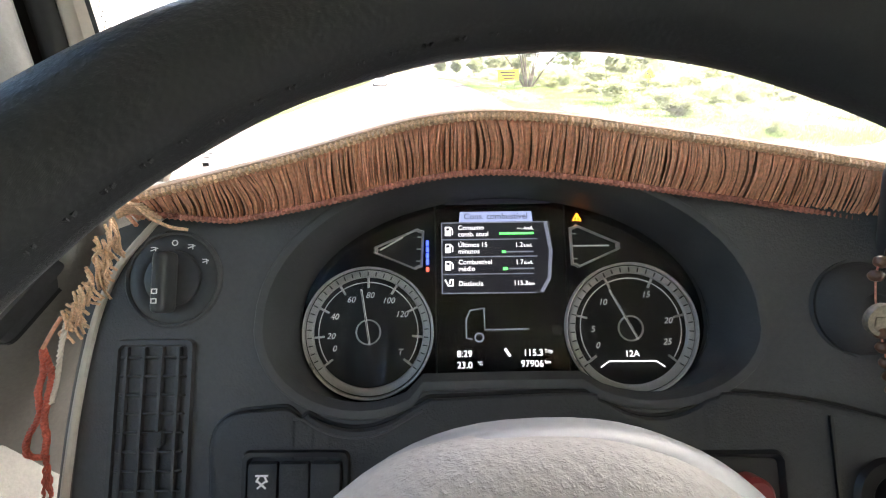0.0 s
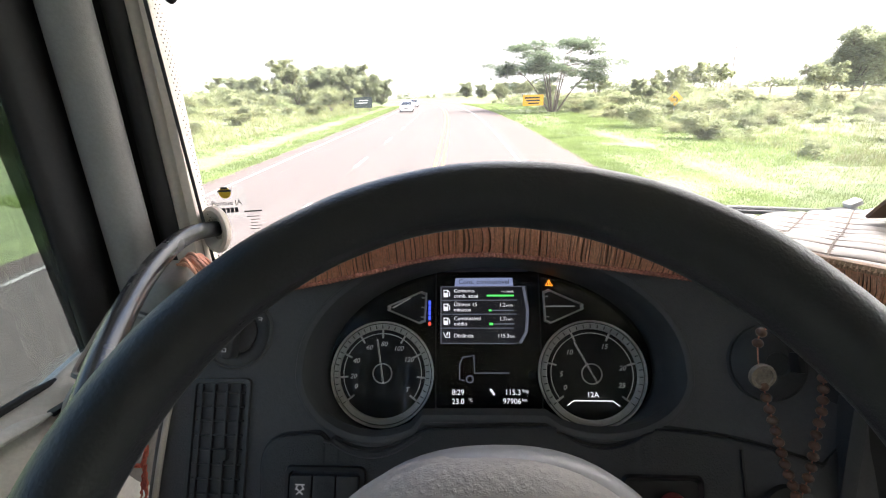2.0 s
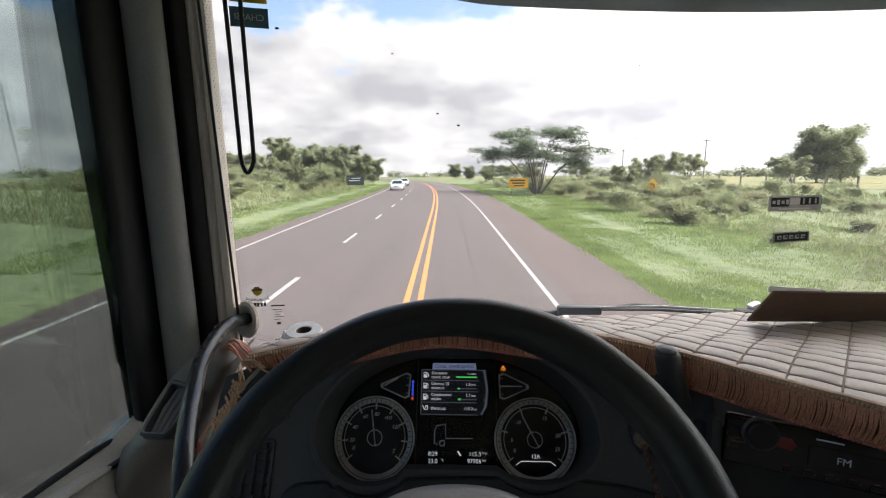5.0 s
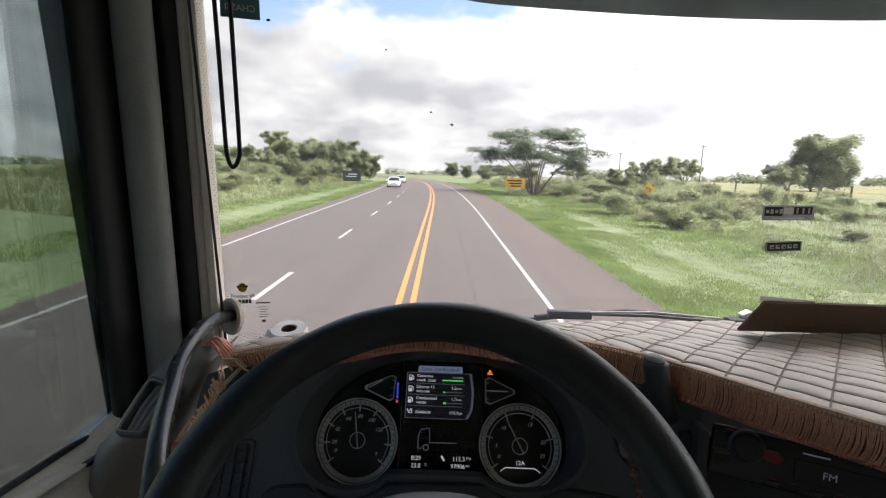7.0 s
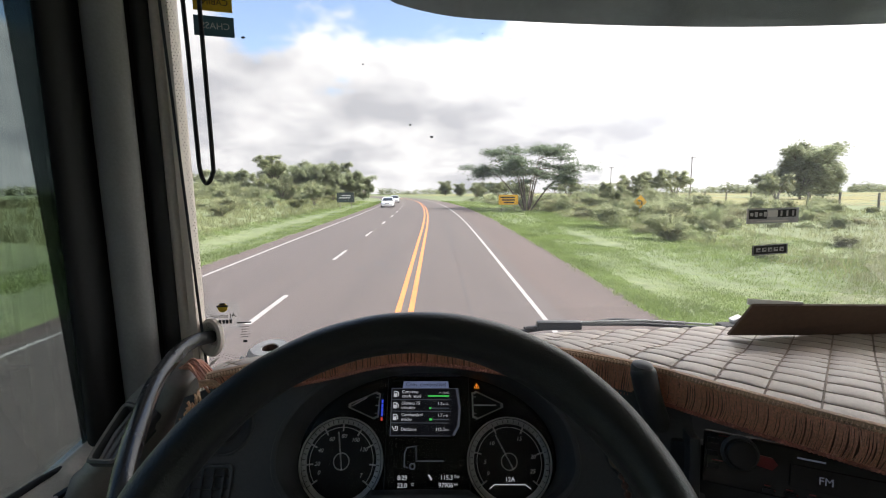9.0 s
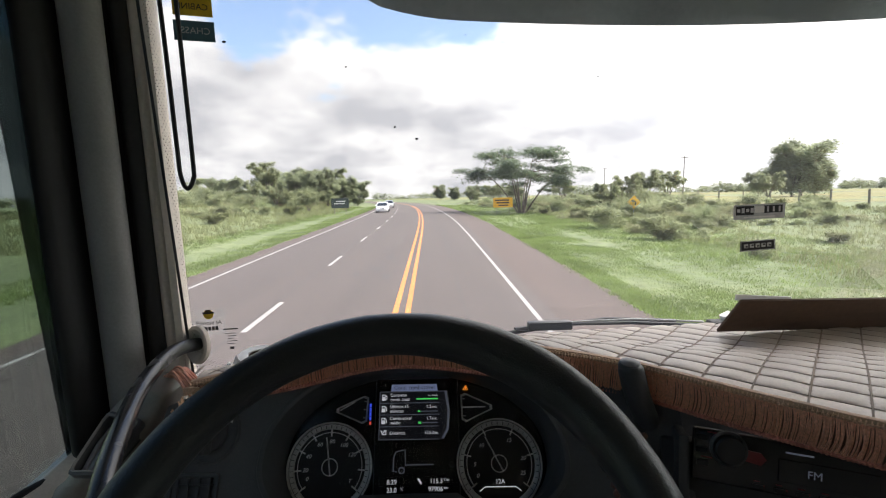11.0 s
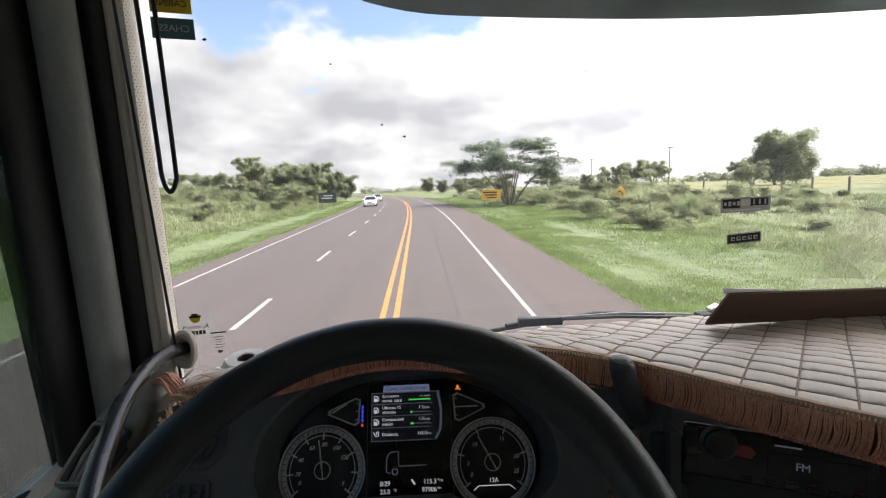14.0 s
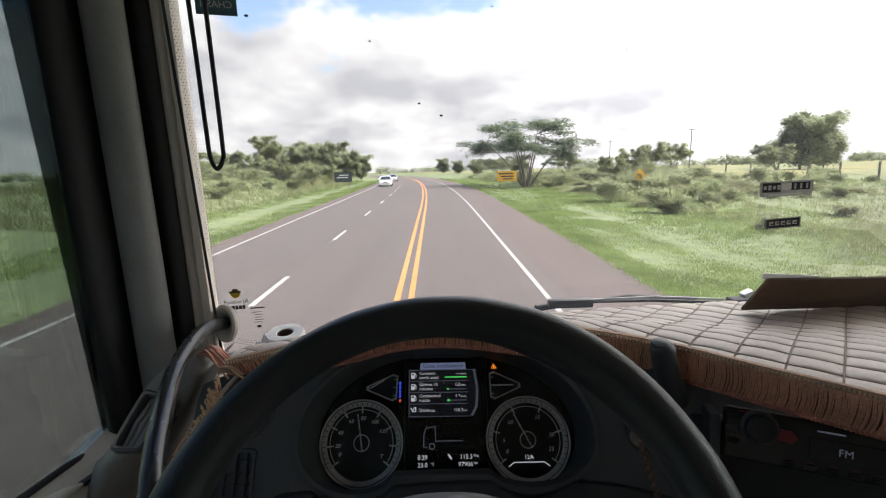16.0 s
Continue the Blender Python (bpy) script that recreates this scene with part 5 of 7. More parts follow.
def dash_cover():
    ob = thing("dash_cover", "beige quilted leatherette dashboard cover with a brown cord fringe", "dashboard cover")
    nu, nv = 640, 150

    def fn(u, v):
        p = cover_point(u, v)
        a, b = (0.74 * p.x - 0.67 * p.y) / 0.050, (0.67 * p.x + 0.74 * p.y) / 0.036
        puff = (abs(math.sin(math.pi * a)) * abs(math.sin(math.pi * b))) ** 0.16
        fade = min(1.0, 8 * v + 0.1)
        wave = 0.004 * noise.noise(Vector((p.x * 6, p.y * 6, 0)))
        p.z += (0.0080 * puff - 0.0055) * fade + wave
        return p

    def seam_lines():
        """Sunk rows of thread along the grooves of the quilting."""
        verts, faces = [], []

        def row(slope, offset):
            # the groove y = slope * x + offset, over the part that lies on the cover
            last = None
            for i in range(700):
                x = -0.26 + 0.0022 * i
                y = slope * x + offset
                e, rear = edge_at(x), screen_y(x) - 0.055
                v = (y - e.y) / (rear - e.y)
                if not 0.03 < v < 0.99 or x > 1.28:
                    last = None
                    continue
                p = cover_point((x + 0.271) / 1.60, v)
                z = p.z + 0.004 * noise.noise(Vector((p.x * 6, p.y * 6, 0))) + 0.0002
                side = Vector((-slope, 1, 0)).normalized() * 0.0011
                here = len(verts)
                verts.extend([(p.x - side.x, p.y - side.y, z), (p.x, p.y, z + 0.0006), (p.x + side.x, p.y + side.y, z)])
                if last is not None:
                    faces.extend([(last, here, here + 1, last + 1), (last + 1, here + 1, here + 2, last + 2)])
                last = here

        for k in range(-30, 45):
            row(0.74 / 0.67, -0.050 * k / 0.67)
            row(-0.67 / 0.74, 0.036 * k / 0.74)
        return mesh_of("seam_thread", verts, faces, M["seam"])

    tagged(part("seam_thread", seam_lines(), None, ob, "brown thread along the seams"), kind="stuff")
    part("quilted_top", grid(fn, nu, nv), M["quilt"], ob, "puffed beige quilting with stitched seams")
    top = [p + Vector((0, -0.0015, 0.001)) for p in EDGE]
    low = []
    for i, p in enumerate(EDGE):
        d = drop_at(p.x)
        low.append(p + Vector((0, 0.002, -d)))

    def braid(pts, rad, pitch):
        # a cord that swells and narrows like plaited strands
        out, rads, run = [], [], 0.0
        for a, b in zip(pts, pts[1:]):
            n = max(1, int((b - a).length / (pitch / 4)))
            for k in range(n):
                out.append(a.lerp(b, k / n))
                rads.append(rad * (1.0 + 0.28 * math.sin(2 * math.pi * (run + (b - a).length * k / n) / pitch)))
            run += (b - a).length
        return sweep(out, rads, 6)

    tie = [EDGE[0] + Vector(q) for q in ((-0.004, -0.006, -0.004), (0.006, -0.008, 0.001), (0.016, -0.008, -0.009), (0.028, -0.006, -0.018), (0.040, -0.003, -0.022))]
    part("tie_cord", sweep(curve_pts(tie, 8), 0.0013, 6), M["gold_braid"], ob, "cord that ties the fringe's end")
    for k in range(6):
        knot = [EDGE[0] + Vector((0.014 + 0.002 * k, -0.006, -0.001 - 0.002 * k)), EDGE[0] + Vector((0.004, -0.010 + 0.001 * k, 0.001 - 0.0016 * k)), EDGE[0] + Vector((-0.007, -0.006, -0.001 - 0.0018 * k))]
        part("knot_cord", sweep(curve_pts(knot, 5), 0.0013, 6), M["gold_braid"], ob)
    part("edge_binding", sweep([p + Vector((0, 0.004, 0.0015)) for p in EDGE], 0.0066, 8, flat=0.7), M["bound_edge"], ob, "golden-brown bound edge of the cover")
    part("top_braid", braid(top, 0.0028, 0.0040), M["gold_braid"], ob, "golden-brown plaited top braid")
    part("bottom_braid", braid([p + Vector((-0.006 * max(0.0, min(1.0, (p.x - 0.26) * 12)) * 0.4, -0.003, 0.001)) for p in low], 0.0023, 0.0040), M["braid"], ob, "red-brown plaited lower braid")
    # backing cloth behind the strands
    def back(u, v):
        k = min(int(u * (len(EDGE) - 1)), len(EDGE) - 1)
        return EDGE[k].lerp(low[k], v) + Vector((0, 0.0025, 0))
    part("backing", grid(back, len(EDGE) - 1, 3), M["backing"], ob, "brown backing")
    rng = random.Random(4)
    verts, faces = [], []
    x = -0.271
    while x < 1.33:
        e = edge_at(x)
        k = min(range(0, len(EDGE)), key=lambda i: abs(EDGE[i].x - x)) if x < 0.75 else None
        d = drop_at(x)
        skew = 0.010 * noise.noise(Vector((x * 26, 1.7, 0))) + rng.uniform(-0.002, 0.002) + (0.010 * max(0.0, (-0.05 - x)) / 0.2)
        bulge = 0.004 + 0.004 * noise.noise(Vector((x * 22, 5.1, 0))) + rng.uniform(-0.001, 0.003)
        rad = rng.uniform(0.0006, 0.0010)
        prev = None
        for s in range(6):
            f = s / 5
            c = e + Vector((skew * math.sin(f * math.pi * 0.8), 0.002 * f - bulge * math.sin(math.pi * f), -d * f))
            base = len(verts)
            for q in range(4):
                verts.append((c.x + rad * math.cos(q * 1.5708), c.y + rad * math.sin(q * 1.5708), c.z))
            if prev is not None:
                for q in range(4):
                    faces.append((prev + q, prev + (q + 1) % 4, base + (q + 1) % 4, base + q))
            prev = base
        gap = noise.noise(Vector((x * 30, 9.3, 0)))
        x += rng.uniform(0.0008, 0.0013) * (1.0 if x < 0.27 else 0.62) + (0.0012 if gap > 0.58 else 0.0)
    me = bpy.data.meshes.new("fringe")
    me.from_pydata(verts, [], faces)
    me.materials.append(M["cord"])
    me.polygons.foreach_set("use_smooth", [True] * len(me.polygons))
    tagged(part("fringe", me, None, ob, "dense brown hanging cords"), kind="stuff")
    return ob


dash_cover()


def tassel():
    """Loose cords and a red braid hanging at the cover's corner, beside the door."""
    ob = thing("tassel", "bundle of brown cords with a red braid, by the door", "tassel")
    rng = random.Random(8)
    hang = curve_pts([(-0.2720, 0.566, 2.664), (-0.2815, 0.559, 2.646), (-0.2905, 0.546, 2.625), (-0.3000, 0.536, 2.607)], 9)
    for k in range(46):
        s = hang[min(k * 28 // 46, len(hang) - 1)] + Vector((rng.uniform(-0.004, 0.004), rng.uniform(-0.006, 0.004), 0.006))
        e = s + Vector((rng.uniform(-0.008, 0.004), rng.uniform(-0.006, 0.002), rng.uniform(-0.030, -0.014)))
        w = Vector((rng.uniform(0.002, 0.006), rng.uniform(-0.006, 0.0), 0))
        part("cord", sweep(curve_pts([s, s.lerp(e, 0.3) + w, s.lerp(e, 0.7) - w * rng.uniform(-0.3, 0.6), e + Vector((rng.uniform(0, 0.006), 0, rng.uniform(-0.002, 0.004)))], 5), 0.0010, 6), M["gold_braid"], ob)
    part("knot_cord", sweep(curve_pts([(-0.3015, 0.533, 2.612), (-0.307, 0.529, 2.604), (-0.3136, 0.524, 2.593)], 6), 0.0014, 6), M["cord"], ob, "thin brown cord")

    def twist(pts, n, amp, ph, turns=1.4):
        return [p + Vector((amp * math.sin(i * turns + ph), amp * math.cos(i * turns + ph), 0)) for i, p in enumerate(curve_pts(pts, n))]

    loops = ([(-0.3136, 0.524, 2.5926), (-0.3150, 0.520, 2.578), (-0.3202, 0.516, 2.5643), (-0.3219, 0.512, 2.5478), (-0.3324, 0.508, 2.5314), (-0.3352, 0.506, 2.5187), (-0.3260, 0.506, 2.5150)],
             [(-0.3136, 0.524, 2.5926), (-0.3106, 0.520, 2.5754), (-0.3150, 0.516, 2.5600), (-0.3184, 0.510, 2.5444), (-0.3173, 0.506, 2.5327), (-0.3240, 0.505, 2.5170)])
    for line in loops:
        for ph in (0.0, 3.14):
            part("red_braid", sweep(twist(line, 16, 0.0013, ph), 0.0013, 6), M["redcord"], ob, "twisted red braid")
    pale = [(-0.2998, 0.535, 2.6096), (-0.3039, 0.528, 2.5932), (-0.3086, 0.520, 2.5704), (-0.3139, 0.515, 2.5549)]
    for ph in (0.0, 3.14):
        part("pale_braid", sweep(twist(pale, 16, 0.0010, ph), 0.0011, 6), M["beige"], ob, "pale twisted cord")
    for k in range(9):
        s = Vector((-0.3200 + rng.uniform(-0.002, 0.002), 0.503, 2.520))
        e = Vector((-0.3235 + rng.uniform(-0.004, 0.004), 0.495 + rng.uniform(-0.003, 0.003), 2.492 + rng.uniform(-0.008, 0.006)))
        part("strand", sweep(twist([s, s.lerp(e, 0.5) + Vector((rng.uniform(-0.002, 0.002), 0, 0)), e], 8, 0.0006, k), 0.0009, 5), M["redcord"], ob, "frayed red strand")
    return ob


tassel()


def bundled_cloth():
    ob = thing("cover_corner", "gathered brown fringe corner lying on the dash by the pillar", "dashboard cover")
    rng = random.Random(3)
    for k in range(24):
        a = Vector((-0.338 + 0.008 * rng.random(), 0.645 + 0.016 * rng.random(), 2.664 + 0.004 * rng.random()))
        b = a + Vector((0.026 + 0.012 * rng.random(), -0.022 - 0.010 * rng.random(), 0.010 + 0.008 * rng.random()))
        c = b + Vector((0.026 + 0.014 * rng.random(), -0.024 - 0.012 * rng.random(), -0.012 - 0.006 * rng.random()))
        part("cord", sweep(curve_pts([a, b, c]), 0.0017, 6), M["cord"], ob)
    return ob


bundled_cloth()

# ---- left: grab handle, demister vent ----


def grab_handle():
    ob = thing("grab_handle", "black tubular grab handle with a beige collar on the pillar", "grab handle")
    line = curve_pts([(-0.338, 0.742, 2.680), (-0.344, 0.700, 2.688), (-0.341, 0.649, 2.688), (-0.331, 0.587, 2.680), (-0.313, 0.535, 2.677), (-0.292, 0.487, 2.677), (-0.267, 0.425, 2.669), (-0.243, 0.373, 2.655), (-0.230, 0.340, 2.62), (-0.226, 0.325, 2.56), (-0.226, 0.320, 2.40)])
    for _ in range(14):
        line = [line[0]] + [(a + 2 * b + c) / 4 for a, b, c in zip(line, line[1:], line[2:])] + [line[-1]]
    part("tube", sweep(line, 0.0102, 18), M["tube"], ob, "smooth black tube")
    collar = part("collar", lathe([(0.0106, -0.004), (0.0135, 0.002), (0.0190, 0.005), (0.0225, 0.003), (0.0235, -0.002), (0.0215, -0.006), (0.0, -0.006)], 32), M["beige"], ob, "flared beige collar")
    collar.matrix_basis = Matrix.Translation((-0.337, 0.738, 2.680)) @ Vector((-0.35, -0.93, 0.08)).to_track_quat("Z", "Y").to_matrix().to_4x4() @ Matrix.Diagonal((1.0, 1.35, 1.0, 1.0))
    part("foot", box((0.03, 0.03, 0.10), (-0.372, 0.735, 2.625), 0.008), M["beige"], ob, "beige moulded foot")
    return ob


grab_handle()


def demister():
    """The four-cornered side demister in a moulded cheek at the door's front corner."""
    quad = [Vector(q) for q in ((-0.395, 0.540, 2.592), (-0.358, 0.536, 2.590), (-0.333, 0.580, 2.634), (-0.382, 0.605, 2.631))]
    mid = sum(quad, Vector()) / 4
    x = (quad[1] - quad[0]).normalized()
    n_ = (quad[2] - quad[0]).cross(quad[3] - quad[1]).normalized()
    if n_.z < 0:
        n_ = -n_
    y = n_.cross(x)
    m = Matrix.Translation(mid + 0.003 * n_) @ Matrix((x, y, n_)).transposed().to_4x4()
    back = m.inverted()
    flat = [(back @ q).to_2d() for q in quad]
    ob = thing("side_demister", "grey moulded cheek with a louvred side demister vent", "air vent", m)
    ring = []
    for i in range(4):
        a_, b_, c_ = flat[i - 1], flat[i], flat[(i + 1) % 4]
        for f in (0.0, 0.33, 0.67, 1.0):
            ring.append(b_ + 0.13 * ((1 - f) ** 2 * (a_ - b_) + f ** 2 * (c_ - b_)))
    sc = lambda k: [tuple(p * k) for p in ring]
    part("frame", loft([[(*p, z) for p in sc(k)] for k, z in ((1.06, -0.006), (1.06, 0.004), (0.98, 0.0055), (0.90, 0.003), (0.84, -0.018))]), M["vent"], ob, "black vent frame")
    part("lip", loft([[(*p, z) for p in sc(k)] for k, z in ((0.975, 0.0052), (0.965, 0.0066), (0.92, 0.0052), (0.90, 0.002))]), M["trim"], ob, "grey inner lip")
    part("duct", prism(sc(0.86), -0.020, -0.017), M["black"], ob, smooth=False)
    for k in range(4):
        f = 0.14 + 0.24 * k
        p, q = flat[0].lerp(flat[1], f) * 0.84, flat[3].lerp(flat[2], f) * 0.84
        part("vane", sweep([(*p, -0.007), (*p.lerp(q, 0.5), -0.003), (*q, -0.007)], 0.0032, 8, flat=0.6), M["trim"], ob)
    rows = [[(-0.520, 0.59, 2.00), (-0.460, 0.55, 2.00), (-0.425, 0.575, 2.00), (-0.400, 0.62, 2.00), (-0.395, 0.70, 2.00)],
            [(-0.515, 0.59, 2.30), (-0.455, 0.545, 2.30), (-0.422, 0.57, 2.30), (-0.398, 0.615, 2.30), (-0.393, 0.70, 2.30)],
            [(-0.500, 0.60, 2.44), (-0.45, 0.54, 2.46), (-0.420, 0.565, 2.47), (-0.395, 0.610, 2.47), (-0.390, 0.70, 2.47)],
            [(-0.475, 0.605, 2.530), (-0.430, 0.548, 2.545), (-0.392, 0.556, 2.548), (-0.360, 0.606, 2.539), (-0.362, 0.70, 2.545)],
            [(-0.456, 0.615, 2.552), (-0.402, 0.556, 2.585), (-0.364, 0.563, 2.587), (-0.334, 0.606, 2.592), (-0.342, 0.70, 2.59)],
            [(-0.412, 0.635, 2.622), (-0.372, 0.600, 2.633), (-0.340, 0.590, 2.634), (-0.312, 0.608, 2.638), (-0.322, 0.70, 2.63)],
            [(-0.385, 0.655, 2.650), (-0.352, 0.620, 2.658), (-0.326, 0.605, 2.662), (-0.306, 0.612, 2.654), (-0.314, 0.70, 2.65)],
            [(-0.385, 0.720, 2.650), (-0.352, 0.690, 2.657), (-0.328, 0.660, 2.663), (-0.303, 0.660, 2.656), (-0.312, 0.74, 2.65)]]
    fine = [curve_pts(r, 6) for r in rows]
    cols = [curve_pts([r[k] for r in fine], 6) for k in range(len(fine[0]))]
    for name, first, last, material, label in (("cheek", 22, len(cols[0]), M["cheek"], "grey moulded cheek"), ("lower_cheek", 0, 23, M["cheek"], "grey-beige moulded foot that meets the door trim")):
        bm = bmesh.new()
        vs = [[bm.verts.new(back @ p) for p in col[first:last]] for col in cols]
        for p, q in zip(vs, vs[1:]):
            for k in range(len(p) - 1):
                bm.faces.new((p[k], q[k], q[k + 1], p[k + 1]))
        part(name, bm, material, ob, label)
    return ob


demister()

# ---- on the windscreen and the dash ----


def glass_sticker(name, x, z, w, h, material, label):
    ob = thing(name, label, "sticker", Matrix.Translation((x, screen_y(x, z) - 0.004, z)) @ Matrix.Rotation(math.atan(-0.32 * (x - 0.65)), 4, "Z") @ Matrix.Rotation(radians(90), 4, "X"))
    part("sheet", box((w, h, 0.0006)), material, ob, smooth=False)
    return ob


st = glass_sticker("sticker", 0.655, 2.858, 0.098, 0.028, M["sticker_grey"], "grey printed sticker on the windscreen")
st.rotation_euler.rotate_axis("Z", radians(1.5))
bars([(-0.028, 0.003, 0.034, 0.017)], M["ink"], st, 0.0006)
bars([(0.026, 0.004, 0.036, 0.014)], M["ink"], st, 0.0006)
bars([(-0.040 + 0.0085 * k, 0.003, 0.0055, 0.006 + 0.003 * (k % 2)) for k in range(4)] + [(0.016 + 0.011 * k, 0.004, 0.0035, 0.010) for k in range(3)], M["sticker_grey"], st, 0.0010)
bars([(0.000, 0.004, 0.018, 0.012), (0.0, -0.0100, 0.060, 0.003)], M["paper"], st, 0.0008)
st = glass_sticker("sticker", 0.660, 2.793, 0.068, 0.0195, M["ink"], "black sticker with pale bars on the windscreen")
st.rotation_euler.rotate_axis("Z", radians(3.5))
bars([(0, 0.0088, 0.066, 0.0010), (0, -0.0088, 0.066, 0.0010), (-0.0325, 0, 0.0010, 0.0185), (0.0325, 0, 0.0010, 0.0185)] + [(-0.0225 + 0.0112 * k, 0, 0.0080, 0.0075) for k in range(5)], M["sticker_grey"], st, 0.0006)
bars([(-0.0225 + 0.0112 * k + 0.001, 0.001 if k % 2 else -0.001, 0.0040, 0.0030) for k in range(5)], M["ink"], st, 0.0010)
st = glass_sticker("sticker", -0.288, 3.142, 0.052, 0.027, M["sticker_teal"], "dark teal sticker with mirrored letters on the windscreen")
lettering("CHASSI", 0.0125, 0.0, 0.0, 0.0005, M["sticker_grey"], st, "CENTER", True)
st = glass_sticker("sticker", -0.287, 3.176, 0.050, 0.030, M["sticker_yellow"], "yellow sticker with mirrored letters on the windscreen")
lettering("CABINE", 0.0115, 0.0, -0.003, 0.0005, M["ink"], st, "CENTER", True)


def paper_label():
    ob = thing("sticker", "thin clear label with dark print in the windscreen's corner", "sticker", Matrix.Translation((-0.318, screen_y(-0.318, 2.71) - 0.006, 2.714)) @ Matrix.Rotation(radians(10), 4, "Z") @ Matrix.Rotation(radians(90), 4, "X"))
    clear = part("sheet", box((0.050, 0.042, 0.0004)), M["windscreen"], ob, "clear film", smooth=False)
    clear.visible_shadow = False
    logo = part("logo", lathe([(0.0075, 0), (0.0068, 0.0004), (0, 0.0004)], 20, at=(0, 0.013, 0)), M["sticker_yellow"], ob, "small yellow mark")
    bars([(0, 0.0155, 0.017, 0.0028), (0, 0.0190, 0.008, 0.003)], M["ink"], logo, 0.0006)
    lettering("Pontue JÁ", 0.0092, 0, -0.0005, 0.0004, M["ink"], ob, "CENTER")
    bars([(-0.010 + 0.0052 * k, -0.0100, 0.0040, 0.0066) for k in range(5)], M["ink"], ob, 0.0004)
    bars([(0.031, -0.013, 0.022, 0.0020)] + [(0.030 + 0.002 * (k % 2), -0.020 - 0.0042 * k, 0.015 - 0.003 * (k % 3), 0.0008) for k in range(5)] + [(0.031, -0.044, 0.006, 0.004)], M["ink"], ob, 0.0004)
    return ob


paper_label()


def mirror_cable():
    line = [(-0.302, 0.60, 3.66), (-0.2845, 0.60, 3.14), (-0.2805, 0.60, 2.98), (-0.279, 0.60, 2.938), (-0.2725, 0.60, 2.9225), (-0.2645, 0.60, 2.934), (-0.263, 0.60, 2.96), (-0.2655, 0.60, 3.14), (-0.272, 0.60, 3.66)]
    ob = solo("hanging_cable", sweep(curve_pts(line, 10), 0.0026, 10), M["rubber"], "thin black cable hanging in a loop from the roof", "cable", Matrix.Translation((0.013, 0, 0)))
    return ob


mirror_cable()


def cardboard():
    """A folded card leaning at the back of the dash cover."""
    ob = thing("cardboard_sheet", "folded brown card lying on the dash cover", "card")
    p = [Vector(q) for q in ((0.514, 0.766, 2.665), (0.527, 0.730, 2.726), (0.95, 0.730, 2.720), (1.00, 0.790, 2.652))]
    bm = bmesh.new()
    t = Vector((0, 0.004, 0.002))
    a = [bm.verts.new(q) for q in p]
    b = [bm.verts.new(q + t) for q in p]
    bm.faces.new(a)
    bm.faces.new(b[::-1])
    for i in range(4):
        bm.faces.new((a[i], a[(i + 1) % 4], b[(i + 1) % 4], b[i]))
    part("flap", bm, M["cardboard"], ob, "dark brown upright flap", smooth=False)
    part("white_edge", box((0.09, 0.003, 0.009), (0.566, 0.736, 2.728), turn=Matrix.Rotation(radians(4), 4, "Y")), M["paper"], ob, "white paper edge", smooth=False)
    return ob


cardboard()


def paper_roll():
    ob = thing("paper_roll", "white paper roll lying on the dash by the windscreen", "paper roll", Matrix.Translation((-0.230, 0.70, 2.664)) @ Matrix.Rotation(radians(8), 4, "X") @ Matrix.Scale(0.92, 4))
    part("roll", lathe([(0.012, -0.018), (0.030, -0.018), (0.031, 0.010), (0.029, 0.014), (0.014, 0.014), (0.012, 0.010), (0.012, -0.018)], 32), M["paper"], ob, "wound white paper")
    part("core", lathe([(0.0125, -0.017), (0.0125, 0.013), (0.0115, 0.013), (0.0115, -0.017), (0.0, -0.017)], 24), M["cardboard"], ob, "brown card core")
    bm = grid(lambda u, v: (-0.052 + 0.03 * u, -0.01 + 0.03 * v, -0.016 + 0.022 * abs(math.sin(5 * u + 3 * v)) * (1 - abs(2 * u - 1) * 0.5)), 10, 10)
    part("crumpled_end", bm, M["paper"], ob, "crumpled paper end")
    return ob


paper_roll()

# ---- outside, on the cab ----


def wiper():
    ob = thing("wiper", "black windscreen wiper parked along the bottom of the glass", "wiper")
    part("blade", sweep([(0.20, 0.925, 2.630), (0.30, 0.945, 2.632), (0.45, 0.955, 2.627), (0.62, 0.955, 2.616)], 0.0055, 8, flat=0.7), M["rubber"], ob, "long black blade")
    part("arm", sweep([(0.17, 0.92, 2.622), (0.25, 0.938, 2.626), (0.40, 0.965, 2.634), (0.55, 0.968, 2.624)], 0.0045, 8), M["rubber"], ob, "black arm")
    part("spring_arm", sweep([(0.30, 0.935, 2.638), (0.45, 0.950, 2.636), (0.60, 0.950, 2.626)], 0.0022, 6), M["chrome"], ob, "thin bare metal arm")
    part("pivot", box((0.05, 0.03, 0.022), (0.64, 0.955, 2.616), 0.006), M["rubber"], ob, "black pivot cap")
    part("elbow", box((0.09, 0.02, 0.018), (0.27, 0.925, 2.636), 0.005), M["black"], ob)
    part("nozzle", box((0.022, 0.02, 0.010), (0.655, 0.96, 2.634), 0.003, turn=Matrix.Rotation(radians(-25), 4, "Y")), M["paper"], ob, "small white nozzle")
    return ob


wiper()


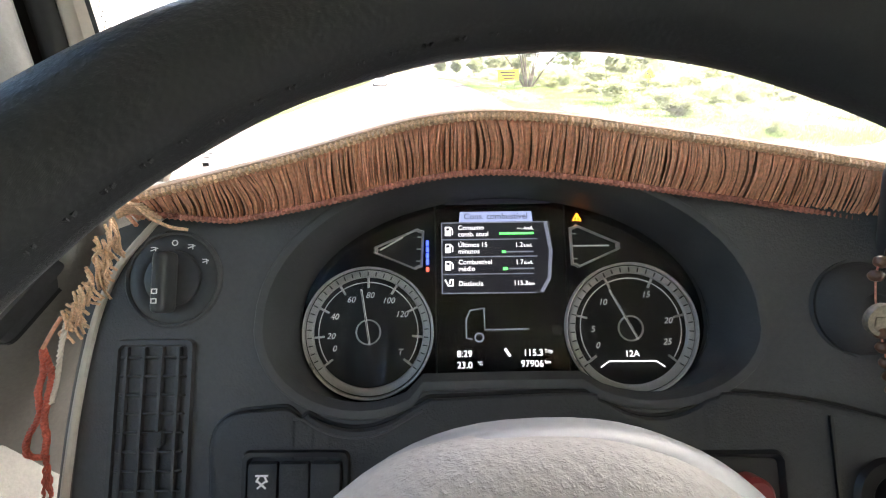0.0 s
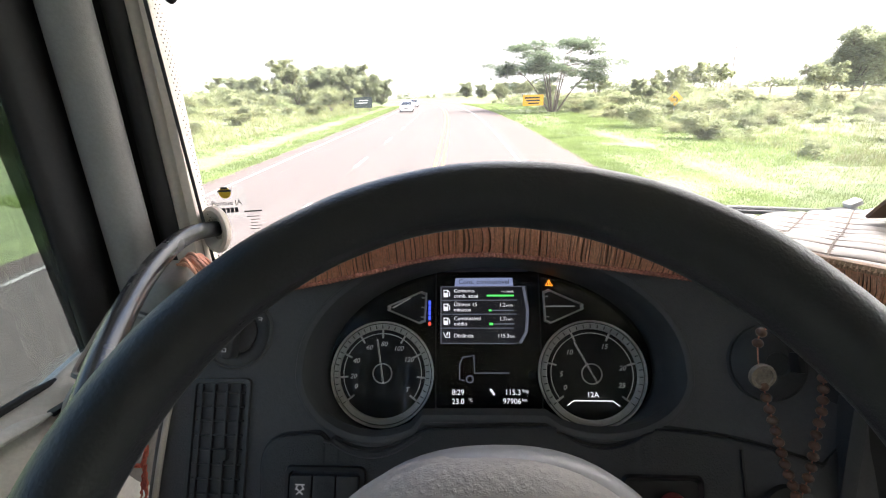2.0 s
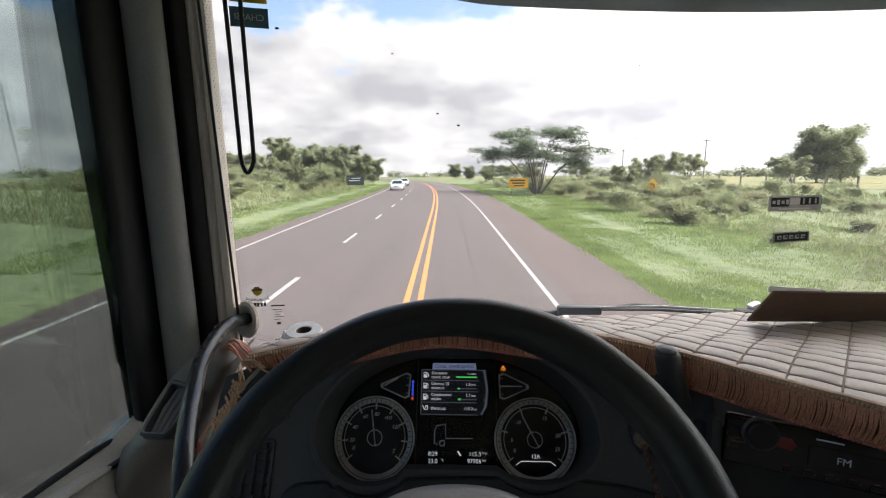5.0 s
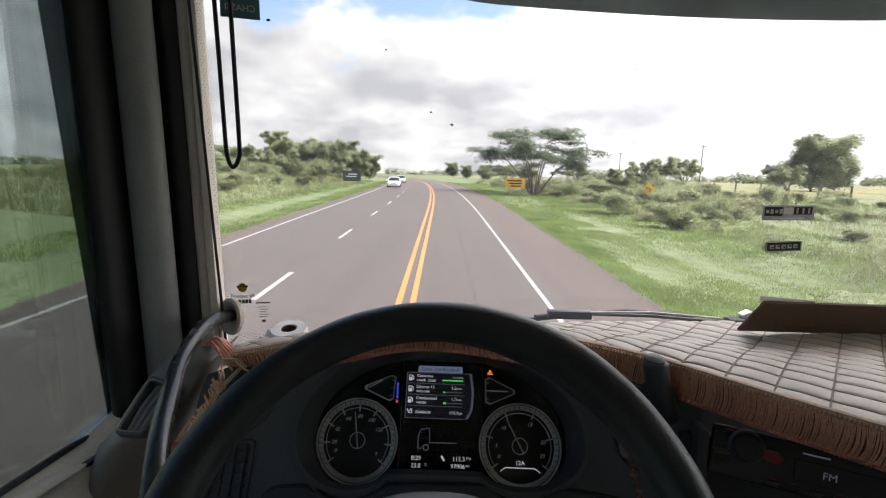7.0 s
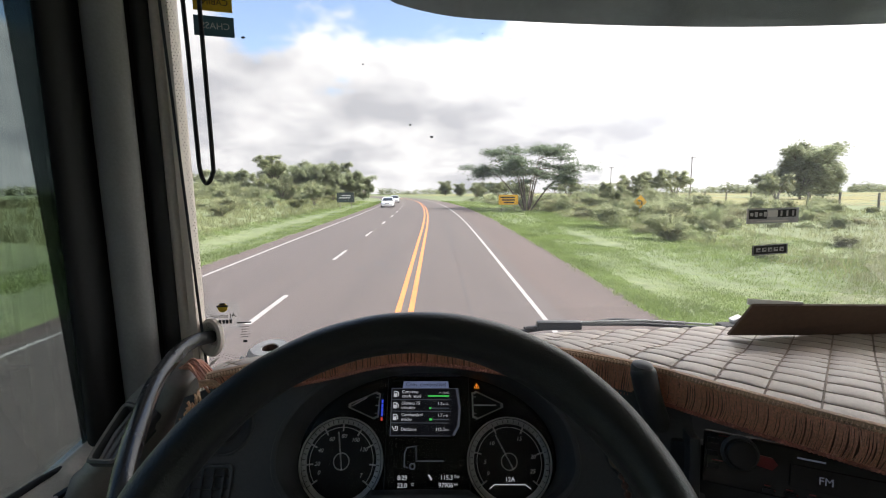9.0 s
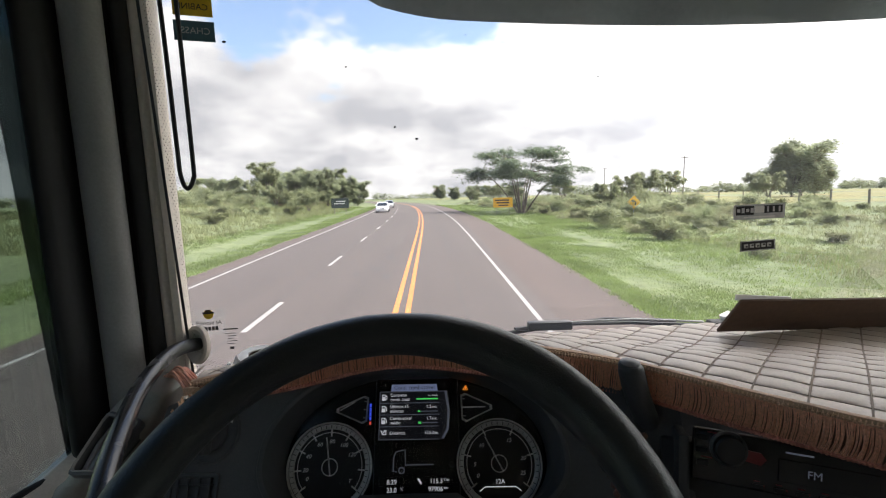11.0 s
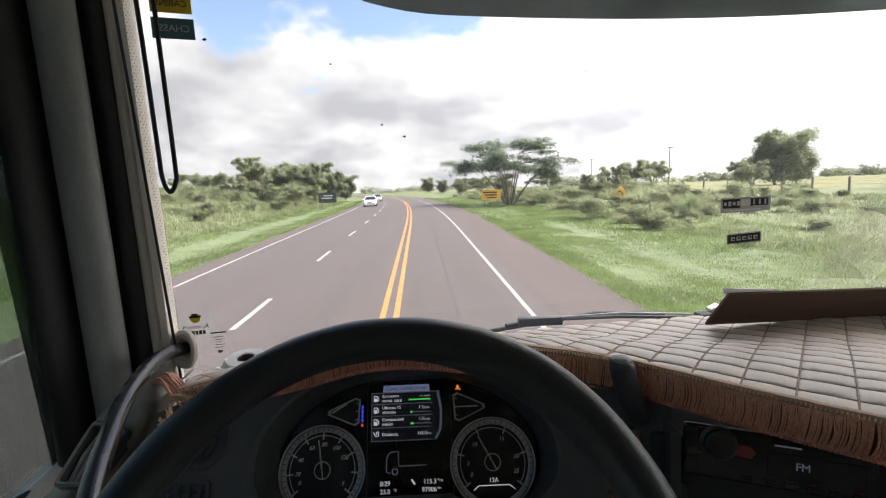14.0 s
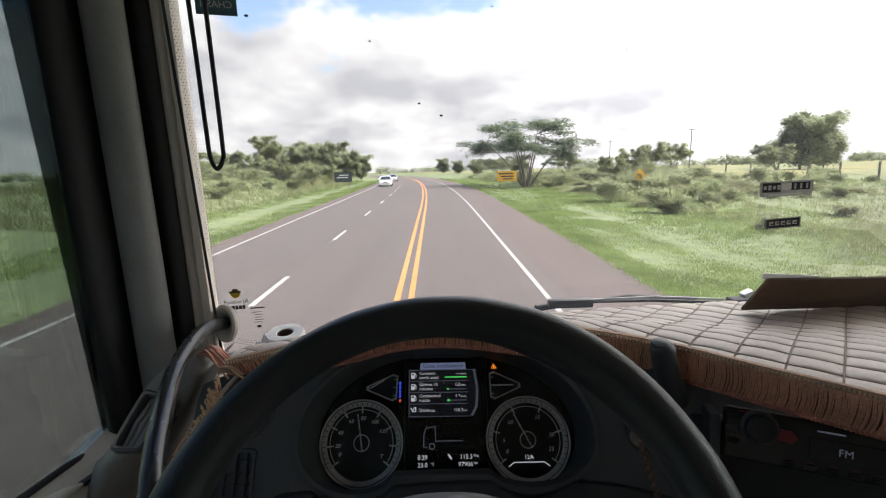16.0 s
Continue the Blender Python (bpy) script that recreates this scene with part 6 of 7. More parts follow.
def sun_visor():
    """The dark plastic visor outside, over the top of the windscreen."""
    def low(x):
        return 3.232 + 0.014 * max(0.0, (x - 0.5)) ** 2 + 0.75 * max(0.0, 0.10 - x) ** 2 + 0.25 * max(0.0, -0.05 - x)
    bm = grid(lambda u, v: (-0.45 + 2.2 * u, screen_y(-0.45 + 2.2 * u, 3.3) + 0.11 + 0.05 * (1 - v) - 0.06 * v, low(-0.45 + 2.2 * u) * (1 - v) + 3.5 * v), 60, 6)
    bmesh.ops.solidify(bm, geom=bm.faces[:], thickness=0.006)
    ob = solo("sun_visor", bm, M["visor"], "dark grey plastic outside visor above the windscreen", "visor")
    for k in range(9):
        x = 0.0 + 0.19 * k
        part("bolt", lathe([(0.006, 0), (0.006, 0.003), (0, 0.004)], 12), M["chrome"], ob).matrix_basis = Matrix.Translation((x, screen_y(x, 3.3) + 0.105, low(x) + 0.055)) @ Matrix.Rotation(radians(90), 4, "X")
    return ob


sun_visor()


def mirror_bracket():
    ob = thing("mirror_bracket", "black mirror bracket outside the door window", "mirror")
    part("arm", box((0.04, 0.08, 0.10), (-0.715, 0.995, 2.550), 0.018, 3), M["black"], ob, "rounded black arm")
    for z in (2.545, 2.585):
        part("edge", sweep([(-0.692, 0.945, z), (-0.690, 0.98, z + 0.006), (-0.692, 1.02, z + 0.004)], 0.003, 6), M["sticker_grey"], ob, "pale moulded edge")
    part("foot", sweep([(-0.715, 0.99, 2.55), (-0.62, 0.92, 2.54), (-0.53, 0.86, 2.53)], 0.02, 10), M["black"], ob, "black bracket foot")
    return ob


mirror_bracket()

# ---- the land ----


def bend(y):
    """The road swings to the left in the distance."""
    s = max(0.0, y - 28.0)
    return -0.00058 * s * s if s < 200 else -0.00058 * 200 * 200 - 0.232 * (s - 200)


def rise(y):
    """The road runs gently downhill ahead of the cab."""
    s = max(0.0, y - 20.0)
    return -0.021 * (s - 40.0 * (1.0 - math.exp(-s / 40.0)))


def land(x, y):
    """Height of the ground away from the road."""
    d = x - bend(y)
    z = rise(y)
    right, left = max(0.0, d - 5.0), max(0.0, -d - 8.6)
    z += -0.25 * min(right / 4, 1.0) + 0.70 * min(max(right - 9, 0.0) / 16, 1.0) - 0.15 * min(left / 2.5, 1.0) + 1.6 * min(max(left - 3, 0) / 16, 1.0)
    if right > 0.5 or left > 0.5:
        k = min(max(right, left) / 6, 1.0)
        z += k * (0.18 * noise.noise(Vector((x * 0.11, y * 0.11, 0))) + 0.9 * noise.noise(Vector((x * 0.012, y * 0.012, 3))) * min(max(right, left) / 60, 1.0))
    return z


def ground():
    xs = [-3000, -1500, -800, -420, -240, -150, -100, -70] + [-55 + 2.5 * k for k in range(19)] + [-9.2, -8.62, -5, 0, 3, 5.02] + [6 + 2.0 * k for k in range(20)] + [50, 60, 75, 100, 140, 200, 300, 450, 700, 1200, 2000, 3500]
    ys = [-300, -120, -50, -20] + [-8 + 3.5 * k for k in range(30)] + [105, 115, 128, 145, 165, 190, 220, 260, 300, 350, 420, 520, 700, 1000, 1600, 2600, 4200]
    bm = bmesh.new()
    vs = [[bm.verts.new((x + bend(y), y, land(x + bend(y), y) - (0.12 if -8.7 < x < 5.1 else 0.0))) for y in ys] for x in xs]
    for i in range(len(xs) - 1):
        for j in range(len(ys) - 1):
            bm.faces.new((vs[i][j], vs[i + 1][j], vs[i + 1][j + 1], vs[i][j + 1]))
    return solo("ground", bm, M["ground"], "rolling green grassland on both sides of the road", "ground", kind="structure")


ground()


def strip(name, x0, x1, material, label, lift, y0=-40.0, y1=900.0, parent=None, step=4.0, category="road", ragged=0.0):
    bm = bmesh.new()
    rows = []
    y = y0
    while y <= y1:
        r = ragged * noise.noise(Vector((y * 0.7, x0, 0)))
        w = [x0 + (x1 - x0) * k / 4 for k in range(5)]
        w[0] += r
        w[-1] += ragged * noise.noise(Vector((y * 0.7, x1, 4)))
        rows.append([bm.verts.new((bend(y) + v, y, rise(y) + lift)) for v in w])
        y += min(step, y1 - y) if y1 - y > 1e-6 else 1
        step = step if y < 150 else 12.0
    for a, b in zip(rows, rows[1:]):
        for k in range(4):
            bm.faces.new((a[k], a[k + 1], b[k + 1], b[k]))
    if parent:
        return part(name, bm, material, parent, label, smooth=False)
    return solo(name, bm, material, label, category, kind="structure", smooth=False)


road = strip("road", -7.75, 2.80, M["asphalt"], "worn grey asphalt road with painted lines", 0.0, step=2.0)
strip("pavement_right", 2.60, 4.9, M["asphalt_edge"], "reddish-brown asphalt shoulder beside the grass", -0.004, category="shoulder", ragged=0.18, step=0.6)
strip("pavement_left", -8.5, -7.75, M["asphalt_edge"], "narrow reddish-brown asphalt shoulder", -0.004, category="shoulder", ragged=0.18, step=0.6)
for x in (-0.86, -0.56):
    strip("yellow_line", x - 0.065, x + 0.065, M["line_yellow"], "worn yellow centre line", 0.005, parent=road, step=2.0)
strip("white_line", 2.32, 2.43, M["line_white"], "white edge line", 0.005, parent=road, step=2.0)
strip("white_line", -7.55, -7.42, M["line_white"], "white edge line", 0.005, parent=road, step=2.0)
for k in range(18):
    y = 9.6 + 8.4 * k
    strip("lane_dash", -4.02, -3.88, M["line_white"], "", 0.005, y, y + 2.6, road, 1.3)


strip("lane_joint", -4.10, -4.06, M["stain"], "dark joint between the lanes", 0.003, parent=road, step=2.0, ragged=0.03)
strip("lane_joint", 0.80, 0.835, M["stain"], "dark joint along the lane", 0.003, parent=road, step=2.0, ragged=0.05)


def road_stains():
    rng = random.Random(12)
    for x, y, w, ln in ((-1.5, 15.5, 0.5, 0.35), (-2.0, 17.0, 0.7, 0.3), (-1.7, 20.0, 0.35, 0.9), (-2.6, 16.0, 0.4, 0.3)):
        out = [(x + w * 0.5 * math.cos(a) * rng.uniform(0.5, 1.1), y + ln * math.sin(a) * rng.uniform(0.5, 1.1)) for a in (2 * math.pi * i / 18 for i in range(18))]
        part("tar_patch", prism(out, 0.002, 0.0045), M["stain"], road, "dark tar stain", smooth=False)


road_stains()


def field(name, x0, x1, y0, y1, label, material="field"):
    bm = grid(lambda u, v: (x0 + (x1 - x0) * u + bend(y0 + (y1 - y0) * v), y0 + (y1 - y0) * v, land(x0 + (x1 - x0) * u + bend(y0 + (y1 - y0) * v), y0 + (y1 - y0) * v) + 0.05), 60, 60)
    return solo(name, bm, M[material], label, "field", kind="structure")


field("field_east", 34, 420, 48, 600, "ripe yellow-green crop field beyond the bushes")
field("field_west", -300, -34, 70, 460, "green crop field behind the verge", "ground")

# ---- plants ----


def leaves(spots, size, rng, verts, faces, droop=0.3):
    """Pairs of leaf blades at the given spots: folded quads turned at random."""
    for p in spots:
        s = size * rng.uniform(0.6, 1.3)
        a, t = rng.uniform(0, 6.283), rng.uniform(-0.9, 0.9)
        d = Vector((math.cos(a), math.sin(a), t * 0.6 - droop)).normalized()
        q = d.cross(Vector((rng.uniform(-0.4, 0.4), rng.uniform(-0.4, 0.4), 1))).normalized() * (s * 0.34)
        b = len(verts)
        n_ = d.cross(q).normalized() * (s * 0.08)
        verts += [tuple(p), tuple(p + d * s * 0.5 + q + n_), tuple(p + d * s), tuple(p + d * s * 0.5 - q + n_)]
        faces.append((b, b + 1, b + 2, b + 3))


def tree(name, label, h, spread, bole, leaf, count, material, seed, flat=0.5, clumps=40, group="", lean=0.0):
    """Tapered trunk, forking limbs and a crown of leaf clumps at their ends."""
    rng = random.Random(seed)
    ob = thing(name, label, "tree", group=group)
    bm = bmesh.new()
    ends = []
    top = Vector((lean, 0, bole))
    trunk = curve_pts([(0, 0, -0.3), (lean * 0.3 + rng.uniform(-0.1, 0.1), 0, bole * 0.5), top], 5)
    r0 = h * 0.022
    sweep(trunk, [r0 * (1.25 - 0.5 * i / (len(trunk) - 1)) for i in range(len(trunk))], 9, bm)
    limbs = 7
    for k in range(limbs):
        a = 6.283 * (k + rng.uniform(-0.3, 0.3)) / limbs
        reach = spread * rng.uniform(0.45, 0.95)
        start = trunk[int(len(trunk) * rng.uniform(0.6, 0.99))]
        z_end = bole + (h - bole) * rng.uniform(0.35, 0.95)
        end = Vector((lean + reach * math.cos(a), reach * math.sin(a), z_end))
        mid = start.lerp(end, 0.5) + Vector((0, 0, (h - bole) * 0.12))
        line = curve_pts([start, mid, end], 5)
        sweep(line, [r0 * (0.6 - 0.48 * i / (len(line) - 1)) for i in range(len(line))], 6, bm)
        ends.append(end)
        for _ in range(3):
            p = line[rng.randint(4, len(line) - 2)]
            e = p + Vector((rng.uniform(-1, 1), rng.uniform(-1, 1), rng.uniform(0.0, 0.9))) * spread * 0.34
            sweep([p, p.lerp(e, 0.5) + Vector((0, 0, 0.1)), e], [r0 * 0.25, r0 * 0.16, r0 * 0.06], 5, bm)
            ends.append(e)
    part("trunk", bm, M["bark"], ob, "tapering grey-brown trunk and limbs")
    verts, faces = [], []
    for c in range(clumps):
        e = ends[c % len(ends)] if c < 2 * len(ends) else Vector((lean + spread * rng.uniform(-0.6, 0.6), spread * rng.uniform(-0.6, 0.6), bole + (h - bole) * rng.uniform(0.08, 0.92)))
        e = e + Vector((rng.gauss(0, 0.12), rng.gauss(0, 0.12), rng.gauss(0, 0.06))) * spread
        rad = spread * rng.uniform(0.14, 0.30)
        spots = []
        for _ in range(count // clumps):
            v = Vector((rng.gauss(0, 1), rng.gauss(0, 1), rng.gauss(0, 1))).normalized() * rad * rng.random() ** 0.45
            spots.append(e + Vector((v.x, v.y, v.z * flat)))
        leaves(spots, leaf, rng, verts, faces)
    part("crown", mesh_of("crown", verts, faces, material), None, ob, "uneven crown of small green leaves")
    return ob


def umbrella_tree(name, label, h, spread, leaf, count, material, seed, group=""):
    """Several stems that lean apart from one foot, with flat tiers of fine foliage and gaps between them."""
    rng = random.Random(seed)
    ob = thing(name, label, "tree", group=group)
    bm = bmesh.new()
    tiers = []
    r0 = h * 0.015
    stems = 8
    for k in range(stems):
        a = 6.283 * (k + rng.uniform(-0.3, 0.3)) / stems
        reach = spread * (0.25 + 0.45 * (k % 2) + rng.uniform(0.0, 0.15))
        end = Vector((reach * math.cos(a), reach * math.sin(a), h * (0.96 - 0.26 * (k % 2) + rng.uniform(-0.05, 0.03))))
        foot = Vector((0.25 * math.cos(a), 0.25 * math.sin(a), -0.3))
        line = curve_pts([foot, foot.lerp(end, 0.45) + Vector((0, 0, h * 0.08)), end], 6)
        sweep(line, [r0 * (1.0 - 0.8 * i / (len(line) - 1)) for i in range(len(line))], 6, bm)
        tiers.append((end, spread * rng.uniform(0.20, 0.32)))
        for _ in range(9):
            p = line[rng.randint(7, len(line) - 2)]
            b = a + rng.uniform(-1.1, 1.1)
            q = spread * rng.uniform(0.22, 0.48)
            e = p + Vector((q * math.cos(b), q * math.sin(b), h * rng.uniform(0.0, 0.12)))
            sweep([p, p.lerp(e, 0.5) + Vector((0, 0, 0.12)), e], [r0 * 0.35, r0 * 0.22, r0 * 0.08], 5, bm)
            tiers.append((e, spread * rng.uniform(0.15, 0.26)))
    part("trunk", bm, M["bark"], ob, "slender grey-brown stems and limbs")
    verts, faces = [], []
    total = sum(rad * rad for _, rad in tiers)
    for c, rad in tiers:
        spots = []
        for _ in range(int(count * rad * rad / total)):
            a, q = rng.uniform(0, 6.283), math.sqrt(rng.random())
            q *= 0.75 + 0.25 * math.sin(3 * a + rad * 40)
            spots.append(c + Vector((q * rad * math.cos(a), q * rad * math.sin(a), rng.gauss(0, 0.13 * rad) - 0.22 * rad * q * q + 0.05 * rad)))
        leaves(spots, leaf, rng, verts, faces, 0.1)
    part("crown", mesh_of("crown", verts, faces, material), None, ob, "flat tiers of fine dark green leaves")
    return ob


def put(x, y, turn=0.0, size=1.0, tall=1.0):
    return Matrix.Translation((x, y, land(x, y) - 0.05)) @ Matrix.Rotation(radians(turn), 4, "Z") @ Matrix.Diagonal((size, size, size * tall, 1))


def place_copy(ob, x, y, turn=0.0, size=1.0):
    c = copy_thing(ob, Matrix.Translation((x, y, land(x, y) - 0.05)) @ Matrix.Rotation(radians(turn), 4, "Z"))
    c.scale = (size, size, size)
    return c


# the flat-crowned tree over the verge
acacia = umbrella_tree("tree", "broad feathery tree with flat open tiers on several leaning stems", 8.0, 7.4, 0.28, 24000, M["leaf_fine"], 5, "roadside trees")
acacia.matrix_basis = put(11.8, 60.0, 20)
round_tree = tree("tree", "dense dark green round-crowned tree", 9.0, 4.6, 0.8, 0.42, 21000, M["leaf_dark"], 9, 0.95, 125, "trees in the wood")
round_tree.matrix_basis = put(-24, 104, 0, 0.85)
light_tree = tree("tree", "tall light green tree with a thin open crown", 11.0, 4.0, 2.6, 0.40, 8500, M["leaf_mid"], 14, 0.8, 60, "trees in the wood")
light_tree.matrix_basis = put(-34, 100, 0, 0.85)
small_tree = tree("tree", "small bushy green tree", 4.2, 2.3, 0.4, 0.24, 5500, M["leaf_mid"], 21, 0.85, 46, "small trees")
small_tree.matrix_basis = put(26, 62, 0)
rng = random.Random(2)
for x, y, s, kind in ((-20, 112, 0.9, 0), (-27, 116, 1.1, 0), (-30, 108, 1.0, 0), (-38, 110, 0.95, 1), (-43, 104, 0.8, 0), (-25, 126, 1.1, 1), (-33, 122, 1.15, 0), (-50, 112, 0.85, 0), (-58, 118, 0.8, 1), (-66, 112, 0.7, 0),
                      (-19, 124, 0.9, 0), (-41, 126, 1.0, 0)):
    place_copy((round_tree, light_tree)[kind], x, y, rng.uniform(0, 360), s * 0.82)
for x, y, s in ((66, 84, 1.05), (71, 88, 1.15), (84, 118, 0.7), (77, 92, 0.8)):
    place_copy(round_tree, x, y, rng.uniform(0, 360), s)
for x, y, s, kind in ((14, 150, 0.55, 0), (17, 165, 0.6, 1), (24, 180, 0.6, 1), (33, 190, 0.6, 0), (10, 190, 0.6, 0), (5, 230, 0.8, 0), (58, 160, 0.5, 0), (46, 182, 0.55, 1)):
    place_copy((round_tree, acacia)[kind], x, y, rng.uniform(0, 360), s)
for x, y, s in ((20, 52, 0.7), (31, 66, 1.1), (38, 74, 1.2), (24, 84, 1.0), (17, 92, 1.0), (44, 60, 0.9), (-17, 66, 0.7), (-24, 74, 0.9), (-30, 80, 1.0), (-19, 88, 0.8), (15, 112, 1.1), (19, 128, 1.2), (12, 136, 1.0)):
    place_copy(small_tree, x, y, rng.uniform(0, 360), s)


def far_wood(name, x0, x1, y, h, label, seed, count):
    """A belt of trees so far off that single trunks do not show."""
    r = random.Random(seed)
    verts, faces = [], []
    for k in range(count):
        cx = x0 + (x1 - x0) * r.random()
        cy = y + r.uniform(-12, 12)
        hh = h * r.uniform(0.45, 1.1) * (0.7 + 0.5 * noise.noise(Vector((cx * 0.03, seed, 0))))
        base = land(cx, cy)
        w = hh * r.uniform(0.5, 0.8)
        spots = []
        for _ in range(85):
            v = Vector((r.gauss(0, 1), r.gauss(0, 1), r.gauss(0, 1))).normalized() * r.random() ** 0.35
            spots.append(Vector((cx + v.x * w, cy + v.y * w, base + hh * 0.52 + v.z * hh * 0.5)))
        leaves(spots, hh * 0.26, r, verts, faces)
    ob = new(name, mesh_of(name, verts, faces, M["leaf_dark"]))
    return tagged(ob, label, "wood", kind="stuff")


far_wood("far_wood", 90, 420, 330, 11, "dark belt of trees on the horizon beyond the field", 3, 130)
far_wood("far_wood", -330, -60, 300, 12, "dark belt of trees on the horizon behind the verge", 4, 120)
far_wood("far_wood", -60, 90, 520, 10, "low belt of trees where the road ends", 6, 60)
far_wood("far_wood", 350, 900, 600, 14, "distant belt of trees on the horizon", 7, 110)
far_wood("far_wood", -800, -300, 560, 14, "distant belt of trees on the horizon", 8, 90)


def bush(label, h, w, leaf, count, material, seed):
    r = random.Random(seed)
    verts, faces = [], []
    clumps = [(Vector((r.gauss(0, w * 0.35), r.gauss(0, w * 0.35), h * r.uniform(0.2, 0.75))), w * r.uniform(0.22, 0.42)) for _ in range(9)]
    for c, rad in clumps:
        spots = []
        for _ in range(count // 9):
            v = Vector((r.gauss(0, 1), r.gauss(0, 1), r.gauss(0, 1))).normalized() * rad * r.random() ** 0.4
            spots.append(c + Vector((v.x, v.y, v.z * 0.8)))
        leaves(spots, leaf, r, verts, faces, 0.0)
    # long shoots that stand out of the outline
    for _ in range(count // 5):
        a, q = r.uniform(0, 6.283), w * 0.6 * r.random()
        p = Vector((q * math.cos(a), q * math.sin(a), h * r.uniform(0.05, 0.8)))
        d = Vector((math.cos(a) * 0.35, math.sin(a) * 0.35, 1)).normalized() * h * 0.35
        s = Vector((-math.sin(a), math.cos(a), 0)) * leaf * 0.05
        b = len(verts)
        verts += [tuple(p - s), tuple(p + s), tuple(p + d)]
        faces.append((b, b + 1, b + 2))
    ob = new("bush", mesh_of("bush", verts, faces, material))
    return tagged(ob, label, "bush", "roadside bushes")


shrubs = [bush("dense green roadside bush", 1.5, 1.6, 0.13, 2400, M["leaf_bush"], 31), bush("pale straw-green shrub in the rough grass", 1.1, 1.5, 0.12, 2200, M["leaf_light"], 32),
          bush("olive green leafy bush", 1.9, 1.7, 0.15, 2400, M["leaf_mid"], 33), bush("dry yellowish tuft of tall grass", 1.2, 1.0, 0.16, 1400, M["dry"], 34)]
for k, s in enumerate(shrubs):
    s.matrix_basis = put(18 + 3 * k, 30 + 2 * k)
rng = random.Random(17)
for k in range(205):
    if k % 5 < 3:
        y = rng.uniform(16, 100)
        x = bend(y) + rng.uniform(12.5, 34)
    else:
        y = rng.uniform(24, 105)
        x = bend(y) - rng.uniform(15, 36)
    kind = rng.choice((0, 1, 1, 2, 3, 3, 0))
    c = copy_thing(shrubs[kind], Matrix.Translation((x, y, land(x, y) - 0.1)) @ Matrix.Rotation(rng.uniform(0, 6.28), 4, "Z"))
    q = rng.uniform(0.55, 1.25) * (0.7 if x > 0.55 * y else 1.0)
    c.scale = (q * rng.uniform(0.9, 1.4), q, q * rng.uniform(0.6, 1.1))
# a dense belt of brush between the verge and the field
for k in range(85):
    y = rng.uniform(24, 82)
    x = bend(y) + rng.uniform(17, 33)
    c = copy_thing(shrubs[rng.choice((0, 1, 1, 2, 3))], Matrix.Translation((x, y, land(x, y) - 0.12)) @ Matrix.Rotation(rng.uniform(0, 6.28), 4, "Z"))
    q = rng.uniform(0.7, 1.3) * (0.7 if x > 0.55 * y else 1.0)
    c.scale = (q * rng.uniform(1.0, 1.6), q, q * rng.uniform(0.6, 1.0))
# tall scrub at the foot of the woods, too far off to tell bush from bush
verts, faces = [], []
for k in range(88):
    if k % 3:
        y = rng.uniform(70, 122)
        x = bend(y) - rng.uniform(15, 62)
    else:
        y = rng.uniform(60, 140)
        x = bend(y) + rng.uniform(13, 27)
    kind = rng.choice((0, 0, 1, 2, 2))
    q = rng.uniform(1.2, 2.1) * (1.0 if k % 3 else 0.75)
    m = Matrix.Translation((x, y, land(x, y) - 0.2)) @ Matrix.Rotation(rng.uniform(0, 6.28), 4, "Z") @ Matrix.Diagonal((q * rng.uniform(0.9, 1.5), q, q * rng.uniform(0.7, 1.1), 1))
    base, me = len(verts), shrubs[kind].data
    verts += [tuple(m @ v.co) for v in me.vertices]
    faces += [tuple(base + i for i in f.vertices) for f in me.polygons]
tagged(new("scrub", mesh_of("scrub", verts, faces, M["leaf_mid"])), "tall olive green scrub at the foot of the woods", "scrub", kind="stuff")


def grass(name, label, zones, material, seed):
    """Upright blades in tufts over the verges."""
    r = random.Random(seed)
    verts, faces = [], []
    for x0, x1, y0, y1, tufts, blades, h in zones:
        for _ in range(tufts):
            y = y0 + (y1 - y0) * r.random() ** 1.5
            x = bend(y) + x0 + (x1 - x0) * r.random()
            z = land(x, y)
            hh = h * r.uniform(0.4, 1.2) * (0.75 + 0.5 * noise.noise(Vector((x * 0.4, y * 0.4, seed))))
            for _ in range(blades):
                a = r.uniform(0, 6.283)
                p = Vector((x + r.gauss(0, 0.10), y + r.gauss(0, 0.10), z - 0.03))
                d = Vector((math.cos(a) * hh * 0.45, math.sin(a) * hh * 0.45, hh))
                s = Vector((-math.sin(a), math.cos(a), 0)) * (0.007 + 0.00030 * y)
                b = len(verts)
                verts += [tuple(p - s), tuple(p + s), tuple(p + d * 0.6 + s * 0.7 + Vector((0, 0, hh * 0.05))), tuple(p + d)]
                faces.append((b, b + 1, b + 2, b + 3))
    ob = new(name, mesh_of(name, verts, faces, material))
    return tagged(ob, label, "grass", kind="stuff")


grass("grass", "short bright green verge grass", [(4.85, 9, 8, 34, 17000, 6, 0.11), (9, 18, 9, 50, 14000, 6, 0.17), (4.85, 14, 34, 110, 6000, 5, 0.22), (-14, -8.45, 13, 50, 10000, 6, 0.15), (-14, -8.45, 50, 110, 3500, 5, 0.22)], M["grass"], 40)
grass("tall_grass", "tall pale seeding grass among the bushes", [(13, 34, 14, 90, 8500, 6, 0.38), (-34, -13, 20, 100, 7000, 6, 0.55)], M["dry"], 41)

# ---- along the road ----


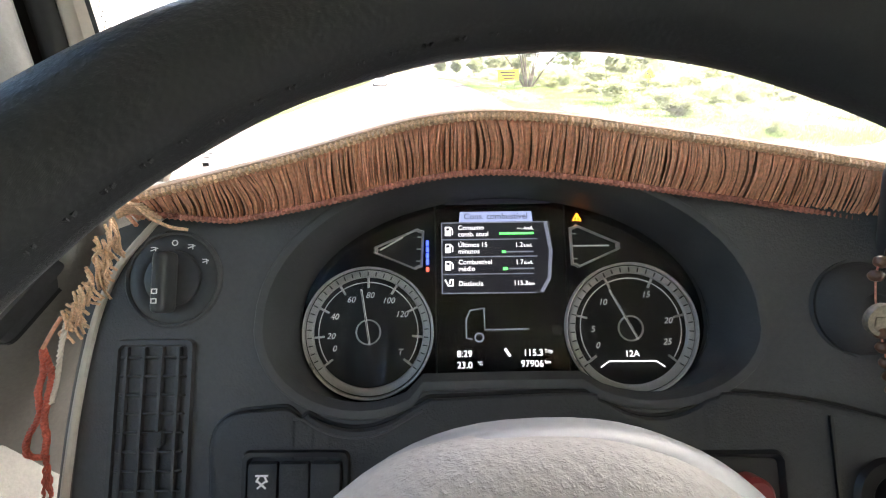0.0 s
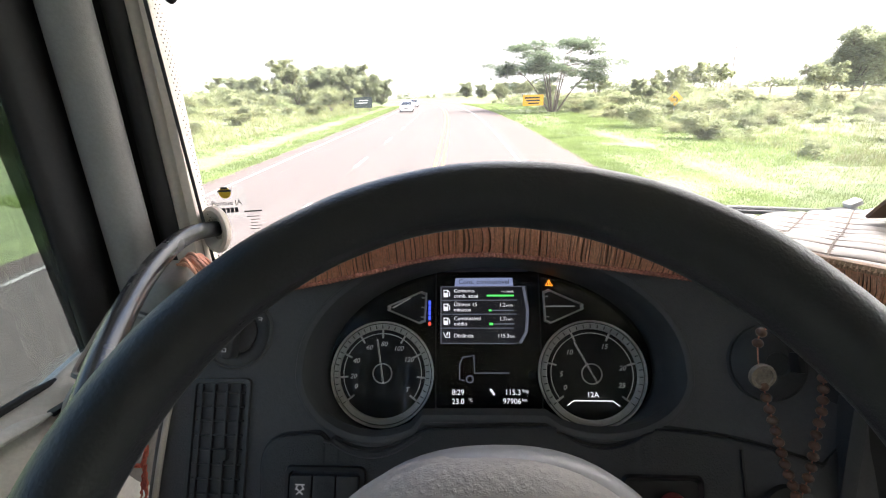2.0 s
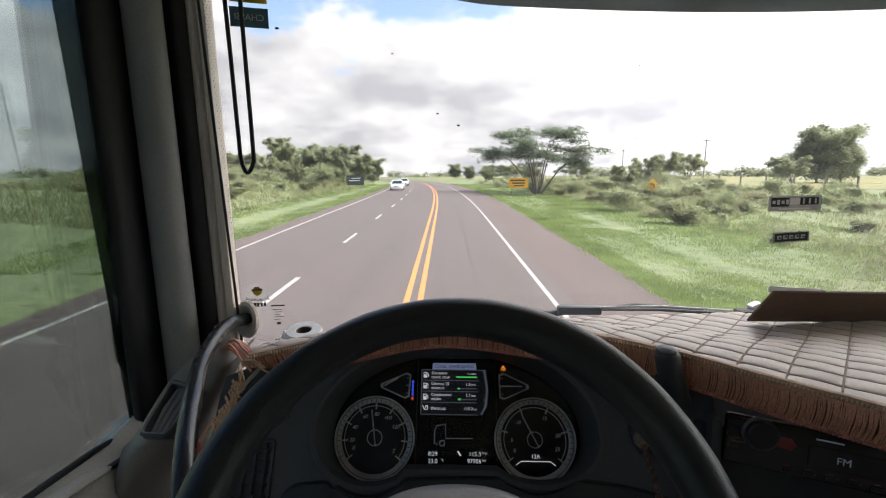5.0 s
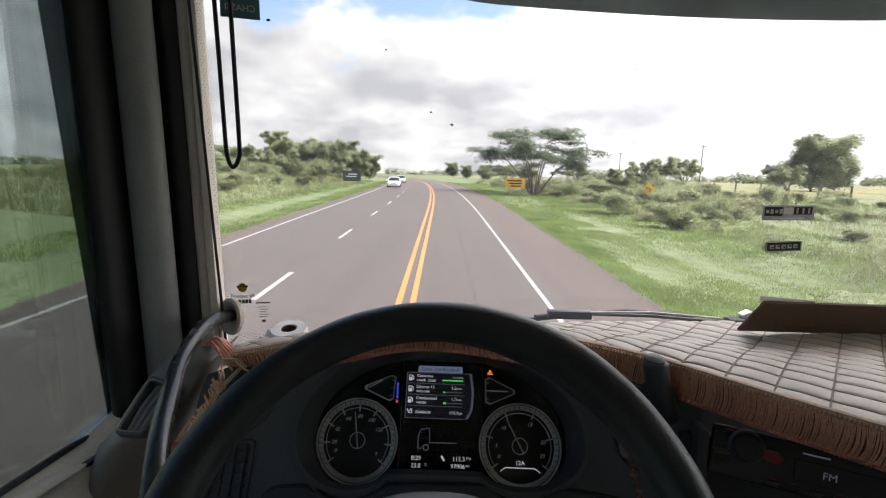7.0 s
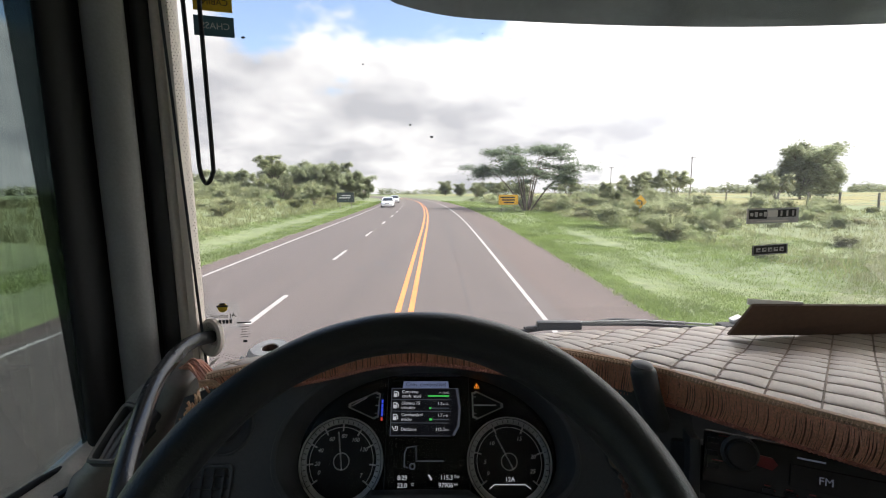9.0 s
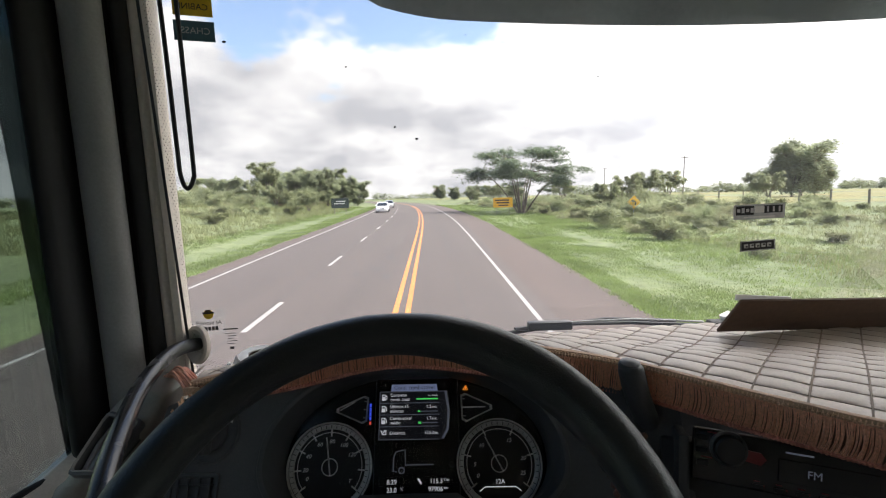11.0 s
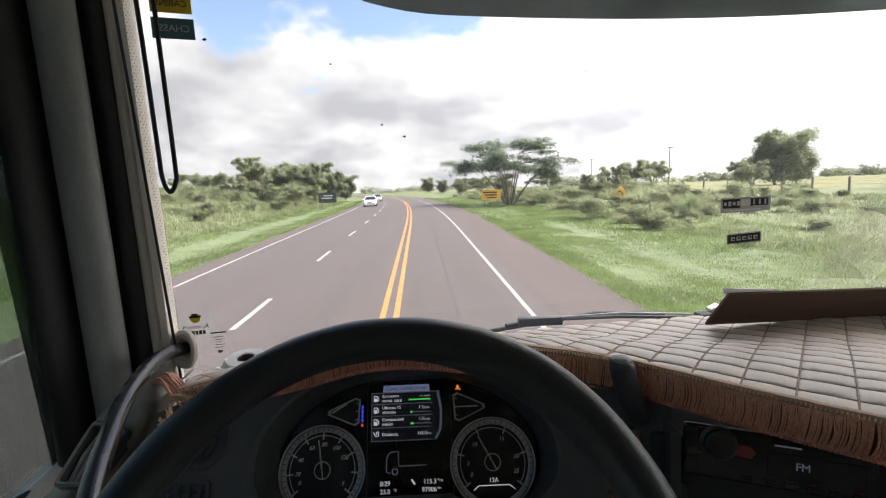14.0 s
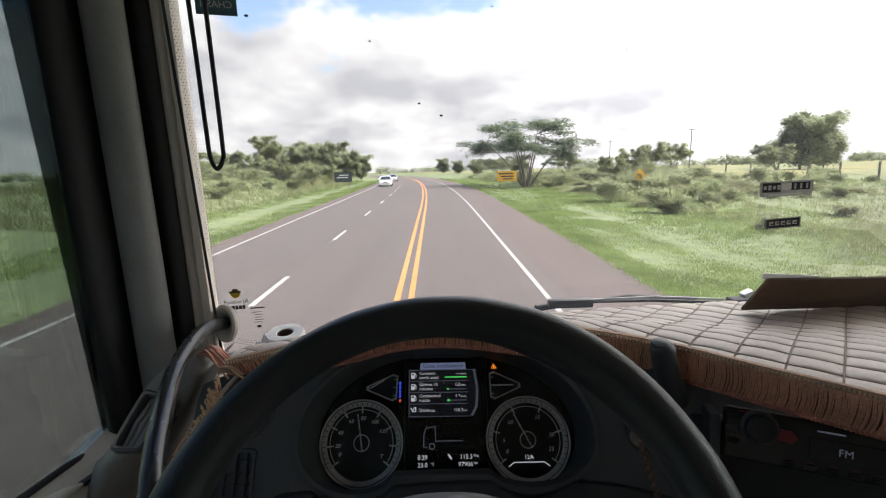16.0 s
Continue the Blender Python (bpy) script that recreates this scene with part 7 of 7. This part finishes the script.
def board_sign(name, x, y, w, h, foot, material, label, writing):
    ob = thing(name, label, "road sign", Matrix.Translation((x, y, land(x, y))) @ Matrix.Rotation(radians(90), 4, "X"))
    part("board", prism(rounded(-w / 2, foot, w / 2, foot + h, 0.08), -0.015, 0.015), material, ob, smooth=False)
    for s in (-1, 1):
        part("post", box((0.08, foot + h + 0.2, 0.08), (s * w * 0.33, (foot + h - 0.2) / 2 - 0.1, -0.06), 0.01), M["post"], ob)
    if writing:
        bars(writing, M["ink"] if material is M["sign_yellow"] else M["sticker_grey"], ob, 0.018)
    return ob


board_sign("road_sign", 8.6, 55, 2.3, 1.15, 0.9, M["sign_yellow"], "yellow rectangular road board on two posts", [(-0.1, 1.75, 1.7, 0.16), (0.0, 1.45, 1.5, 0.16), (0.05, 1.15, 1.2, 0.14)])
board_sign("road_sign", -11.8, 62, 2.3, 1.3, 1.0, M["sign_green"], "dark board on two posts beside the oncoming lanes", [(0.1, 1.9, 1.2, 0.12), (-0.1, 1.6, 1.4, 0.12)])


def curve_sign():
    x, y = 18.5, 42.0
    ob = thing("warning_sign", "yellow diamond warning sign with a bent black arrow on a post", "road sign", Matrix.Translation((x, y, land(x, y))) @ Matrix.Rotation(radians(90), 4, "X"))
    part("post", box((0.07, 1.9, 0.07), (0, 0.75, -0.05), 0.01), M["galv"], ob)
    d = 0.62
    c = 1.25
    part("plate", prism([(0, c - d), (d, c), (0, c + d), (-d, c)], -0.012, 0.012), M["sign_yellow"], ob, "diamond plate", smooth=False)
    bm = sweep([(0.14, c - 0.28, 0.014), (0.14, c - 0.02, 0.014), (0.06, c + 0.10, 0.014), (-0.12, c + 0.13, 0.014)], 0.055, 6, flat=0.1)
    part("arrow", bm, M["ink"], ob, "bent black arrow", smooth=False)
    part("arrow_head", prism([(-0.30, c + 0.13), (-0.10, c + 0.27), (-0.10, c - 0.01)], 0.012, 0.020), M["ink"], ob, smooth=False)
    return ob


curve_sign()


def utility_pole(x, y, h):
    ob = thing("utility_pole", "slim grey utility pole with a cross-arm", "utility pole", Matrix.Translation((x, y, land(x, y))), "utility poles")
    part("pole", sweep([(0, 0, -0.5), (0, 0, h)], [0.14, 0.09], 8), M["post"], ob)
    part("crossarm", box((1.8, 0.1, 0.12), (0, 0, h - 0.35)), M["post"], ob, smooth=False)
    for k in (-0.8, 0, 0.8):
        part("insulator", lathe([(0.05, 0), (0.06, 0.1), (0.03, 0.18), (0, 0.2)], 8, at=(k, 0, h - 0.29)), M["paper"], ob)
    return ob


for x, y, h in ((59, 108, 9.5), (58, 155, 9.5), (57, 215, 9.5), (54, 290, 9.5)):
    utility_pole(x, y, h)


def fence():
    ob = thing("fence", "wire fence of weathered wooden posts along the field", "fence")
    post = finish(box((0.13, 0.13, 1.7), (0, 0, 0.6), 0.02, 1), "fence_post", M["post"])
    line = []
    for k in range(34):
        y = 16 + 3.6 * k
        x = bend(y) + 33 + 0.3 * math.sin(k)
        p = part("fence_post", post, None, ob)
        p.matrix_basis = Matrix.Translation((x, y, land(x, y))) @ Matrix.Rotation(radians(3 * math.sin(k * 2.1)), 4, "X")
        line.append(Vector((x, y, land(x, y))))
    for z in (0.5, 0.9, 1.25):
        part("wire", sweep([p + Vector((0, 0, z)) for p in line], 0.006, 4), M["galv"], ob)
    return ob


fence()

# ---- oncoming cars ----


def car(x, y, paint, label, seed=0):
    """A saloon that faces the camera."""
    ob = thing("car", label, "car", Matrix.Translation((x, y, rise(y) + 0.003)) @ Matrix.Rotation(radians(2), 4, "Z"), "cars on the road")
    # y is the length; the nose points to -y
    def ring(yy, w, low, mid, top):
        return [(-w * 0.92, yy, low), (-w, yy, low + 0.15), (-w * 1.0, yy, mid), (-w * 0.9, yy, top - 0.04), (-w * 0.6, yy, top), (w * 0.6, yy, top), (w * 0.9, yy, top - 0.04), (w, yy, mid), (w, yy, low + 0.15), (w * 0.92, yy, low)]
    secs = [(-2.28, 0.62, 0.30, 0.52, 0.60), (-2.22, 0.78, 0.22, 0.55, 0.68), (-1.9, 0.88, 0.20, 0.62, 0.78), (-1.2, 0.90, 0.20, 0.70, 0.90), (-0.75, 0.90, 0.20, 0.74, 0.95), (0.9, 0.90, 0.20, 0.78, 0.97), (1.7, 0.89, 0.22, 0.78, 0.98), (2.15, 0.84, 0.28, 0.74, 0.95), (2.26, 0.74, 0.36, 0.66, 0.86)]
    part("body", loft([ring(*s) for s in secs], cap=True), paint, ob, "glossy paint")
    def cab(yy, w, top):
        return [(-w, yy, 0.90), (-w * 0.98, yy, 0.92), (-w * 0.80, yy, top - 0.06), (-w * 0.66, yy, top), (w * 0.66, yy, top), (w * 0.80, yy, top - 0.06), (w * 0.98, yy, 0.92), (w, yy, 0.90)]
    part("cabin_glass", loft([cab(-0.95, 0.84, 0.95), cab(-0.25, 0.83, 1.37), cab(0.35, 0.83, 1.43), (cab(0.95, 0.83, 1.38)), cab(1.75, 0.82, 0.98)], cap=True), M["car_glass"], ob, "dark windows")
    part("roof", loft([[(px * 0.83, yy, zz + (0.0 if abs(px) > 0.7 else 0.02)) for px in (-0.80, -0.66, 0.66, 0.80)] + [(px * 0.80, yy, zz - 0.04) for px in (0.80, -0.80)] for yy, zz in ((-0.28, 1.36), (0.0, 1.41), (0.35, 1.435), (0.7, 1.42), (1.0, 1.37))], cap=True), paint, ob, "painted roof")
    for s in (-1, 1):
        part("windscreen_pillar", sweep([(s * 0.84, -0.95, 0.94), (s * 0.68, -0.25, 1.37)], 0.035, 6), paint, ob)
        part("headlight", box((0.34, 0.10, 0.13), (s * 0.62, -2.18, 0.62), 0.03, 2, turn=Matrix.Rotation(radians(s * 18), 4, "Z")), M["lamp_glass"], ob, "clear headlamp")
        part("door_mirror", box((0.20, 0.12, 0.13), (s * 1.0, -0.62, 1.0), 0.03), paint, ob)
        for yy in (-1.42, 1.38):
            wheel = part("wheel", lathe([(0.0, -0.10), (0.30, -0.11), (0.325, -0.08), (0.325, 0.08), (0.30, 0.11), (0.21, 0.10)], 28), M["tyre"], ob, "black tyre")
            wheel.matrix_basis = Matrix.Translation((s * 0.80, yy, 0.325)) @ Matrix.Rotation(radians(90 * s), 4, "Y")
            part("rim", lathe([(0.21, 0.10), (0.19, 0.085), (0.06, 0.09), (0.05, 0.105), (0, 0.105)], 20), M["spoke"], wheel, "silver rim")
    part("grille", box((0.62, 0.05, 0.14), (0, -2.265, 0.56), 0.02), M["ink"], ob, "dark grille")
    part("air_intake", box((1.1, 0.05, 0.12), (0, -2.225, 0.32), 0.02), M["ink"], ob, "dark lower intake")
    part("number_plate", box((0.40, 0.02, 0.12), (0, -2.30, 0.43)), M["paper"], ob, smooth=False)
    return ob


car(-5.9 + bend(68), 68, M["car_white"], "white saloon car coming along the road")
car(-5.6 + bend(95), 95, M["car_silver"], "silver saloon car behind the white one")
